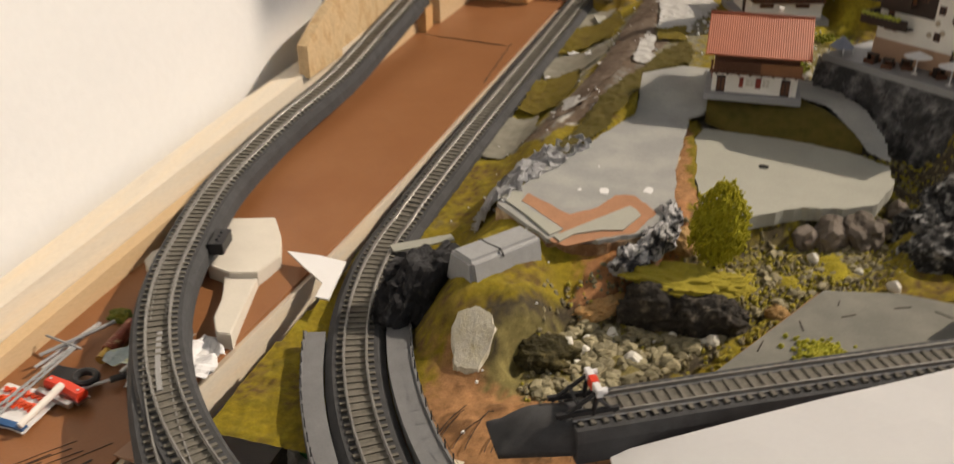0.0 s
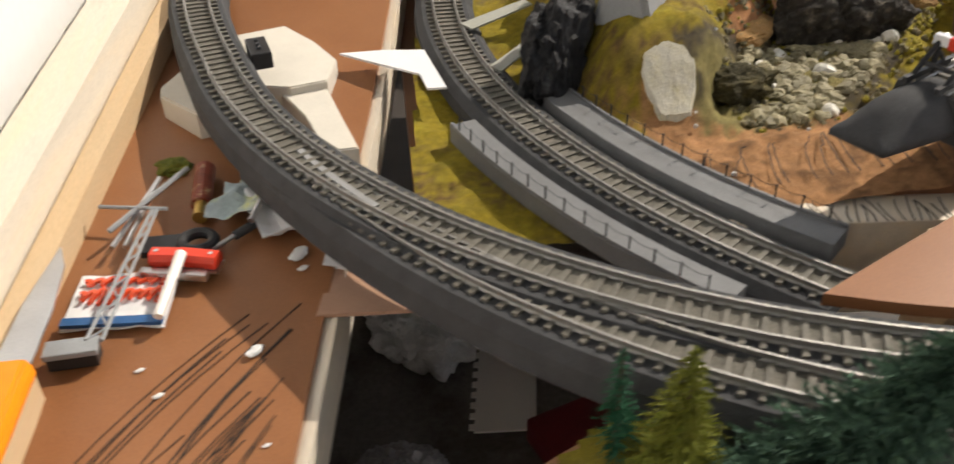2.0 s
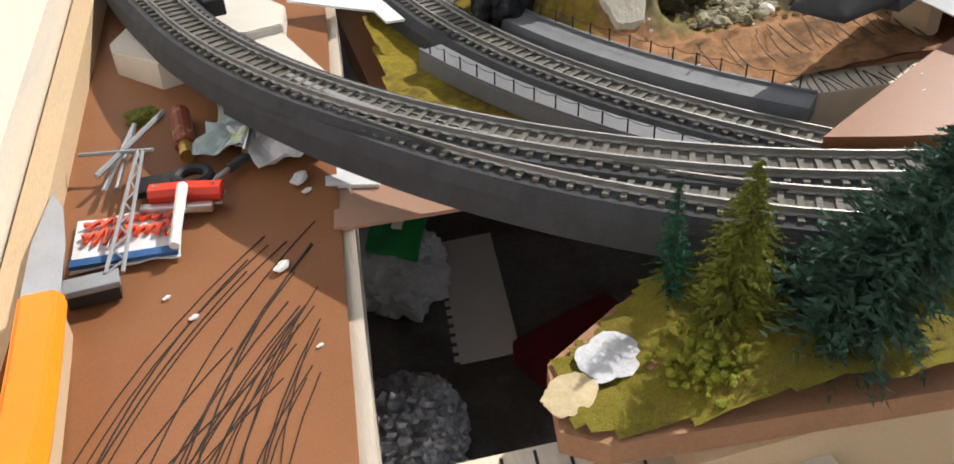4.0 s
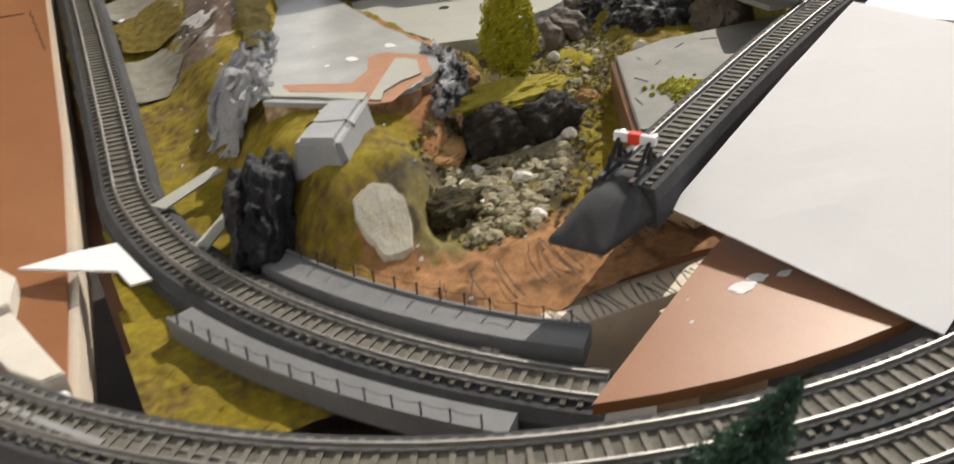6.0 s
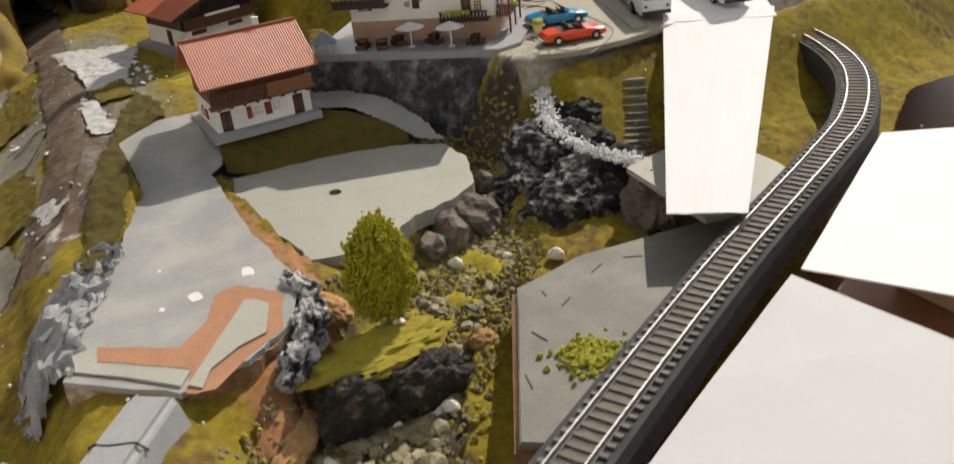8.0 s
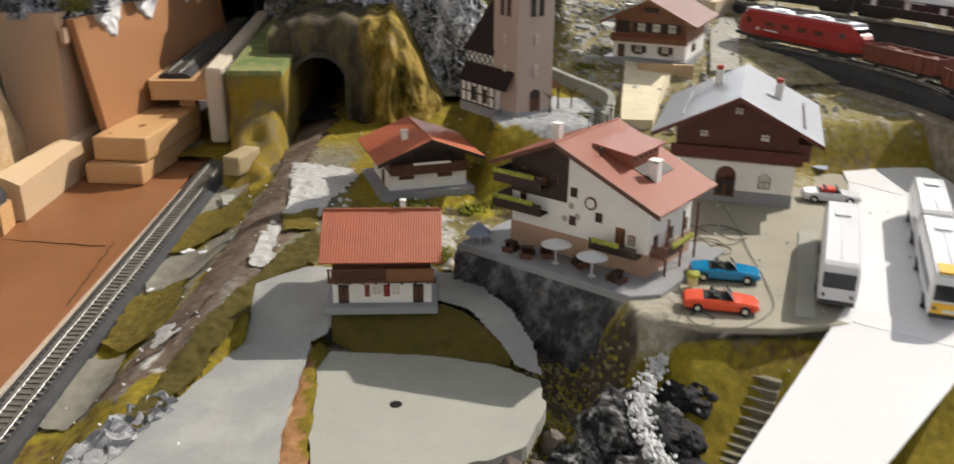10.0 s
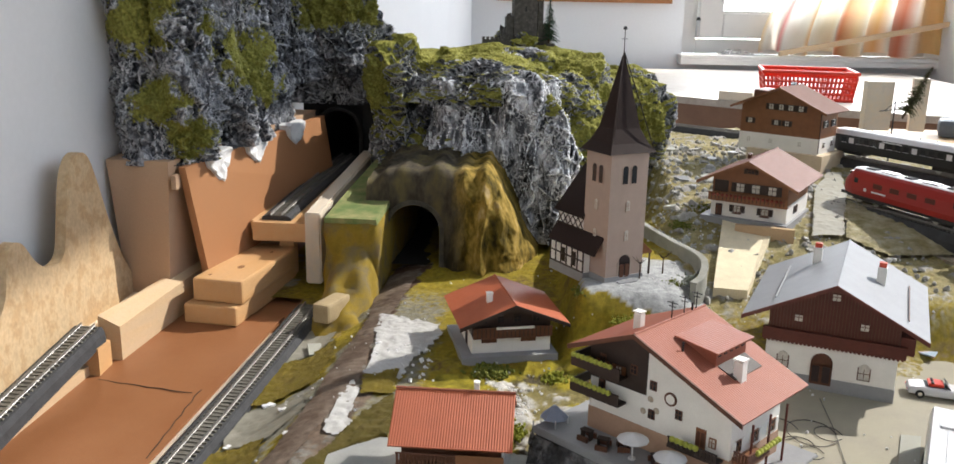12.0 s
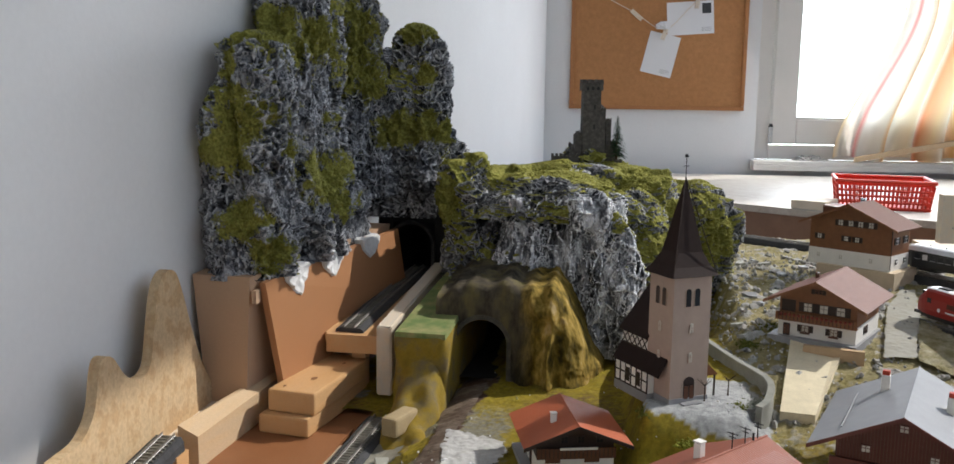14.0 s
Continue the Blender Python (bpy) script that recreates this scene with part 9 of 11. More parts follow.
shrub(0.275, 0.605, 0.150, 0.016, 90, leaf_yellow, "mossy tuft below the church yard", 10, 0.4)
shrub(0.395, 0.93, at_ground(0.395, 0.93), 0.013, 70, leaf_mid, "mossy tuft among the rubble", 11, 0.6)
shrub(0.36, 0.86, at_ground(0.36, 0.86), 0.014, 70, leaf_mid, "mossy tuft on the rubble slope", 12, 0.5)
shrub(0.16, 0.425, 0.105, 0.016, 80, leaf_yellow, "yellow-green tuft behind the small house", 13, 0.4)
for x, y, s in ((0.29, 0.665, 1), (0.318, 0.69, 2)):
    t = thing("bare_tree", pose(x, y, at_ground(x, y)), "small bare dark tree with thin branches", "tree", "bare trees")
    part("trunk", rod((0, 0, 0), (0, 0, 0.020), 0.0009, n=6, r2=0.0005), bark, t)
    rnd = random.Random(s)
    for k in range(6):
        a = rnd.uniform(0, 6.28)
        part("branch", rod((0, 0, 0.018), (0.009 * math.cos(a), 0.009 * math.sin(a), 0.024 + rnd.uniform(0, 0.004)), 0.0005, n=5, r2=0.0002), bark, t)
conifer(pose(0.173, 1.295, 0.398), 0.082, 0.021, leaf_dark, "slim dark fir beside the castle ruin", 4, n=170)
conifer(pose(0.873, 1.55, 0.262, 0, 24, 0), 0.112, 0.026, M("olive_fir", (0.085, 0.085, 0.035), 0.85, spread=0.3, scale=250, fine=1200, other=(0.05, 0.055, 0.02), mix=0.5, edge=0.2), "leaning dark fir behind the coaches", 5, n=220)

# ---------------------------------------------------------------- small scenic board in front
edge_brown = M("bare_board_edge", (0.33, 0.17, 0.09), 0.7, spread=0.12, scale=60, fine=600, bump=0.3)
sc = thing("scenic_board", pose(0, 0, 0), "loose scenic board with olive grass, rock and bare plaster", "scenic board")
sc_poly = [(-0.190, -0.342), (-0.183, -0.312), (-0.150, -0.292), (-0.125, -0.279), (-0.040, -0.262), (0.060, -0.268), (0.085, -0.33), (0.06, -0.365), (-0.06, -0.366), (-0.177, -0.352)]
part("board", prism(sc_poly, 0.016, 0.0255), edge_brown, sc, "bare brown board edge")
bm = bmesh.new()
N1, N2 = 70, 30
grid = [[None] * N2 for _ in range(N1)]
for i in range(N1):
    for j in range(N2):
        x, y = -0.19 + 0.275 * i / (N1 - 1), -0.366 + 0.105 * j / (N2 - 1)
        if inside(sc_poly, np.array([x]), np.array([y]))[0]:
            grid[i][j] = bm.verts.new((x, y, 0.0268 + 0.009 * float(smooth(-0.17, -0.10, x)) + 0.003 * noise.fractal(Vector((x * 40, y * 40, 2)), 0.9, 2, 4)))
for i in range(N1 - 1):
    for j in range(N2 - 1):
        q = (grid[i][j], grid[i + 1][j], grid[i + 1][j + 1], grid[i][j + 1])
        if all(q):
            bm.faces.new(q)
part("grass", bm, M("yellow_olive_turf", (0.25, 0.21, 0.015), 0.95, spread=0.35, scale=90, fine=1400, bump=0.9, other=(0.13, 0.10, 0.015), mix=0.5, edge=0.15), sc, "yellow-olive turf")
for x, y, r, mt, lb in ((-0.163, -0.318, 0.012, MATS["grey_plaster_cloth"], "grey rock lump"), (-0.150, -0.333, 0.009, MATS["bare_board_edge"], "bare board patch"), (-0.046, -0.333, 0.009, plaster_white, "bare plaster patch"), (-0.182, -0.330, 0.010, M("bare_pale_ply", (0.50, 0.40, 0.24), 0.8, spread=0.12, scale=60, fine=600, bump=0.3), "bare pale corner")):
    rk = part("lump", rock_mesh("lump", r, r * 0.8, r * 0.14, mt, x * 90, 4, 0.25, 1.6), mt, sc, lb)
    rk.matrix_local = pose(x, y, 0.0285 if mt is not plaster_white else 0.0305, 0, 0, 40) @ Matrix.Diagonal((1, 1, 0.35, 1))
solid("board_prop", box(-0.15, 0.05, -0.36, -0.33, -0.25, 0.0158), pine, "rough pine batten under the scenic board", "batten")
conifer(pose(-0.116, -0.318, 0.030), 0.066, 0.024, M("yellow_fir", (0.16, 0.16, 0.015), 0.85, spread=0.3, scale=250, fine=1200, other=(0.10, 0.12, 0.012), mix=0.5, edge=0.2), "yellow-green young fir on the scenic board", 11, n=240, base=0.05)
conifer(pose(-0.131, -0.298, 0.030), 0.050, 0.013, M("blue_green_fir", (0.012, 0.075, 0.035), 0.85, spread=0.3, scale=250, fine=1200), "small dark green fir on the scenic board", 12, n=140)
fir_d = Vector((0.044, -0.018, 0.100))
fir_m = Matrix.Translation((-0.088, -0.330, 0.028)) @ fir_d.to_track_quat("Z", "Y").to_matrix().to_4x4()
conifer(fir_m, 0.112, 0.034, M("blue_green_bushy_fir", (0.030, 0.070, 0.048), 0.85, spread=0.3, scale=250, fine=1200, other=(0.055, 0.105, 0.06), mix=0.55, edge=0.15), "large dark bushy fir on the scenic board", 13, n=560, base=0.03, needles=16, droop=0.15)
shrub(-0.03, -0.338, 0.029, 0.014, 70, leaf_yellow, "yellow-green tuft on the scenic board", 15, 0.5)
shrub(-0.135, -0.335, 0.031, 0.014, 70, leaf_yellow, "yellow tuft beside the young fir", 16, 0.5)

# front rail with marker strokes, beneath the scenic board
t = thing("front_rail", pose(0, 0, 0), "pale pine rail with black marker strokes", "rail")
part("rail_board", prism([(-0.258, -0.322), (-0.10, -0.330), (-0.10, -0.375), (-0.27, -0.365)], -0.012, 0.002), pine_pale, t)
random.seed(14)
for i in range(10):
    x = -0.25 + 0.012 * i
    part("marker_stroke", sweep([(x, -0.362, 0.002), (x + 0.006, -0.345, 0.002), (x + 0.009, -0.327, 0.002)], [(-0.0006, 0), (0.0006, 0), (0.0004, 0.0004), (-0.0004, 0.0004)]), marker, t)

# ---------------------------------------------------------------- dim storage under the layout
solid("storage_box", box(-0.255, 0.10, -0.30, 0.10, FLOOR, -0.165, bevel=0.004), M("grey_black_crate", (0.20, 0.185, 0.175), 0.7, spread=0.3, scale=14, fine=300, bump=0.2, other=(0.07, 0.06, 0.05), mix=0.5, edge=0.1), "black storage box under the layout", "box")
card = thing("toothed_card", pose(-0.136, -0.041, -0.1635, 0, -6, -9), "white plastic card with a toothed edge", "card")
bm = box(-0.018, 0.022, -0.068, 0.068, 0.0, 0.0015)
part("sheet", bm, white_lacquer, card)
for i in range(14):
    part("tooth", box(-0.0215, -0.018, -0.066 + 0.0096 * i, -0.061 + 0.0096 * i, 0.0, 0.0015), white_lacquer, card)
bag_m = M("white_plastic_bag", (0.55, 0.55, 0.56), 0.4, spread=0.12, scale=40, fine=500, bump=0.4)
me = rock_mesh("plastic_bag", 0.040, 0.052, 0.030, bag_m, 3.3, 5, 0.25, 2.6)
solid("plastic_bag", me, bag_m, "crumpled white plastic bag under the layout", "plastic bag", m=pose(-0.190, 0.000, -0.147, 0, 0, 15))
t = thing("green_packet", pose(-0.176, -0.004, -0.112, 20, 10, -25), "dark green foil packet with pale print", "packet")
bm = box(-0.018, 0.018, -0.034, 0.034, 0, 0.006, bevel=0.002)
bmesh.ops.subdivide_edges(bm, edges=bm.edges[:], cuts=3, use_grid_fill=True)
crumple(bm, 0.003, 60)
part("pack", bm, M("green_foil", (0.012, 0.20, 0.05), 0.35, spread=0.2, scale=60, fine=500, bump=0.2), t)
part("print_bar", box(-0.004, 0.003, -0.014, 0.008, 0.0045, 0.0082), white_lacquer, t, "bar of pale print")
me = rock_mesh("foil_ball", 0.034, 0.034, 0.034, foil, 8.4, 5, 0.10, 9.0)
solid("foil_ball", me, foil, "crumpled ball of dark foil and cling film", "foil ball", m=pose(-0.212, -0.170, -0.145))
solid("red_case", box(-0.04, 0.04, -0.03, 0.03, 0, 0.02, bevel=0.003), M("dark_red_cloth", (0.12, 0.012, 0.015), 0.6, spread=0.2, scale=60, fine=600, bump=0.2), "dark red case on the storage box", "case", m=pose(-0.085, -0.13, -0.1648, 0, 0, 20))
t = thing("brown_card", pose(0, 0, 0), "triangular brown card jutting over the board edge", "card")
part("sheet", prism([(-0.227, -0.130), (-0.170, -0.196), (-0.238, -0.192)], 0.0145, 0.0165), M("brown_pink_card", (0.36, 0.21, 0.14), 0.7, spread=0.06, scale=40, fine=600), t)
part("torn_flap", prism([(-0.232, -0.128), (-0.204, -0.148), (-0.212, -0.166), (-0.236, -0.158)], 0.0167, 0.0185), plaster_white, t, "white torn flap with black specks")

# ---------------------------------------------------------------- tools and scraps on the ramp
def on_ramp(x, y, up=0.0):
    return (x, y, ramp_z(y) + up)


t = thing("kitchen_knife", pose(0, 0, 0), "kitchen knife with a bright orange handle", "knife")
blade = [(-0.3435, -0.232), (-0.3580, -0.232), (-0.3575, -0.190), (-0.3525, -0.150), (-0.3470, -0.165), (-0.3440, -0.195)]
part("blade", prism(blade, 0.0345, 0.0355), steel, t, "bright steel blade")
bm = sweep([(-0.350, -0.230, 0.034), (-0.3495, -0.262, 0.034), (-0.350, -0.30, 0.033), (-0.352, -0.335, 0.032), (-0.357, -0.362, 0.031)], [(-0.0075, -0.004), (0.0075, -0.004), (0.009, 0.001), (0.0065, 0.0062), (-0.0065, 0.0062), (-0.009, 0.001)])
bmesh.ops.bevel(bm, geom=bm.edges[:], offset=0.0012, segments=2, affect="EDGES")
part("handle", bm, orange_plastic, t, "bright orange handle")
solid("offcut", box(-0.3565, -0.3455, -0.33, -0.225, 0.012, 0.0298), pine, "pine offcut under the knife", "offcut")

wr = thing("chocolate_wrapper", pose(-0.3245, -0.173, ramp_z(-0.173) + 0.0005, 4, 0, -4), "white chocolate wrapper with red and blue shapes", "wrapper")
bm = bmesh.new()
bmesh.ops.create_grid(bm, x_segments=14, y_segments=10, size=1, matrix=Matrix.Diagonal((0.0225, 0.0175, 1, 1)))
for v in bm.verts:
    v.co.z += 0.0022 + 0.0016 * noise.noise(v.co * 90)
bmesh.ops.solidify(bm, geom=bm.faces[:], thickness=0.0008)
part("foil", bm, paper, wr)
part("blue_band", box(-0.022, 0.022, -0.0172, -0.0125, 0.0026, 0.0046), M("blue_print", (0.03, 0.10, 0.25), 0.5, spread=0.05), wr, "blue printed band")
for row, amp, y0, n in ((0, 0.0042, 0.0015, 9), (1, 0.0022, 0.0105, 7)):
    line = [(-0.019 + 0.038 * u + 0.0014 * math.sin(n * 6.283 * u), y0 + amp * math.sin(n * 6.283 * u + 0.7) * (1 - 0.4 * math.cos(9 * u)), 0.0047) for u in np.linspace(0, 1, 16 * n // 2)]
    part("red_print", sweep(line, [(-0.0009, -0.0016), (0.0009, -0.0016), (0.0009, 0.0), (-0.0009, 0.0)]), car_red, wr, "red printed shape")

mast_m = M("grey_mast_plastic", (0.27, 0.28, 0.29), 0.5, spread=0.08, scale=90, fine=900, bump=0.05)
t = thing("lattice_mast", pose(0, 0, 0), "grey plastic lattice mast lying on the ramp", "mast")
a, b = Vector(on_ramp(-0.3165, -0.120, 0.012)), Vector(on_ramp(-0.328, -0.205, 0.010))
dirn = (b - a).normalized()
side = Vector((dirn.y, -dirn.x, 0)).normalized()
for s in (-1, 1):
    part("rail_bar", rod(a + side * 0.0012 * s, b + side * 0.0034 * s, 0.0009, n=6), mast_m, t)
for i in range(11):
    u, v = i / 11, (i + 1) / 11
    p = a.lerp(b, u) + side * (0.0012 + 0.0022 * u) * (1 if i % 2 else -1)
    q = a.lerp(b, v) + side * (0.0012 + 0.0022 * v) * (-1 if i % 2 else 1)
    part("lattice_bar", rod(p, q, 0.0005, n=5), mast_m, t)
part("mast_foot", box(-0.012, 0.010, -0.005, 0.005, 0.005, 0.008, bevel=0.0008, m=Matrix.Translation(b + Vector((-0.008, -0.002, -0.008))) @ Matrix.Rotation(radians(4), 4, "Z")), mast_m, t)
part("foot_block", box(-0.011, 0.009, -0.0042, 0.0042, -0.001, 0.0049, m=Matrix.Translation(b + Vector((-0.008, -0.002, -0.008))) @ Matrix.Rotation(radians(4), 4, "Z")), black_plastic, t, "black foot block")
part("cross_arm", rod(a + Vector((-0.028, 0.006, 0)), a + Vector((0.006, -0.001, 0)), 0.001, n=6), mast_m, t)
part("stay", rod(a + Vector((-0.02, -0.012, -0.003)), a + Vector((0.012, 0.030, 0.004)), 0.0014, n=6), mast_m, t)

t = thing("pocket_knife", pose(-0.298, -0.1555, ramp_z(-0.156) + 0.006, 0, 0, -13), "red-handled pocket knife among tools", "pocket knife")
part("scale", sweep([(-0.016, 0, 0), (0.0, 0.001, 0), (0.016, 0, 0)], [(-0.0040, 0), (0.0040, 0), (0.0046, 0.0035), (0.003, 0.0062), (-0.003, 0.0062), (-0.0046, 0.0035)]), red_plastic, t, "red plastic handle")
part("liner", box(-0.0165, 0.0165, -0.0048, 0.0048, -0.0018, -0.0003), steel, t)
part("spine", box(-0.019, 0.013, -0.0096, -0.0052, -0.003, 0.0012, bevel=0.0008), steel, t)
for x in (-0.013, 0.013):
    part("rivet", cyl(0.0011, 0.0011, 0.006, 0.0068, 10, x=x), chrome, t)
solid("plastic_stick", rod(on_ramp(-0.2985, -0.157, 0.013), on_ramp(-0.3045, -0.192, 0.008), 0.0026, n=10, r2=0.0022), white_lacquer, "short cream plastic stick", "stick")
bm = bmesh.new()
ringv = [[bm.verts.new(((0.0075 + 0.0028 * math.cos(c)) * math.cos(a), (0.0064 + 0.0028 * math.cos(c)) * math.sin(a), 0.003 + 0.0028 * math.sin(c))) for c in np.linspace(0, 6.2832, 9)[:-1]] for a in np.linspace(0, 6.2832, 25)[:-1]]
for i in range(24):
    for k in range(8):
        bm.faces.new((ringv[i][k], ringv[(i + 1) % 24][k], ringv[(i + 1) % 24][(k + 1) % 8], ringv[i][(k + 1) % 8]))
t = thing("black_fitting", pose(-0.2945, -0.140, ramp_z(-0.140) + 0.003, 6, 0, 0), "black plastic ring fitting among tools", "fitting")
part("ring", bm, black_plastic, t)
part("plate", box(-0.026, -0.006, -0.006, 0.006, 0.0, 0.004, bevel=0.0008), black_plastic, t)
t = thing("screwdriver", pose(0, 0, 0), "small steel screwdriver with a ribbed shaft", "screwdriver")
part("shaft", rod(on_ramp(-0.293, -0.151, 0.005), on_ramp(-0.277, -0.136, 0.005), 0.0012, n=8), steel, t)
part("grip", rod(on_ramp(-0.278, -0.137, 0.005), on_ramp(-0.268, -0.128, 0.005), 0.0024, n=10), bed_grey, t)
t = thing("tweezers", pose(0, 0, 0), "steel tweezers lying among tools", "tweezers")
for s in (-1, 1):
    part("arm", rod(on_ramp(-0.320, -0.088, 0.008), on_ramp(-0.331 + 0.003 * s, -0.141, 0.007), 0.0013, n=6), steel, t)
t = thing("glue_tube", pose(0, 0, 0), "small red-brown glue tube with a brass cap", "tube")
part("tube", rod(on_ramp(-0.298, -0.080, 0.006), on_ramp(-0.2965, -0.112, 0.006), 0.0052, n=14), M("red_brown_label", (0.20, 0.04, 0.02), 0.45, spread=0.25, scale=90, fine=600, other=(0.45, 0.35, 0.2), mix=0.6, edge=0.05), t)
part("cap", rod(on_ramp(-0.2965, -0.112, 0.006), on_ramp(-0.296, -0.122, 0.006), 0.0036, n=12), M("brass_cap", (0.45, 0.30, 0.08), 0.35, metal=0.8, spread=0.1), t, "brass cap")
solid("moss_scrap", rock_mesh("moss_scrap", 0.009, 0.008, 0.004, leaf_mid, 2.2, 3, 0.4, 2.0), leaf_mid, "scrap of olive scatter moss", "moss", m=pose(-0.317, -0.070, ramp_z(-0.07) + 0.002))
for name, x, y, sx, sy, rz, mt, lb, seed in (("crumpled_paper", -0.246, -0.110, 0.028, 0.026, 20, paper, "crumpled torn white paper", 1.0), ("folded_leaflet", -0.272, -0.098, 0.012, 0.028, -16, M("pale_blue_leaflet", (0.42, 0.50, 0.52), 0.6, spread=0.1, scale=60, fine=500, other=(0.55, 0.58, 0.28), mix=0.56, edge=0.06), "folded pale blue leaflet with yellow print", 4.0), ("crumpled_paper", -0.236, -0.100, 0.016, 0.014, 60, paper, "small torn white paper with black specks", 7.0)):
    bm = bmesh.new()
    bmesh.ops.create_grid(bm, x_segments=16, y_segments=16, size=1, matrix=Matrix.Diagonal((sx, sy, 1, 1)))
    for v in bm.verts:
        p = v.co * 70 + Vector((seed, seed, 0))
        v.co.z += 0.006 + 0.009 * noise.noise(p) + 0.003 * noise.noise(p * 2.3)
        v.co.x += 0.004 * noise.noise(p * 0.8 + Vector((9, 0, 0)))
        v.co.y += 0.005 * noise.noise(p * 0.8 + Vector((0, 9, 0)))
    bmesh.ops.solidify(bm, geom=bm.faces[:], thickness=0.0006)
    solid(name, bm, mt, lb, "paper", m=pose(x, y, ramp_z(y), 0, 0, rz))
solid("silver_pen", rod(on_ramp(-0.252, -0.082, 0.020), on_ramp(-0.269, -0.136, 0.012), 0.0016, n=8), steel, "thin silver rod across the torn paper", "rod")
chip = rock_mesh("plaster_chip", 0.0055, 0.0030, 0.0018, plaster_white, 5.1, 3, 0.35, 1.5)
for x, y, s in ((-0.263, -0.211, 0.8), (-0.247, -0.151, 1.1), (-0.30, -0.23, 0.4), (-0.245, -0.16, 0.5), (-0.31, -0.215, 0.35), (-0.255, -0.26, 0.3)):
    solid("plaster_chip", chip, plaster_white, "small pale plaster chip on the hardboard", "chip", "plaster chips", m=pose(x, y, ramp_z(y) + 0.002 * s, 0, 0, 20 + 40 * s) @ Matrix.Diagonal((s, s, s, 1)))

# white foam boards under the outer curve, torn white cards
t = thing("foam_board", pose(0, 0, 0), "thick white foam board wedged under the curved track", "foam board")
part("slab", prism([(-0.305, 0.068), (-0.286, 0.074), (-0.265, 0.081), (-0.245, 0.052), (-0.230, 0.021), (-0.235, -0.008), (-0.256, -0.014), (-0.278, -0.008), (-0.300, 0.03)], ramp_z(0.03) - 0.002, 0.0415, bevel=0.0008), M("white_foam", (0.60, 0.56, 0.49), 0.8, spread=0.04, scale=60, fine=700, bump=0.2), t)
part("lower_slab", prism([(-0.262, -0.012), (-0.236, -0.006), (-0.226, -0.047), (-0.217, -0.082), (-0.228, -0.083), (-0.240, -0.066), (-0.247, -0.042)], ramp_z(-0.05) - 0.003, 0.0365, bevel=0.0008), MATS["white_foam"], t, "lower piece of white foam board")
part("end_slab", prism([(-0.330, -0.015), (-0.332, -0.003), (-0.3235, 0.019), (-0.3065, 0.021), (-0.290, -0.036), (-0.306, -0.041)], ramp_z(0.0) - 0.004, 0.0425, bevel=0.001), MATS["white_foam"], t, "thick end of the foam board")
solid("white_card", prism([(-0.228, 0.0295), (-0.200, 0.030), (-0.1756, 0.0261), (-0.166, -0.0285), (-0.1771, -0.0282), (-0.1803, -0.008), (-0.204, 0.010)], 0.0400, 0.0414), paper, "torn white card lying on the ramp edge", "card")
for pl, z in (([(-0.150, 0.055), (-0.105, 0.078), (-0.100, 0.072), (-0.143, 0.048)], 0.044), ([(-0.138, -0.004), (-0.112, 0.020), (-0.108, 0.014), (-0.132, -0.010)], 0.040), ([(-0.105, 0.040), (-0.078, 0.066), (-0.066, 0.056), (-0.094, 0.030)], 0.046)):
    bm = prism(pl, z, z + 0.0012)
    for v in bm.verts:
        v.co.z += 0.006 * (v.co.y - pl[0][1]) / 0.03
    solid("card_strip", bm, grey_pale, "torn grey card strip beside the black rock", "card", "torn card strips")

# ---------------------------------------------------------------- papers and boards by the siding
bt = thing("side_hardboard", pose(0, 0, 0), "brown hardboard sheet with a white scuff mark", "board")
arc_in = [(0.1 + 0.384 * math.cos(radians(a)), 0.1 + 0.384 * math.sin(radians(a))) for a in range(248, 292, 4)]
part("sheet", prism([(-0.030, -0.248), (0.061, -0.198), (0.12, -0.17), (0.40, -0.03), (0.62, 0.06), (0.62, -0.255)] + arc_in[::-1], 0.052, 0.0575), hardboard, bt)
random.seed(77)
for cx, cy, r in ((0.055, -0.228, 0.008), (0.066, -0.226, 0.006), (0.078, -0.230, 0.004), (0.02, -0.236, 0.0012), (0.03, -0.222, 0.001)):
    pl = [(cx + r * (0.6 + 0.6 * random.random()) * math.cos(q), cy + 0.55 * r * (0.6 + 0.6 * random.random()) * math.sin(q)) for q in np.linspace(0, 6.283, 13)[:-1]]
    part("scuff", prism(pl, 0.0574, 0.0578), plaster_white, bt, "white plaster scuff")
solid("board_post", box(0.25, 0.29, -0.2, -0.16, -0.02, 0.0518), pine, "pine block carrying the hardboard", "block")
solid("board_post", box(0.02, 0.06, -0.243, -0.215, -0.02, 0.0518), pine, "pine block carrying the hardboard", "block")


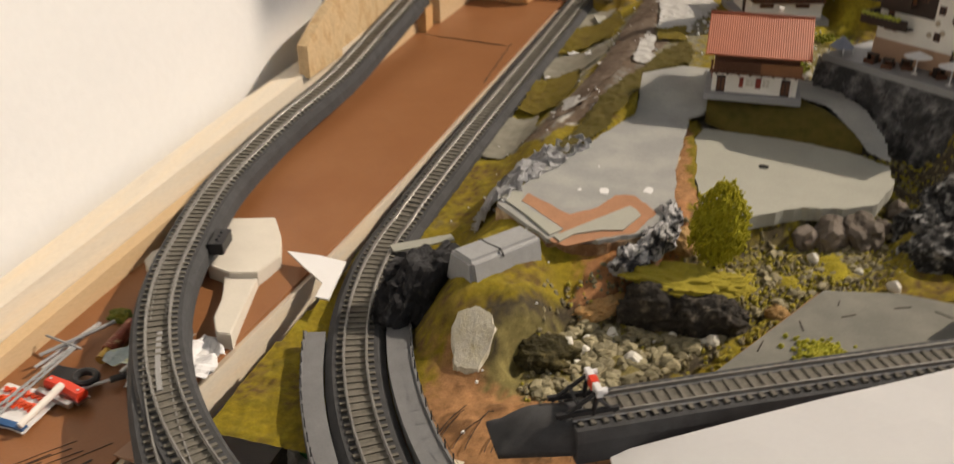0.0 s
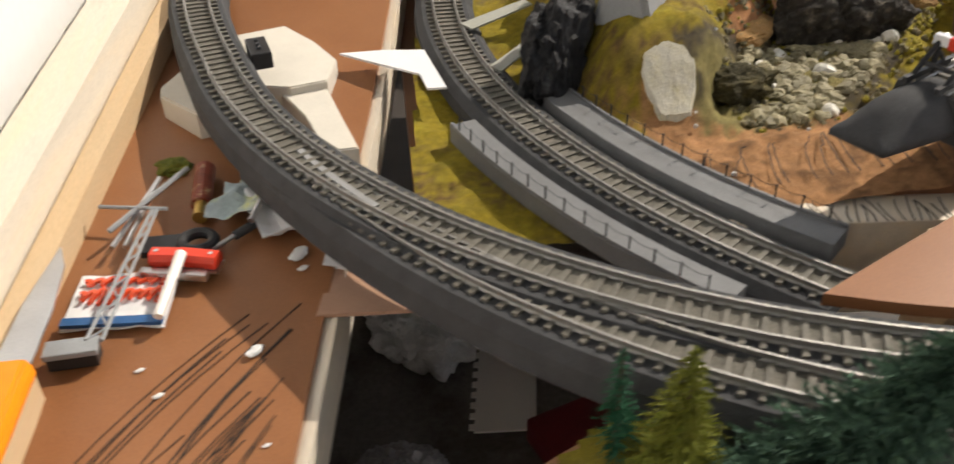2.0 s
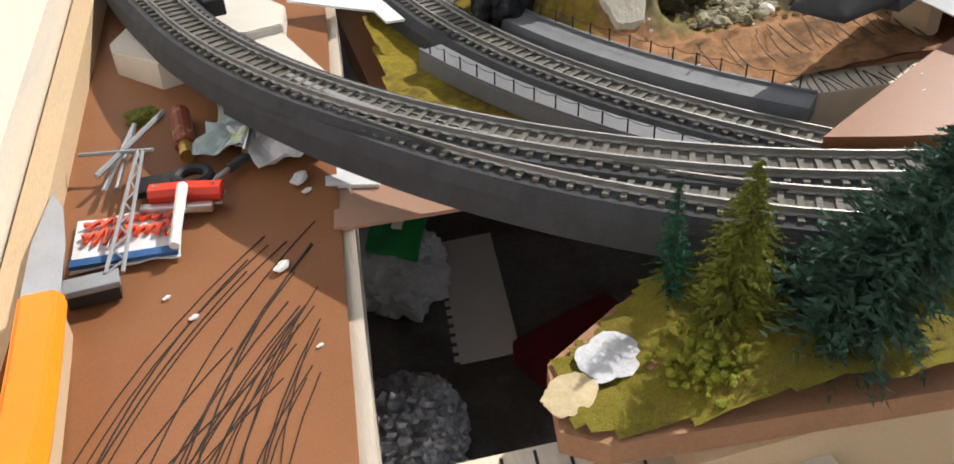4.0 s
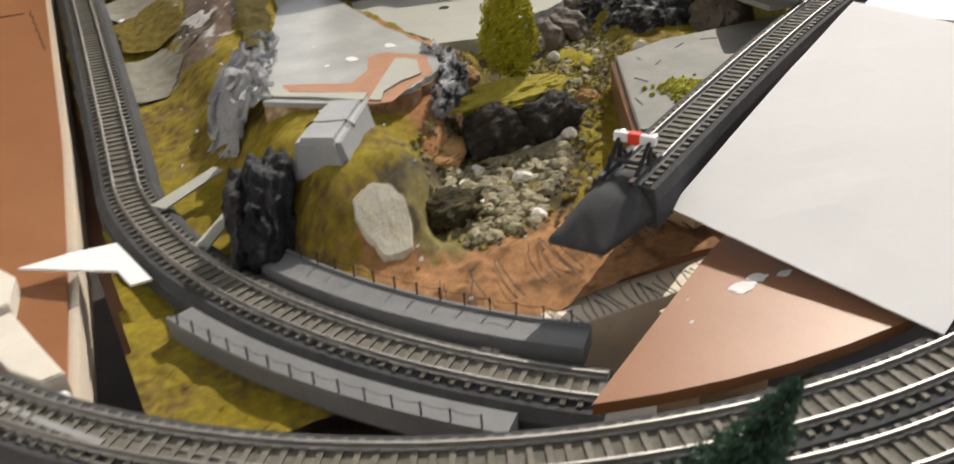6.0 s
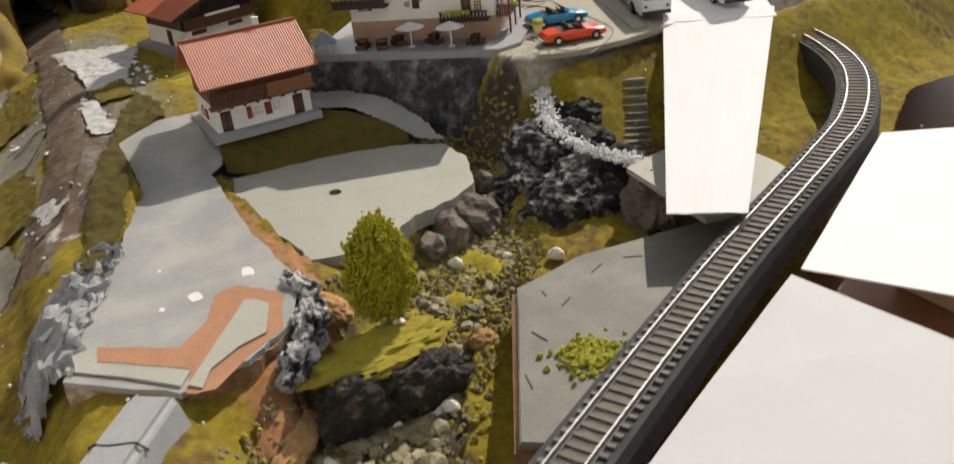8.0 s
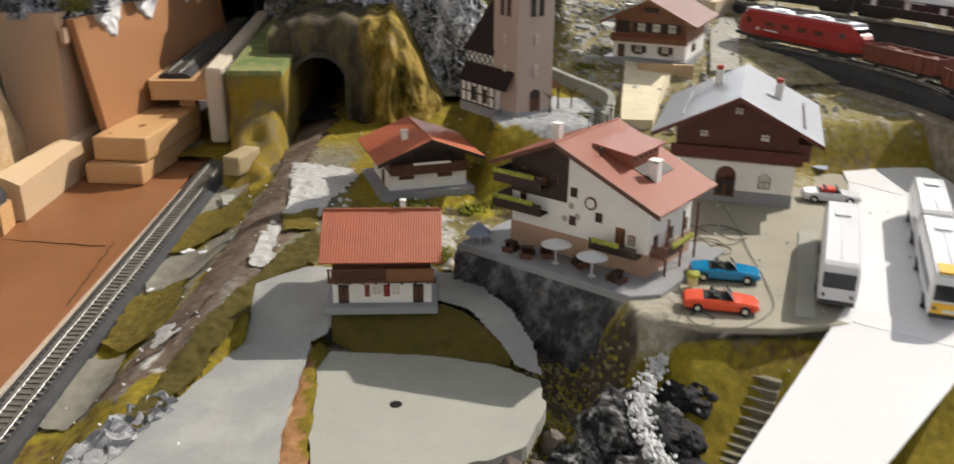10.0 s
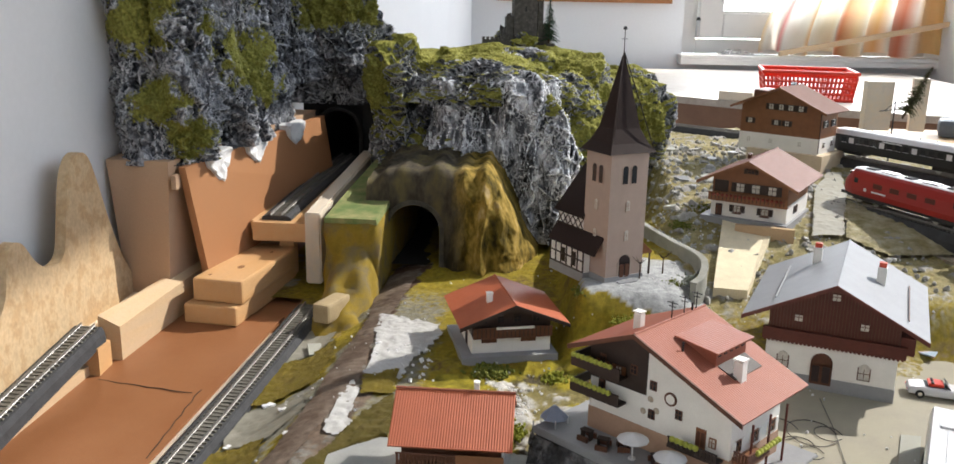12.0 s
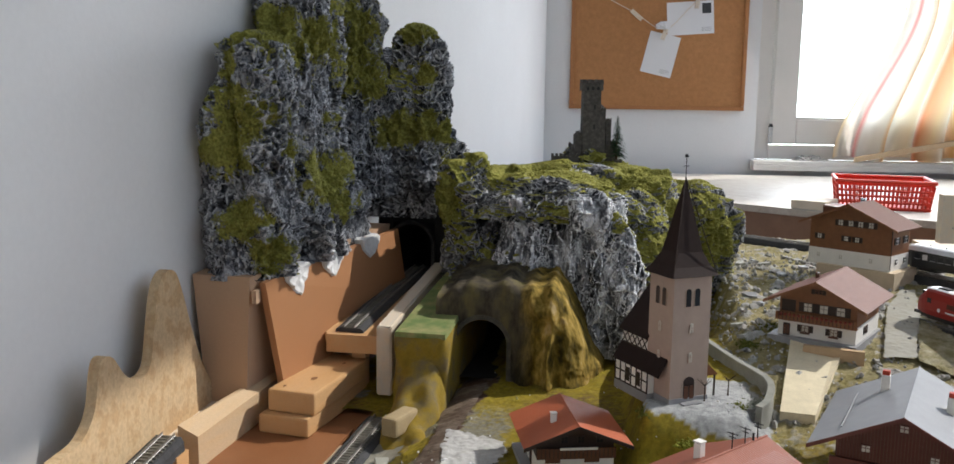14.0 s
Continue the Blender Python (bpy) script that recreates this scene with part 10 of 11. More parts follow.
def sheet(corners, mat, label, name="paper_sheet", cat="paper", bow=0.0, nx=14, ny=10, curl=0.0, thick=0.0008):
    """A thin sheet spanned by four corners in space, slightly bowed."""
    A, Bq, C, D = (Vector(c) for c in corners)
    bm = bmesh.new()
    g = []
    for i in range(nx + 1):
        for j in range(ny + 1):
            u, v = i / nx, j / ny
            p = A.lerp(Bq, u).lerp(D.lerp(C, u), v)
            p.z += bow * math.sin(math.pi * u) + curl * (2 * v - 1) ** 2 + 0.0006 * noise.noise(Vector((u * 6, v * 6, A.x * 50)))
            g.append(bm.verts.new(p))
    for i in range(nx):
        for j in range(ny):
            k = i * (ny + 1) + j
            bm.faces.new((g[k], g[k + ny + 1], g[k + ny + 2], g[k + 1]))
    bmesh.ops.recalc_face_normals(bm, faces=bm.faces[:])
    bmesh.ops.solidify(bm, geom=bm.faces[:], thickness=thick)
    return solid(name, bm, mat, label, cat)


sheet(((0.06, -0.172, 0.072), (0.235, -0.118, 0.128), (0.270, -0.250, 0.118), (0.091, -0.300, 0.060)), paper, "stiff white sheet leaning against the siding", bow=0.002)
sheet(((0.264, 0.004, 0.102), (0.300, -0.024, 0.102), (0.541, 0.201, 0.136), (0.462, 0.252, 0.136)), paper, "long white paper strip laid across the siding bank")
sheet(((0.264, -0.097, 0.111), (0.426, -0.008, 0.112), (0.545, -0.085, 0.112), (0.330, -0.205, 0.110)), paper, "white paper sheet lying beside the siding")
solid("paper_prop", box(0.36, 0.42, -0.12, -0.08, 0.058, 0.1085), pine, "wooden block under the white papers", "block")
sheet(((0.458, 0.230, 0.1342), (0.525, 0.182, 0.1342), (0.695, 0.418, 0.1345), (0.590, 0.548, 0.1345)), paper, "large white paper laid over the square", name="paper_sheet")
sheet(((0.590, 0.549, 0.1346), (0.696, 0.419, 0.1346), (0.69, 0.66, 0.140), (0.642, 0.745, 0.142)), paper, "large white paper running on beneath the wagons")
sheet(((0.648, 0.430, 0.1365), (0.75, 0.30, 0.1365), (0.80, 0.42, 0.1368), (0.70, 0.47, 0.1368)), paper, "loose white sheet beside the parked buses")
solid("card_slip", prism([(0.420, 0.239), (0.433, 0.237), (0.501, 0.405), (0.485, 0.406)], 0.1338, 0.1348), grey_pale, "pale grey card strip beside the coach", "card")
solid("chip_board", prism([(0.373, 0.675), (0.41, 0.672), (0.505, 0.93), (0.503, 0.969), (0.425, 0.925)], 0.150, 0.2035, top=lambda x, y: at_ground(x, y) + 0.012), M("pale_tan_board", (0.68, 0.60, 0.42), 0.7, spread=0.08, scale=60, fine=500, bump=0.2), "pale tan board laid on the slope", "board")
t = thing("picture_scrap", pose(0.580, 0.605, 0.1385, 0, 0, 60), "crumpled coloured picture scrap with blue and red", "paper scrap")
part("scrap", prism([(-0.03, -0.012), (0.03, -0.014), (0.024, 0.012), (-0.022, 0.014)], 0, 0.0015), M("coloured_print", (0.35, 0.45, 0.55), 0.6, spread=0.2, scale=60, fine=300, other=(0.6, 0.25, 0.15), mix=0.52, edge=0.06), t)
solid("grey_disc_card", prism([(0.335 + 0.0 + 0.045 * math.cos(q), 0.045 + 0.06 * math.sin(q)) for q in np.linspace(-1.2, 1.2, 14)] + [(0.30, 0.09), (0.29, 0.0)], 0.088, 0.092), grey_pale, "grey card plate beyond the paper strip", "card")

# smooth painted plate of the square, under the cars and wires
square = [(0.326, 0.238), (0.350, 0.226), (0.400, 0.222), (0.470, 0.230), (0.545, 0.395), (0.620, 0.560), (0.560, 0.600), (0.520, 0.520), (0.420, 0.545), (0.365, 0.500), (0.345, 0.420), (0.390, 0.330), (0.345, 0.265)]
solid("square_plate", prism(square, 0.1290, 0.1334, bevel=0.0006), M("painted_square", (0.335, 0.31, 0.235), 0.65, spread=0.07, scale=22, fine=600, bump=0.08, other=(0.27, 0.25, 0.20), mix=0.56, edge=0.12), "smooth grey-beige painted square before the hotel", "square", kind="structure")

# thin wires and pencil loops on the square
wire = M("dark_wire", (0.05, 0.045, 0.04), 0.5, spread=0.1)


def wire_line(points, r=0.00035, name="wire"):
    pts = bezier([(x, y, 0.1345) for x, y in points], 8)
    bm = bmesh.new()
    for p, q in zip(pts, pts[1:]):
        rod(p, q, r, bm, 5)
    solid(name, bm, wire, "thin dark wire lying on the square", "wire", "loose wires")


wire_line([(0.352, 0.205), (0.404, 0.245), (0.418, 0.293), (0.424, 0.35), (0.432, 0.41), (0.437, 0.47)])
wire_line([(0.330, 0.225), (0.345, 0.262), (0.350, 0.30)])
for cx, cy, r in ((0.395, 0.375, 0.014), (0.403, 0.365, 0.009), (0.385, 0.405, 0.017), (0.425, 0.40, 0.011), (0.352, 0.236, 0.009), (0.412, 0.40, 0.02)):
    wire_line([(cx + r * math.cos(a), cy + 1.2 * r * math.sin(a)) for a in np.linspace(0, 5.6, 8)], 0.0004)

# stone steps on the bank
t = thing("stone_steps", pose(0, 0, 0), "narrow weathered stone steps down the bank", "steps")
step_m = M("weathered_step_stone", (0.20, 0.185, 0.13), 0.85, spread=0.15, scale=90, fine=700, bump=0.4)
a, b = Vector((0.389, 0.202, 0)), Vector((0.340, 0.124, 0))
hd = math.degrees(math.atan2(b.y - a.y, b.x - a.x))
for i in range(16):
    p = a.lerp(b, i / 15)
    p.z = at_ground(p.x, p.y) + 0.0015
    part("stair_step", box(-0.0026, 0.0026, -0.0110, 0.0110, -0.005, 0.0010, bevel=0.0003, m=Matrix.Translation(p) @ Matrix.Rotation(radians(hd), 4, "Z")), step_m, t)

# low wall of the church yard
t = thing("yard_wall", pose(0, 0, 0), "low grey stone wall round the church yard", "wall")
wl = bezier([(0.300, 0.905, 0.186), (0.335, 0.80, 0.186), (0.366, 0.725, 0.184), (0.358, 0.665, 0.180), (0.345, 0.640, 0.178)], 6)
part("wall_body", sweep(wl, [(-0.004, -0.03), (0.004, -0.03), (0.0034, 0.005), (-0.0034, 0.005)]), M("grey_yard_stone", (0.25, 0.25, 0.22), 0.85, spread=0.12, scale=90, fine=700, bump=0.4), t)
part("coping", sweep(wl, [(-0.0045, 0.0051), (0.0045, 0.0051), (0.0038, 0.0072), (-0.0038, 0.0072)]), MATS["grey_yard_stone"], t)

# upright offcuts behind the coaches
for x0, x1, z1, rz in ((0.812, 0.865, 0.330, 5), (0.905, 0.935, 0.338, -12)):
    solid("wood_block", box(-(x1 - x0) / 2, (x1 - x0) / 2, -0.012, 0.012, 0, z1 - 0.232, bevel=0.0012), pine_pale, "upright pale wood offcut behind the coaches", "wood block", "upright offcuts", m=pose((x0 + x1) / 2, 1.6, 0.232, 0, 0, rz))

# fine gravel and scatter along the stream bed
random.seed(91)
fine_grey, fine_moss = [], []
for i in range(15000):
    x, y = random.uniform(-0.01, 0.31), random.uniform(-0.095, 0.30)
    d = float(valley(np.array([x]), np.array([y]))[0][0])
    if d > 0.056 or random.random() < d * 10 or (x < 0.11 and y < -0.01 and random.random() < 0.6):
        continue
    (fine_moss if random.random() < (0.15 if x < 0.1 else 0.5) else fine_grey).append((x, y, at_ground(x, y) + 0.0015, random.uniform(0.0008, 0.0024)))
gravel_m = M("mixed_stream_gravel", (0.31, 0.265, 0.145), 0.85, spread=0.4, scale=350, fine=1500, bump=0.3, other=(0.12, 0.105, 0.07), mix=0.5, edge=0.08)
solid("gravel", clumps("gravel", fine_grey, gravel_m, 5), gravel_m, "fine grey-brown gravel in the stream bed", "gravel", kind="stuff")
scatter_m = M("olive_scatter", (0.30, 0.255, 0.035), 0.9, spread=0.35, scale=300, fine=1500, bump=0.3)
solid("scatter", clumps("scatter", fine_moss, scatter_m, 6), scatter_m, "mossy scatter along the stream bed", "moss", kind="stuff")

# crumbly white plaster ridge over the black rocks
random.seed(5)
ridge = bezier([(0.352, 0.272, 0.112), (0.328, 0.235, 0.106), (0.301, 0.188, 0.098), (0.299, 0.148, 0.092), (0.312, 0.112, 0.089), (0.328, 0.088, 0.086)], 10)
spots = []
for i in range(1300):
    p = random.choice(ridge)
    spots.append((p.x + random.gauss(0, 0.0042), p.y + random.gauss(0, 0.0042), p.z + random.gauss(0, 0.0012), random.uniform(0.0006, 0.0021)))
solid("plaster_ridge", clumps("plaster_ridge", spots, plaster_white, 8), plaster_white, "crumbly bare white plaster ridge along the rock edge", "plaster ridge")
for i, (x, y, z, r) in enumerate(((0.340, 0.205, 0.088, 0.020), (0.318, 0.165, 0.080, 0.020), (0.322, 0.125, 0.074, 0.020))):
    solid("rock_outcrop", rock_mesh("rock_outcrop", r, r, r * 0.8, black_rock, 70 + i, 4, 0.3, 1.6), MATS["white_black_plaster"], "black rock with white dry-brushing under the plaster ridge", "rock", m=pose(x, y, z))
shrub(0.172, -0.052, 0.0722, 0.015, 130, M("sunlit_yellow_moss", (0.40, 0.36, 0.035), 0.95, spread=0.25, scale=200, fine=1200, bump=0.5, other=(0.26, 0.27, 0.03), mix=0.5, edge=0.2), "bright yellow-green moss on the grey plate", 17, 0.12)
# slabs and chips on the slope behind the church
random.seed(44)
for i in range(42):
    x, y = random.uniform(0.35, 0.60), random.uniform(0.72, 1.45)
    if (0.40 < x < 0.60 and 0.80 < y < 1.02):
        continue
    r = random.uniform(0.006, 0.018)
    n = random.randint(4, 6)
    pl = [(r * random.uniform(0.6, 1.2) * math.cos(6.283 * k / n), 0.8 * r * random.uniform(0.6, 1.2) * math.sin(6.283 * k / n)) for k in range(n)]
    solid("stone_slab", prism(pl, -0.003, 0.0018), random.choice((MATS["grey_white_rubble"], slate_grey, grey_pale)), "broken grey plaster slab on the slope", "slab", "plaster slabs", m=pose(x, y, at_ground(x, y) + 0.004, random.uniform(-14, 14), random.uniform(-14, 14), random.uniform(0, 360)))

# small pale chips strewn between the slabs
chips = []
while len(chips) < 750:
    x, y = random.uniform(0.33, 0.64), random.uniform(0.66, 1.55)
    if 0.40 < x < 0.56 and 0.83 < y < 1.0 or noise.noise(Vector((x * 22, y * 22, 4))) < -0.1:
        continue
    chips.append((x, y, at_ground(x, y) + 0.004, random.uniform(0.0012, 0.0046)))
solid("plaster_chips", clumps("plaster_chips", chips, MATS["grey_white_rubble"], 19), MATS["grey_white_rubble"], "small pale plaster chips strewn on the slope", "plaster chips", kind="stuff")

# white plaster spill beside the chalet and crumbs round it
# mats of turf, smooth grey sheets and the brown road, each laid on the ground
road_m = M("dark_brown_road", (0.10, 0.068, 0.048), 0.7, spread=0.18, scale=40, fine=700, bump=0.2, other=(0.17, 0.135, 0.105), mix=0.56, edge=0.15)
ground_grey = M("smooth_grey_ground", (0.215, 0.205, 0.165), 0.6, spread=0.07, scale=30, fine=500, bump=0.12, other=(0.26, 0.245, 0.20), mix=0.55, edge=0.15)
turf_m = M("olive_turf_mat", (0.205, 0.155, 0.014), 0.95, spread=0.35, scale=70, fine=1600, bump=0.9, bump_dist=0.0015, other=(0.105, 0.075, 0.012), mix=0.52, edge=0.15)
# darker turf for the bank: the cabin's shade is in the colour
shaded_turf = M("shaded_olive_turf", (0.115, 0.092, 0.012), 0.95, spread=0.35, scale=80, fine=1600, bump=0.9, bump_dist=0.0015, other=(0.07, 0.052, 0.012), mix=0.5, edge=0.2)
bare_sheet = M("bare_grey_sheet", (0.36, 0.35, 0.30), 0.7, spread=0.08, scale=30, fine=500, bump=0.15, other=(0.29, 0.275, 0.22), mix=0.55, edge=0.15)
dusty_turf = M("dusty_olive_turf", (0.26, 0.225, 0.10), 0.95, spread=0.25, scale=60, fine=1400, bump=0.7, bump_dist=0.0012, other=(0.34, 0.31, 0.22), mix=0.52, edge=0.15)
MATS_LAID = (
    ([(0.620, 1.140), (0.643, 1.143), (0.612, 1.014), (0.580, 0.910), (0.560, 0.840), (0.520, 0.835), (0.545, 0.930), (0.575, 1.040)], bare_sheet, 0.0065, 0.0006, "smooth bare grey sheet beside the hillside chalet", "ground sheet"),
    ([(0.612, 1.012), (0.628, 0.975), (0.668, 0.870), (0.690, 0.800), (0.600, 0.790), (0.562, 0.838), (0.582, 0.910)], dusty_turf, 0.0060, 0.0016, "dusty olive bank below the back track", "turf"),
    ([(-0.0317, 0.7769), (-0.02, 0.86), (0.017, 0.86), (0.0101, 0.7295), (0.0014, 0.6213), (0.0074, 0.4999), (-0.0027, 0.4564), (-0.020, 0.36), (-0.045, 0.29), (-0.066, 0.275), (-0.060, 0.33), (-0.042, 0.40), (-0.033, 0.48), (-0.0293, 0.575), (-0.0199, 0.6933)], road_m, 0.0022, 0.0008, "worn brown road from the tunnel", "road"),
    ([(-0.1196, 0.4795), (-0.0955, 0.5073), (-0.047, 0.5019), (-0.036, 0.47), (-0.0555, 0.4282), (-0.1033, 0.4325)], ground_grey, 0.0026, 0.0006, "smooth grey ground sheet beside the track", "ground sheet"),
    ([(-0.1207, 0.694), (-0.0621, 0.7013), (-0.0535, 0.6554), (-0.0937, 0.6115), (-0.1052, 0.5996)], ground_grey, 0.0026, 0.0006, "smooth grey ground sheet near the foam step", "ground sheet"),
    ([(-0.122, 0.325), (-0.085, 0.318), (-0.078, 0.268), (-0.100, 0.232), (-0.126, 0.240)], ground_grey, 0.0026, 0.0006, "smooth grey ground sheet beside the inner track", "ground sheet"),
    ([(-0.1042, 0.6081), (-0.0705, 0.6219), (-0.0525, 0.6583), (-0.0372, 0.5915), (-0.044, 0.531), (-0.1056, 0.5081), (-0.1066, 0.5555)], turf_m, 0.0040, 0.0016, "loose olive turf mat with a ragged edge", "turf"),
    ([(-0.114, 0.345), (-0.111, 0.42), (-0.077, 0.431), (-0.0619, 0.4285), (-0.058, 0.363), (-0.066, 0.325), (-0.088, 0.322)], turf_m, 0.0040, 0.0016, "olive turf mat beside the grey ground", "turf"),
    ([(0.0102, 0.5179), (0.0405, 0.5389), (0.0475, 0.4852), (0.0162, 0.4788)], turf_m, 0.0036, 0.0014, "small olive turf mat behind the cabin", "turf"),
    ([(0.0473, 0.4814), (0.060, 0.44), (0.055, 0.40), (0.022, 0.355), (0.006, 0.300), (-0.017, 0.218), (-0.0334, 0.180), (-0.042, 0.200), (-0.030, 0.2637), (-0.0092, 0.3361), (0.0325, 0.4553)], shaded_turf, 0.0050, 0.0018, "olive turf bank beside the plateau, shade painted into its colour", "turf"))
for k_, (pl, mt, up_, rough_, lb, cat_) in enumerate(MATS_LAID):
    hgt = lambda x, y: at_ground(x, y) + up_ + rough_ * noise.fractal(Vector((x * 110, y * 110, k_)), 0.9, 2.0, 4)
    solid(cat_.replace(" ", "_"), draped(ragged_outline(pl, 0.005 if mt in (turf_m, shaded_turf) else 0.0025, 8, k_), hgt, 0.0018), mt, lb, cat_, kind="stuff", smooth=True)
for pl, lb, sd in (([(-0.0076, 0.6906), (0.0223, 0.6777), (0.0677, 0.659), (0.0756, 0.6301), (0.0613, 0.5902), (0.0518, 0.5565), (0.045, 0.5013), (0.0271, 0.5182), (0.0104, 0.5263), (0.0058, 0.5968)], "poured white plaster beside the chalet", 1.0),
                   ([(0.0015, 0.5107), (0.0133, 0.4852), (0.0137, 0.4367), (0.0235, 0.4187), (0.0088, 0.4032), (-0.0046, 0.4095), (-0.004, 0.4673)], "thin white plaster smear along the road", 2.0),
                   ([(-0.064, 0.3319), (-0.047, 0.3331), (-0.0356, 0.3054), (-0.0553, 0.2933)], "white plaster smear at the end of the road", 3.0)):
    hgt = lambda x, y: at_ground(x, y) + 0.0026 + 0.0016 * noise.fractal(Vector((x * 90, y * 90, sd)), 0.9, 2.0, 4)
    solid("plaster_smear", draped(ragged_outline(pl, 0.006 if sd < 2 else 0.004, 7, sd), hgt, 0.0018), MATS["spilled_plaster"] if "spilled_plaster" in MATS else M("spilled_plaster", (0.47, 0.465, 0.455), 0.85, spread=0.12, scale=70, fine=500, bump=0.4, other=(0.36, 0.355, 0.335), mix=0.56, edge=0.1), lb, "plaster", kind="stuff", smooth=True)
random.seed(61)
spots = []
for i in range(110):
    x, y = random.gauss(0.042, 0.022), random.gauss(0.57, 0.04)
    if inside([(0.0, 0.655), (0.075, 0.62), (0.08, 0.523), (0.048, 0.494), (0.013, 0.53)], np.array([x]), np.array([y]))[0]:
        spots.append((x, y, at_ground(x, y) + 0.001, random.uniform(0.0008, 0.0028)))
for i in range(120):
    x, y = random.gauss(0.158, 0.018), random.gauss(0.49, 0.03)
    spots.append((x, y, at_ground(x, y) + 0.001, random.uniform(0.0006, 0.0018)))
for i in range(60):
    x, y = random.uniform(-0.11, 0.03), random.uniform(0.25, 0.66)
    spots.append((x, y, at_ground(x, y) + 0.0012, random.uniform(0.0005, 0.0017)))
solid("plaster_spill", clumps("plaster_spill", spots, plaster_white, 9), plaster_white, "spilled white plaster lumps and crumbs on the ground", "plaster crumbs", kind="stuff")
shrub(0.195, 0.452, at_ground(0.195, 0.452), 0.020, 70, leaf_yellow, "sunlit yellow moss between hotel and small house", 21, 0.2)
shrub(0.135, 0.548, at_ground(0.135, 0.548), 0.020, 70, leaf_mid, "mossy edge below the chalet", 22, 0.2)
shrub(0.205, 0.56, at_ground(0.205, 0.56), 0.018, 70, leaf_yellow, "mossy edge beside the chalet", 23, 0.25)
solid("scrap", box(-0.008, 0.008, -0.015, 0.015, 0, 0.003, bevel=0.0006), grey_pale, "pale board scrap lying beside the track", "scrap", m=pose(-0.072, 0.640, at_ground(-0.072, 0.640) + 0.0015, 4, 3, 20))
for x, y, k, rz in ((-0.085, 0.512, 1.4, 40), (-0.062, 0.487, 1.1, 10), (-0.100, 0.435, 0.9, 60), (-0.04, 0.42, 0.7, 80), (0.01, 0.60, 0.8, 30)):
    solid("plaster_chip", chip, plaster_white, "broken white plaster chip beside the track", "chip", "plaster chips", m=pose(x, y, at_ground(x, y) + 0.002, 4, 3, rz) @ Matrix.Diagonal((k, k, k, 1)))
random.seed(12)
spots = []
for i in range(850):
    x, y = random.uniform(-0.13, 0.62), random.uniform(-0.14, 1.1)
    if random.random() < 0.45:
        x, y = random.uniform(0.33, 0.62), random.uniform(0.62, 1.3)
    if 0.02 < x < 0.245 and 0.02 < y < 0.40:
        continue
    spots.append((x, y, at_ground(x, y) + 0.002, random.uniform(0.0005, 0.0016)))
solid("crumbs", clumps("crumbs", spots, plaster_white, 3), M("plaster_crumbs", (0.50, 0.48, 0.43), 0.85, spread=0.2, scale=60, fine=500), "scattered pale plaster crumbs on the ground", "crumbs", kind="stuff")

# ---------------------------------------------------------------- pinboard
t = thing("pinboard", BACK @ pose(0, -0.001, 0), "cork pinboard in a thin brown wooden frame", "pinboard")
U0, U1, Z0, Z1 = 0.10, 0.805, 0.469, 1.30
part("cork_sheet", box(U0 + 0.01, U1 - 0.01, -0.012, -0.001, Z0 + 0.01, Z1 - 0.01), cork, t)
for b4 in ((U0, U1, Z0, Z0 + 0.016), (U0, U1, Z1 - 0.016, Z1), (U0, U0 + 0.016, Z0 + 0.0165, Z1 - 0.0165), (U1 - 0.016, U1, Z0 + 0.0165, Z1 - 0.0165)):
    part("frame_rail", box(b4[0], b4[1], -0.019, -0.001, b4[2], b4[3], bevel=0.002), cork_frame, t)


def card_on_board(u, z, w, h, rot, label, stamp=False):
    c = thing("note_card", BACK @ pose(u, -0.0145, z, 0, rot, 0), label, "card", "cards on the pinboard")
    part("paper", box(-w / 2, w / 2, -0.0012, 0, -h / 2, h / 2), paper, c)
    if stamp:
        part("stamp", box(w / 2 - 0.045, w / 2 - 0.010, -0.0020, -0.0011, h / 2 - 0.05, h / 2 - 0.010), bed_grey, c, "dark stamp")
    for k in range(3):
        part("ink_line", box(w / 2 - 0.05, w / 2 - 0.012, -0.0018, -0.0011, -h / 2 + 0.012 + 0.006 * k, -h / 2 + 0.0135 + 0.006 * k), slate_grey, c)


card_on_board(0.462, 0.690, 0.125, 0.165, 13, "white card pegged to a string, tilted")
card_on_board(0.575, 0.835, 0.185, 0.13, -4, "white envelope with a dark stamp pegged to a string", True)


def peg(u, z, rot):
    p = thing("clothes_peg", BACK @ pose(u, -0.020, z, 0, rot, 0), "small pale wooden clothes peg on the string", "clothes peg", "clothes pegs")
    for s in (-1, 1):
        part("jaw", box(-0.004 + 0.0045 * s, 0.0035 + 0.0045 * s, -0.006, 0.002, -0.028, 0.028, bevel=0.001), pine_pale, p)
    part("spring", cyl(0.005, 0.005, -0.008, 0.004, 10, m=Matrix.Rotation(radians(90), 4, "X")), steel, p)


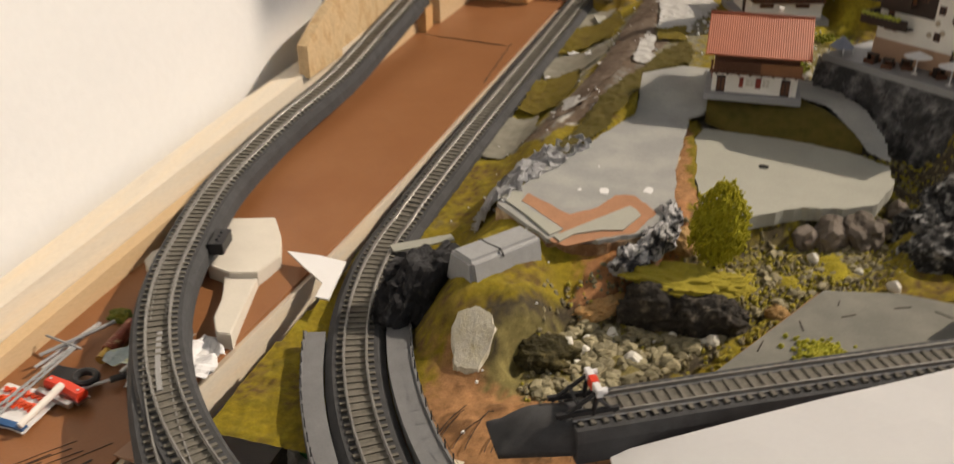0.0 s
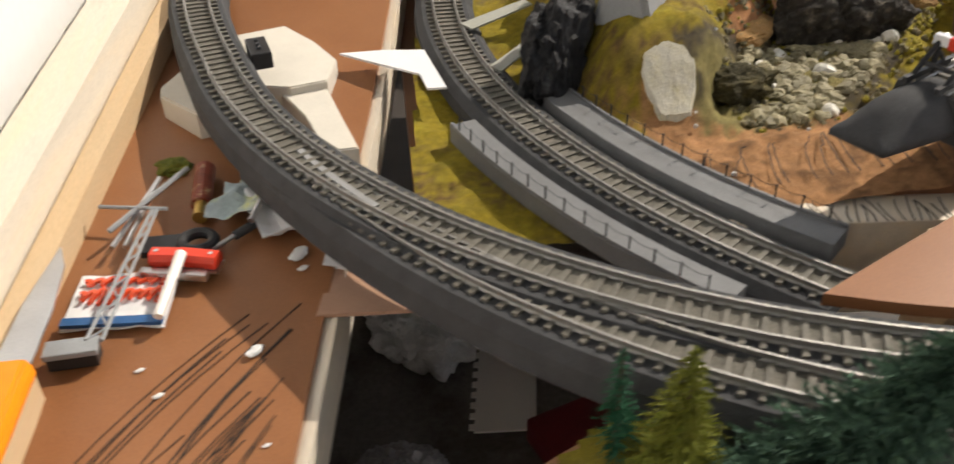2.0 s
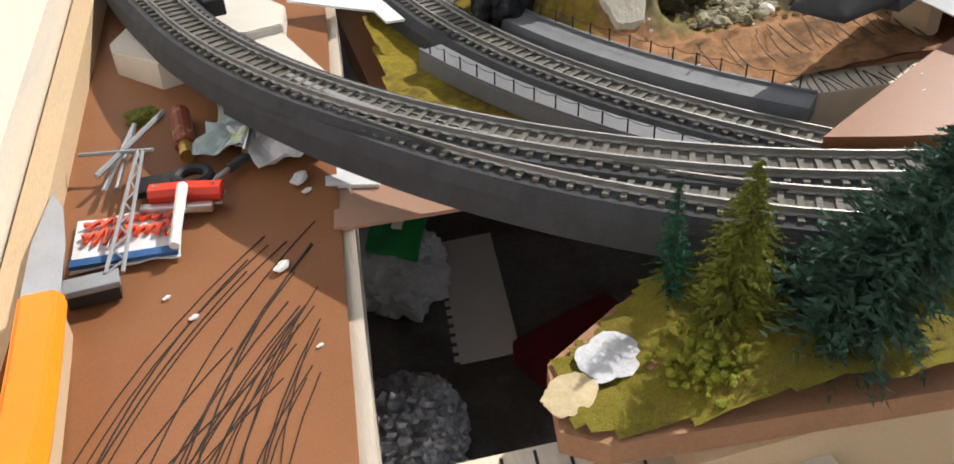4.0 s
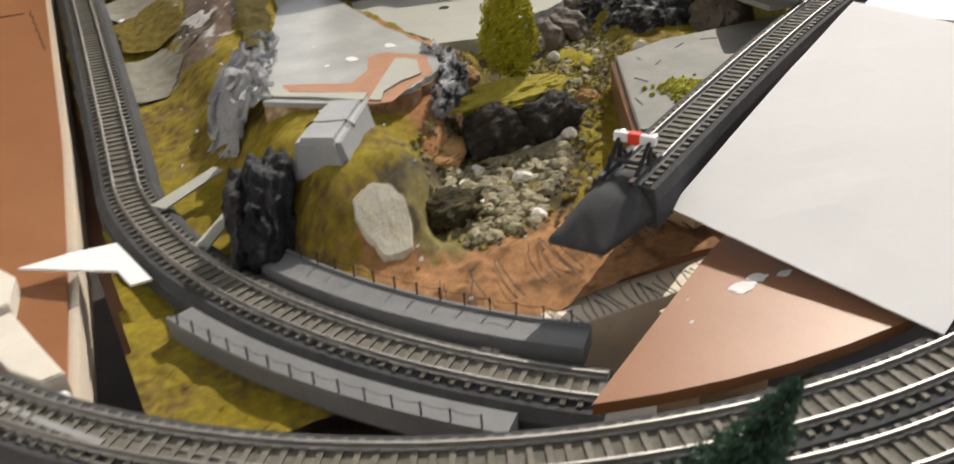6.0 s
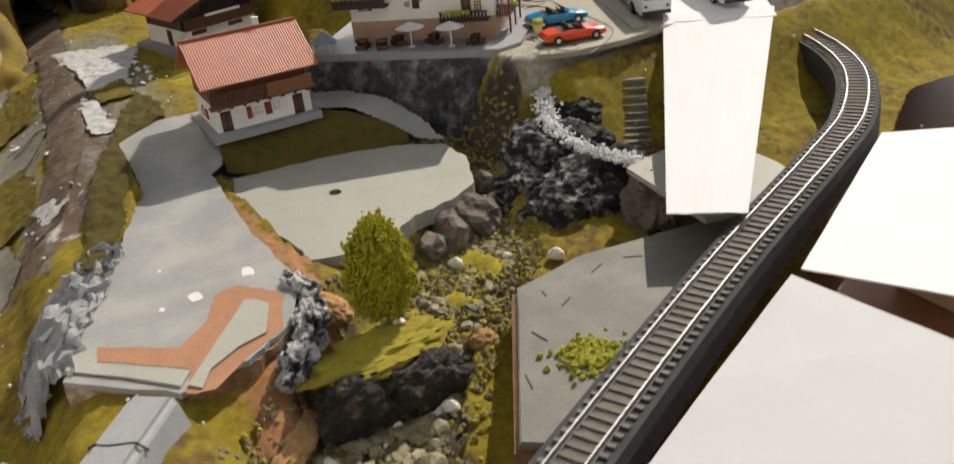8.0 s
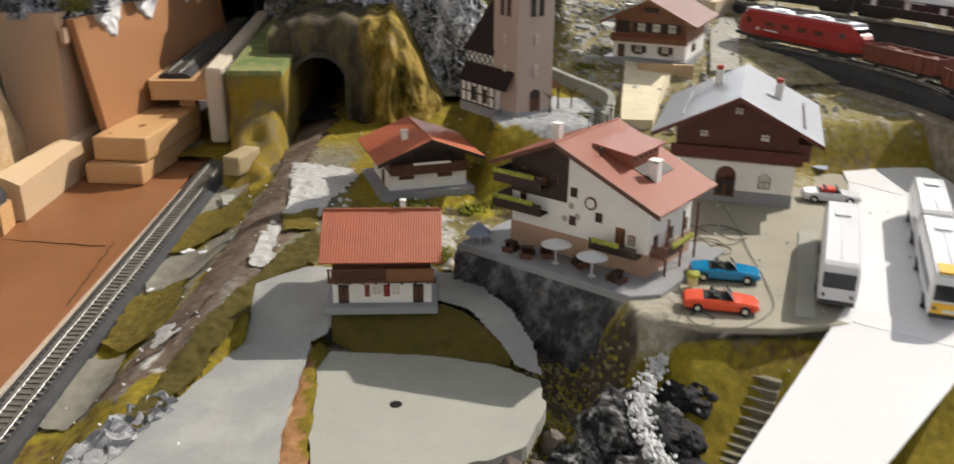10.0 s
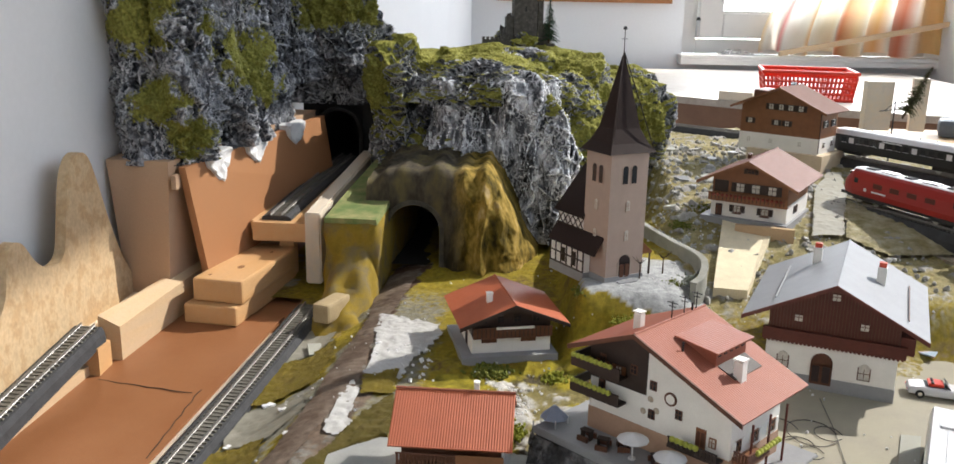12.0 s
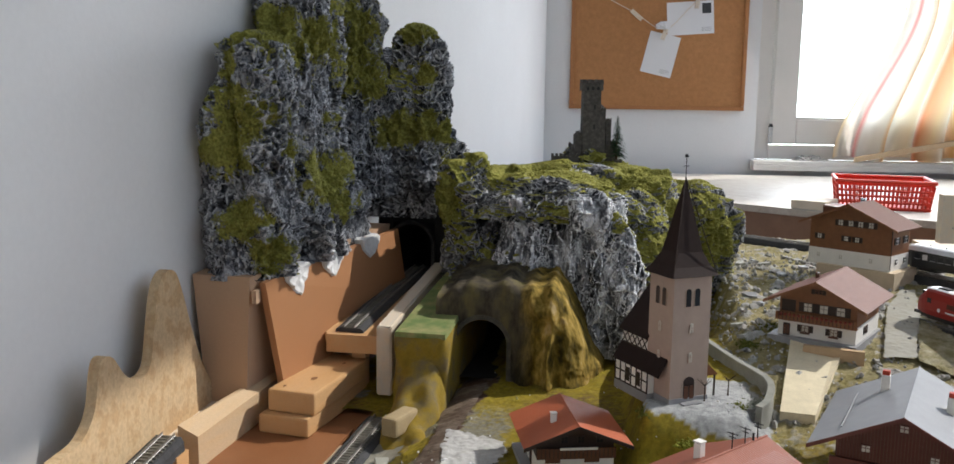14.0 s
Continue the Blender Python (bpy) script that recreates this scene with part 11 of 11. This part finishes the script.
peg(0.475, 0.775, 18)
peg(0.60, 0.90, 5)
peg(0.36, 0.845, -50)
pts = bezier([(0.12, -0.024, 0.97), (0.34, -0.024, 0.86), (0.475, -0.024, 0.79), (0.60, -0.024, 0.90), (0.78, -0.024, 0.98)], 8)
bm = bmesh.new()
for p, q in zip(pts, pts[1:]):
    rod(p, q, 0.0016, bm, 6)
solid("string", bm, pine_pale, "thin cord strung across the pinboard", "string", m=BACK)
solid("paper_bow", rock_mesh("paper_bow", 0.026, 0.012, 0.018, paper, 1.7, 4, 0.6, 2.4), paper, "small white paper bow on the cord", "bow", m=BACK @ pose(0.465, -0.03, 0.80))

# ---------------------------------------------------------------- window, sill and what lies outside
glass_m = bpy.data.materials.new("window_glass")
glass_m.use_nodes = True
gb = glass_m.node_tree.nodes["Principled BSDF"]
gb.inputs["Base Color"].default_value = (0.97, 0.98, 0.98, 1)
gb.inputs["Roughness"].default_value = 0.0
gb.inputs["Transmission Weight"].default_value = 1.0
gb.inputs["IOR"].default_value = 1.45
w = thing("window_1", BACK, "white lacquered casement window, closed, bright daylight outside", "window", kind="structure")
FY0, FY1 = 0.055, 0.12
for b4 in ((0.868, 0.928, 0.2725, 1.59), (1.84, 1.89, 0.2725, 1.59), (0.9285, 1.8395, 0.2725, 0.330), (0.9285, 1.8395, 1.54, 1.59)):
    part("window_frame", box(b4[0], b4[1], FY0, FY1, b4[2], b4[3], bevel=0.004), white_lacquer, w)
SY0, SY1 = 0.035, 0.095
sash = part("sash", box(0.932, 1.032, SY0, SY1, 0.336, 1.53, bevel=0.006), white_lacquer, w)
part("sash_stile", box(1.76, 1.835, SY0, SY1, 0.336, 1.53, bevel=0.006), white_lacquer, sash)
part("sash_rail", box(1.0325, 1.7595, SY0, SY1, 0.336, 0.436, bevel=0.006), white_lacquer, sash)
part("sash_rail", box(1.0325, 1.7595, SY0, SY1, 1.44, 1.53, bevel=0.006), white_lacquer, sash)
part("glazing_bead", box(1.0325, 1.7595, SY0 + 0.006, SY0 + 0.016, 0.4365, 0.446), white_lacquer, sash)
pn = part("pane", box(1.0328, 1.7592, 0.062, 0.066, 0.4365, 1.4395), glass_m, sash)
pn.visible_shadow = False
part("hinge", cyl(0.009, 0.009, 0.335, 0.405, 12, x=0.928, y=SY0 - 0.006), steel, w, "dull metal hinge")
part("hinge_cap", cyl(0.010, 0.006, 0.405, 0.418, 12, x=0.928, y=SY0 - 0.006), bed_grey, w)
part("window_sill", box(0.845, 1.93, -0.070, 0.054, 0.2555, 0.2722, bevel=0.003), white_lacquer, w)
part("sill_nosing", box(0.845, 1.93, -0.070, -0.004, 0.234, 0.2553), white_lacquer, w)

outside = bpy.data.materials.new("bright_outdoors")
outside.use_nodes = True
on = outside.node_tree
for nd in list(on.nodes):
    if nd.bl_idname != "ShaderNodeOutputMaterial":
        on.nodes.remove(nd)
em = on.nodes.new("ShaderNodeEmission")
em.inputs["Strength"].default_value = 8.0
nz = on.nodes.new("ShaderNodeTexNoise")
nz.inputs["Scale"].default_value, nz.inputs["Detail"].default_value = 3.5, 3.0
rp = on.nodes.new("ShaderNodeValToRGB")
rp.color_ramp.elements[0].position, rp.color_ramp.elements[0].color = 0.40, (0.52, 0.62, 0.54, 1)
rp.color_ramp.elements[1].position, rp.color_ramp.elements[1].color = 0.56, (0.93, 0.97, 0.98, 1)
tc = on.nodes.new("ShaderNodeTexCoord")
on.links.new(tc.outputs["Object"], nz.inputs["Vector"])
on.links.new(nz.outputs[0], rp.inputs[0])
on.links.new(rp.outputs[0], em.inputs[0])
on.links.new(em.outputs[0], next(n for n in on.nodes if n.bl_idname == "ShaderNodeOutputMaterial").inputs[0])
solid("backdrop", box(-1.2, 4.5, 2.4, 2.42, -1.0, 3.2), outside, "bright blurred daylight and pale greenery outside", "backdrop", kind="structure", m=BACK)

# striped curtain, gathered and draped over the sill
cm = bpy.data.materials.new("striped_curtain")
cm.use_nodes = True
cn = cm.node_tree
pb = cn.nodes["Principled BSDF"]
pb.inputs["Roughness"].default_value = 0.9
uvn = cn.nodes.new("ShaderNodeAttribute")
uvn.attribute_name = "across"
rr = cn.nodes.new("ShaderNodeValToRGB")
rr.color_ramp.interpolation = "LINEAR"
# stripe colours are paled to carry the washed-out look of backlight
stripes = ((0.0, (0.80, 0.62, 0.36)), (0.03, (0.84, 0.80, 0.74)), (0.09, (0.84, 0.80, 0.76)), (0.11, (0.72, 0.30, 0.28)), (0.135, (0.86, 0.82, 0.78)), (0.21, (0.86, 0.80, 0.72)), (0.235, (0.82, 0.56, 0.30)), (0.26, (0.86, 0.82, 0.76)), (0.35, (0.84, 0.72, 0.52)), (0.40, (0.86, 0.82, 0.76)), (0.44, (0.74, 0.30, 0.16)), (0.48, (0.85, 0.68, 0.42)), (0.52, (0.86, 0.80, 0.72)), (0.61, (0.82, 0.50, 0.22)), (0.65, (0.86, 0.80, 0.72)), (0.75, (0.74, 0.28, 0.18)), (0.79, (0.86, 0.80, 0.72)), (0.88, (0.85, 0.6, 0.3)))
el = rr.color_ramp.elements
el[0].position, el[0].color = stripes[0][0], (*stripes[0][1], 1)
el[1].position, el[1].color = stripes[-1][0], (*stripes[-1][1], 1)
for p0, c0 in stripes[1:-1]:
    e1 = el.new(p0)
    e1.color = (*c0, 1)
cn.links.new(uvn.outputs["Fac"], rr.inputs[0])
cn.links.new(rr.outputs[0], pb.inputs["Base Color"])
tr = cn.nodes.new("ShaderNodeBsdfTranslucent")
cn.links.new(rr.outputs[0], tr.inputs[0])
mx = cn.nodes.new("ShaderNodeMixShader")
mx.inputs[0].default_value = 0.75
cn.links.new(pb.outputs[0], mx.inputs[1])
cn.links.new(tr.outputs[0], mx.inputs[2])
cn.links.new(mx.outputs[0], next(n for n in cn.nodes if n.bl_idname == "ShaderNodeOutputMaterial").inputs[0])
CU, CV = 180, 60
V, A = [], []
for j in range(CV):
    v = j / (CV - 1)
    z = 0.285 + 1.28 * v
    left = 1.165 + 0.24 * float(smooth(0.0, 0.5, v))
    for i in range(CU):
        s = i / (CU - 1)
        u = left + (1.93 - left) * s + 0.010 * math.sin(40 * s + 2 * v)
        V.append((u, -0.030 + 0.024 * math.sin(46 * s + 3 * v * s) - 0.02 * (1 - v) * s + 0.012 * math.sin(19 * s + 4 * v), z + 0.010 * math.sin(23 * s) * (1 - v)))
        A.append(s)
me = bpy.data.meshes.new("curtain")
ix = np.arange(CU * CV).reshape(CV, CU)
me.from_pydata(V, [], np.stack([ix[:-1, :-1], ix[:-1, 1:], ix[1:, 1:], ix[1:, :-1]], -1).reshape(-1, 4).tolist())
at = me.attributes.new("across", "FLOAT", "POINT")
at.data.foreach_set("value", np.array(A, np.float32))
for p in me.polygons:
    p.use_smooth = True
me.materials.append(cm)
t = thing("curtain", BACK, "thin curtain with orange, red and white stripes", "curtain")
part("cloth", me, cm, t)
part("curtain_rod", rod((0.9, -0.03, 1.57), (1.95, -0.03, 1.57), 0.008, n=10), steel, t)
solid("wood_strip", sweep([(1.235, -0.085, 0.284), (1.95, -0.120, 0.425)], [(-0.012, -0.010), (0.012, -0.010), (0.012, 0.010), (-0.012, 0.010)]), pine, "pale pine strip leaning on the sill", "wood strip", m=BACK)
solid("clear_bag", rock_mesh("clear_bag", 0.06, 0.03, 0.014, glass_m, 2.6, 4, 0.5, 2.5), M("pale_film", (0.62, 0.68, 0.74), 0.25, spread=0.08, scale=40, fine=300, bump=0.3), "crumpled pale plastic film on the sill", "film", m=BACK @ pose(1.08, -0.02, 0.279))

# ---------------------------------------------------------------- shelf behind the layout
sh = thing("back_shelf", pose(0, 0, 0), "shelf with a mottled white top and brown front", "shelf")
front = bezier([(0.05, 2.58, 0), (0.455, 2.387, 0), (0.749, 2.197, 0), (1.10, 2.04, 0), (1.55, 1.95, 0)], 8)
poly = [(p.x, p.y) for p in front] + [(1.60, 3.52), (-0.10, 3.36)]
marble = M("mottled_white_top", (0.52, 0.48, 0.42), 0.45, spread=0.12, scale=30, fine=300, bump=0.05, other=(0.36, 0.31, 0.26), mix=0.56, edge=0.12)
part("shelf_top", prism(poly, 0.196, 0.215, bevel=0.001), marble, sh)
part("fascia", sweep([Vector((p.x, p.y + 0.012, 0.195)) for p in front], [(-0.008, -0.94), (0.008, -0.94), (0.008, 0), (-0.008, 0)]), M("brown_fascia", (0.24, 0.135, 0.085), 0.5, spread=0.08, scale=30, fine=400, bump=0.05), sh, "smooth brown front board")

# red perforated basket
def basket(m, L, W, H):
    t = thing("basket", m, "red plastic basket with pierced sides, open", "basket")
    part("base", box(-L / 2 * 0.92, L / 2 * 0.92, -W / 2 * 0.92, W / 2 * 0.92, 0, 0.003), red_plastic, t)
    for name, (ax, ay), (bx, by) in (("side", (-L / 2, -W / 2), (L / 2, -W / 2)), ("side", (L / 2, W / 2), (-L / 2, W / 2)), ("end", (L / 2, -W / 2), (L / 2, W / 2)), ("end", (-L / 2, W / 2), (-L / 2, -W / 2))):
        bm = bmesh.new()
        l = math.hypot(bx - ax, by - ay)
        n = max(8, int(l / 0.011))

        def at(u, v):
            k = 0.92 + 0.08 * v
            return Vector(((ax + (bx - ax) * u) * k, (ay + (by - ay) * u) * k, H * v))
        for v, r in ((0.05, 0.005), (0.26, 0.0035), (0.48, 0.0035), (0.68, 0.0035)):
            rod(at(0, v), at(1, v), r, bm, 6)
        for i in range(n + 1):
            rod(at(i / n, 0.03), at(i / n, 0.87), 0.0026, bm, 6)
        wall = part(name + "_wall", bm, red_plastic, t)
        q = [at(0, 0.86), at(1, 0.86), at(1, 1), at(0, 1)]
        b2 = bmesh.new()
        b2.faces.new([b2.verts.new(v) for v in q])
        bmesh.ops.solidify(b2, geom=b2.faces[:], thickness=0.003)
        part("band", b2, red_plastic, wall)
        part("rim", rod(at(0, 1), at(1, 1), 0.0055, n=8), red_plastic, wall)
    return t


basket(pose(0.905, 2.40, 0.2155, 0, 0, -8), 0.250, 0.20, 0.078)
solid("tile_block", box(-0.048, 0.048, -0.06, 0.06, 0, 0.024, bevel=0.002), M("cream_block", (0.70, 0.62, 0.50), 0.7, spread=0.05, scale=60, fine=500), "cream block with a white top on the shelf", "block", m=pose(0.712, 2.31, 0.2155, 0, 0, -30))
solid("grey_case", box(-0.026, 0.026, -0.035, 0.035, 0, 0.036, bevel=0.010), M("blue_grey_case", (0.11, 0.13, 0.16), 0.5, spread=0.1, scale=60, fine=500), "blue-grey rounded device case behind the coaches", "case", m=pose(1.0, 1.62, 0.22, 0, 0, -20))
solid("case_prop", box(0.80, 1.12, 1.52, 1.72, 0.0, 0.2195), pine, "rough board block behind the tracks", "block")
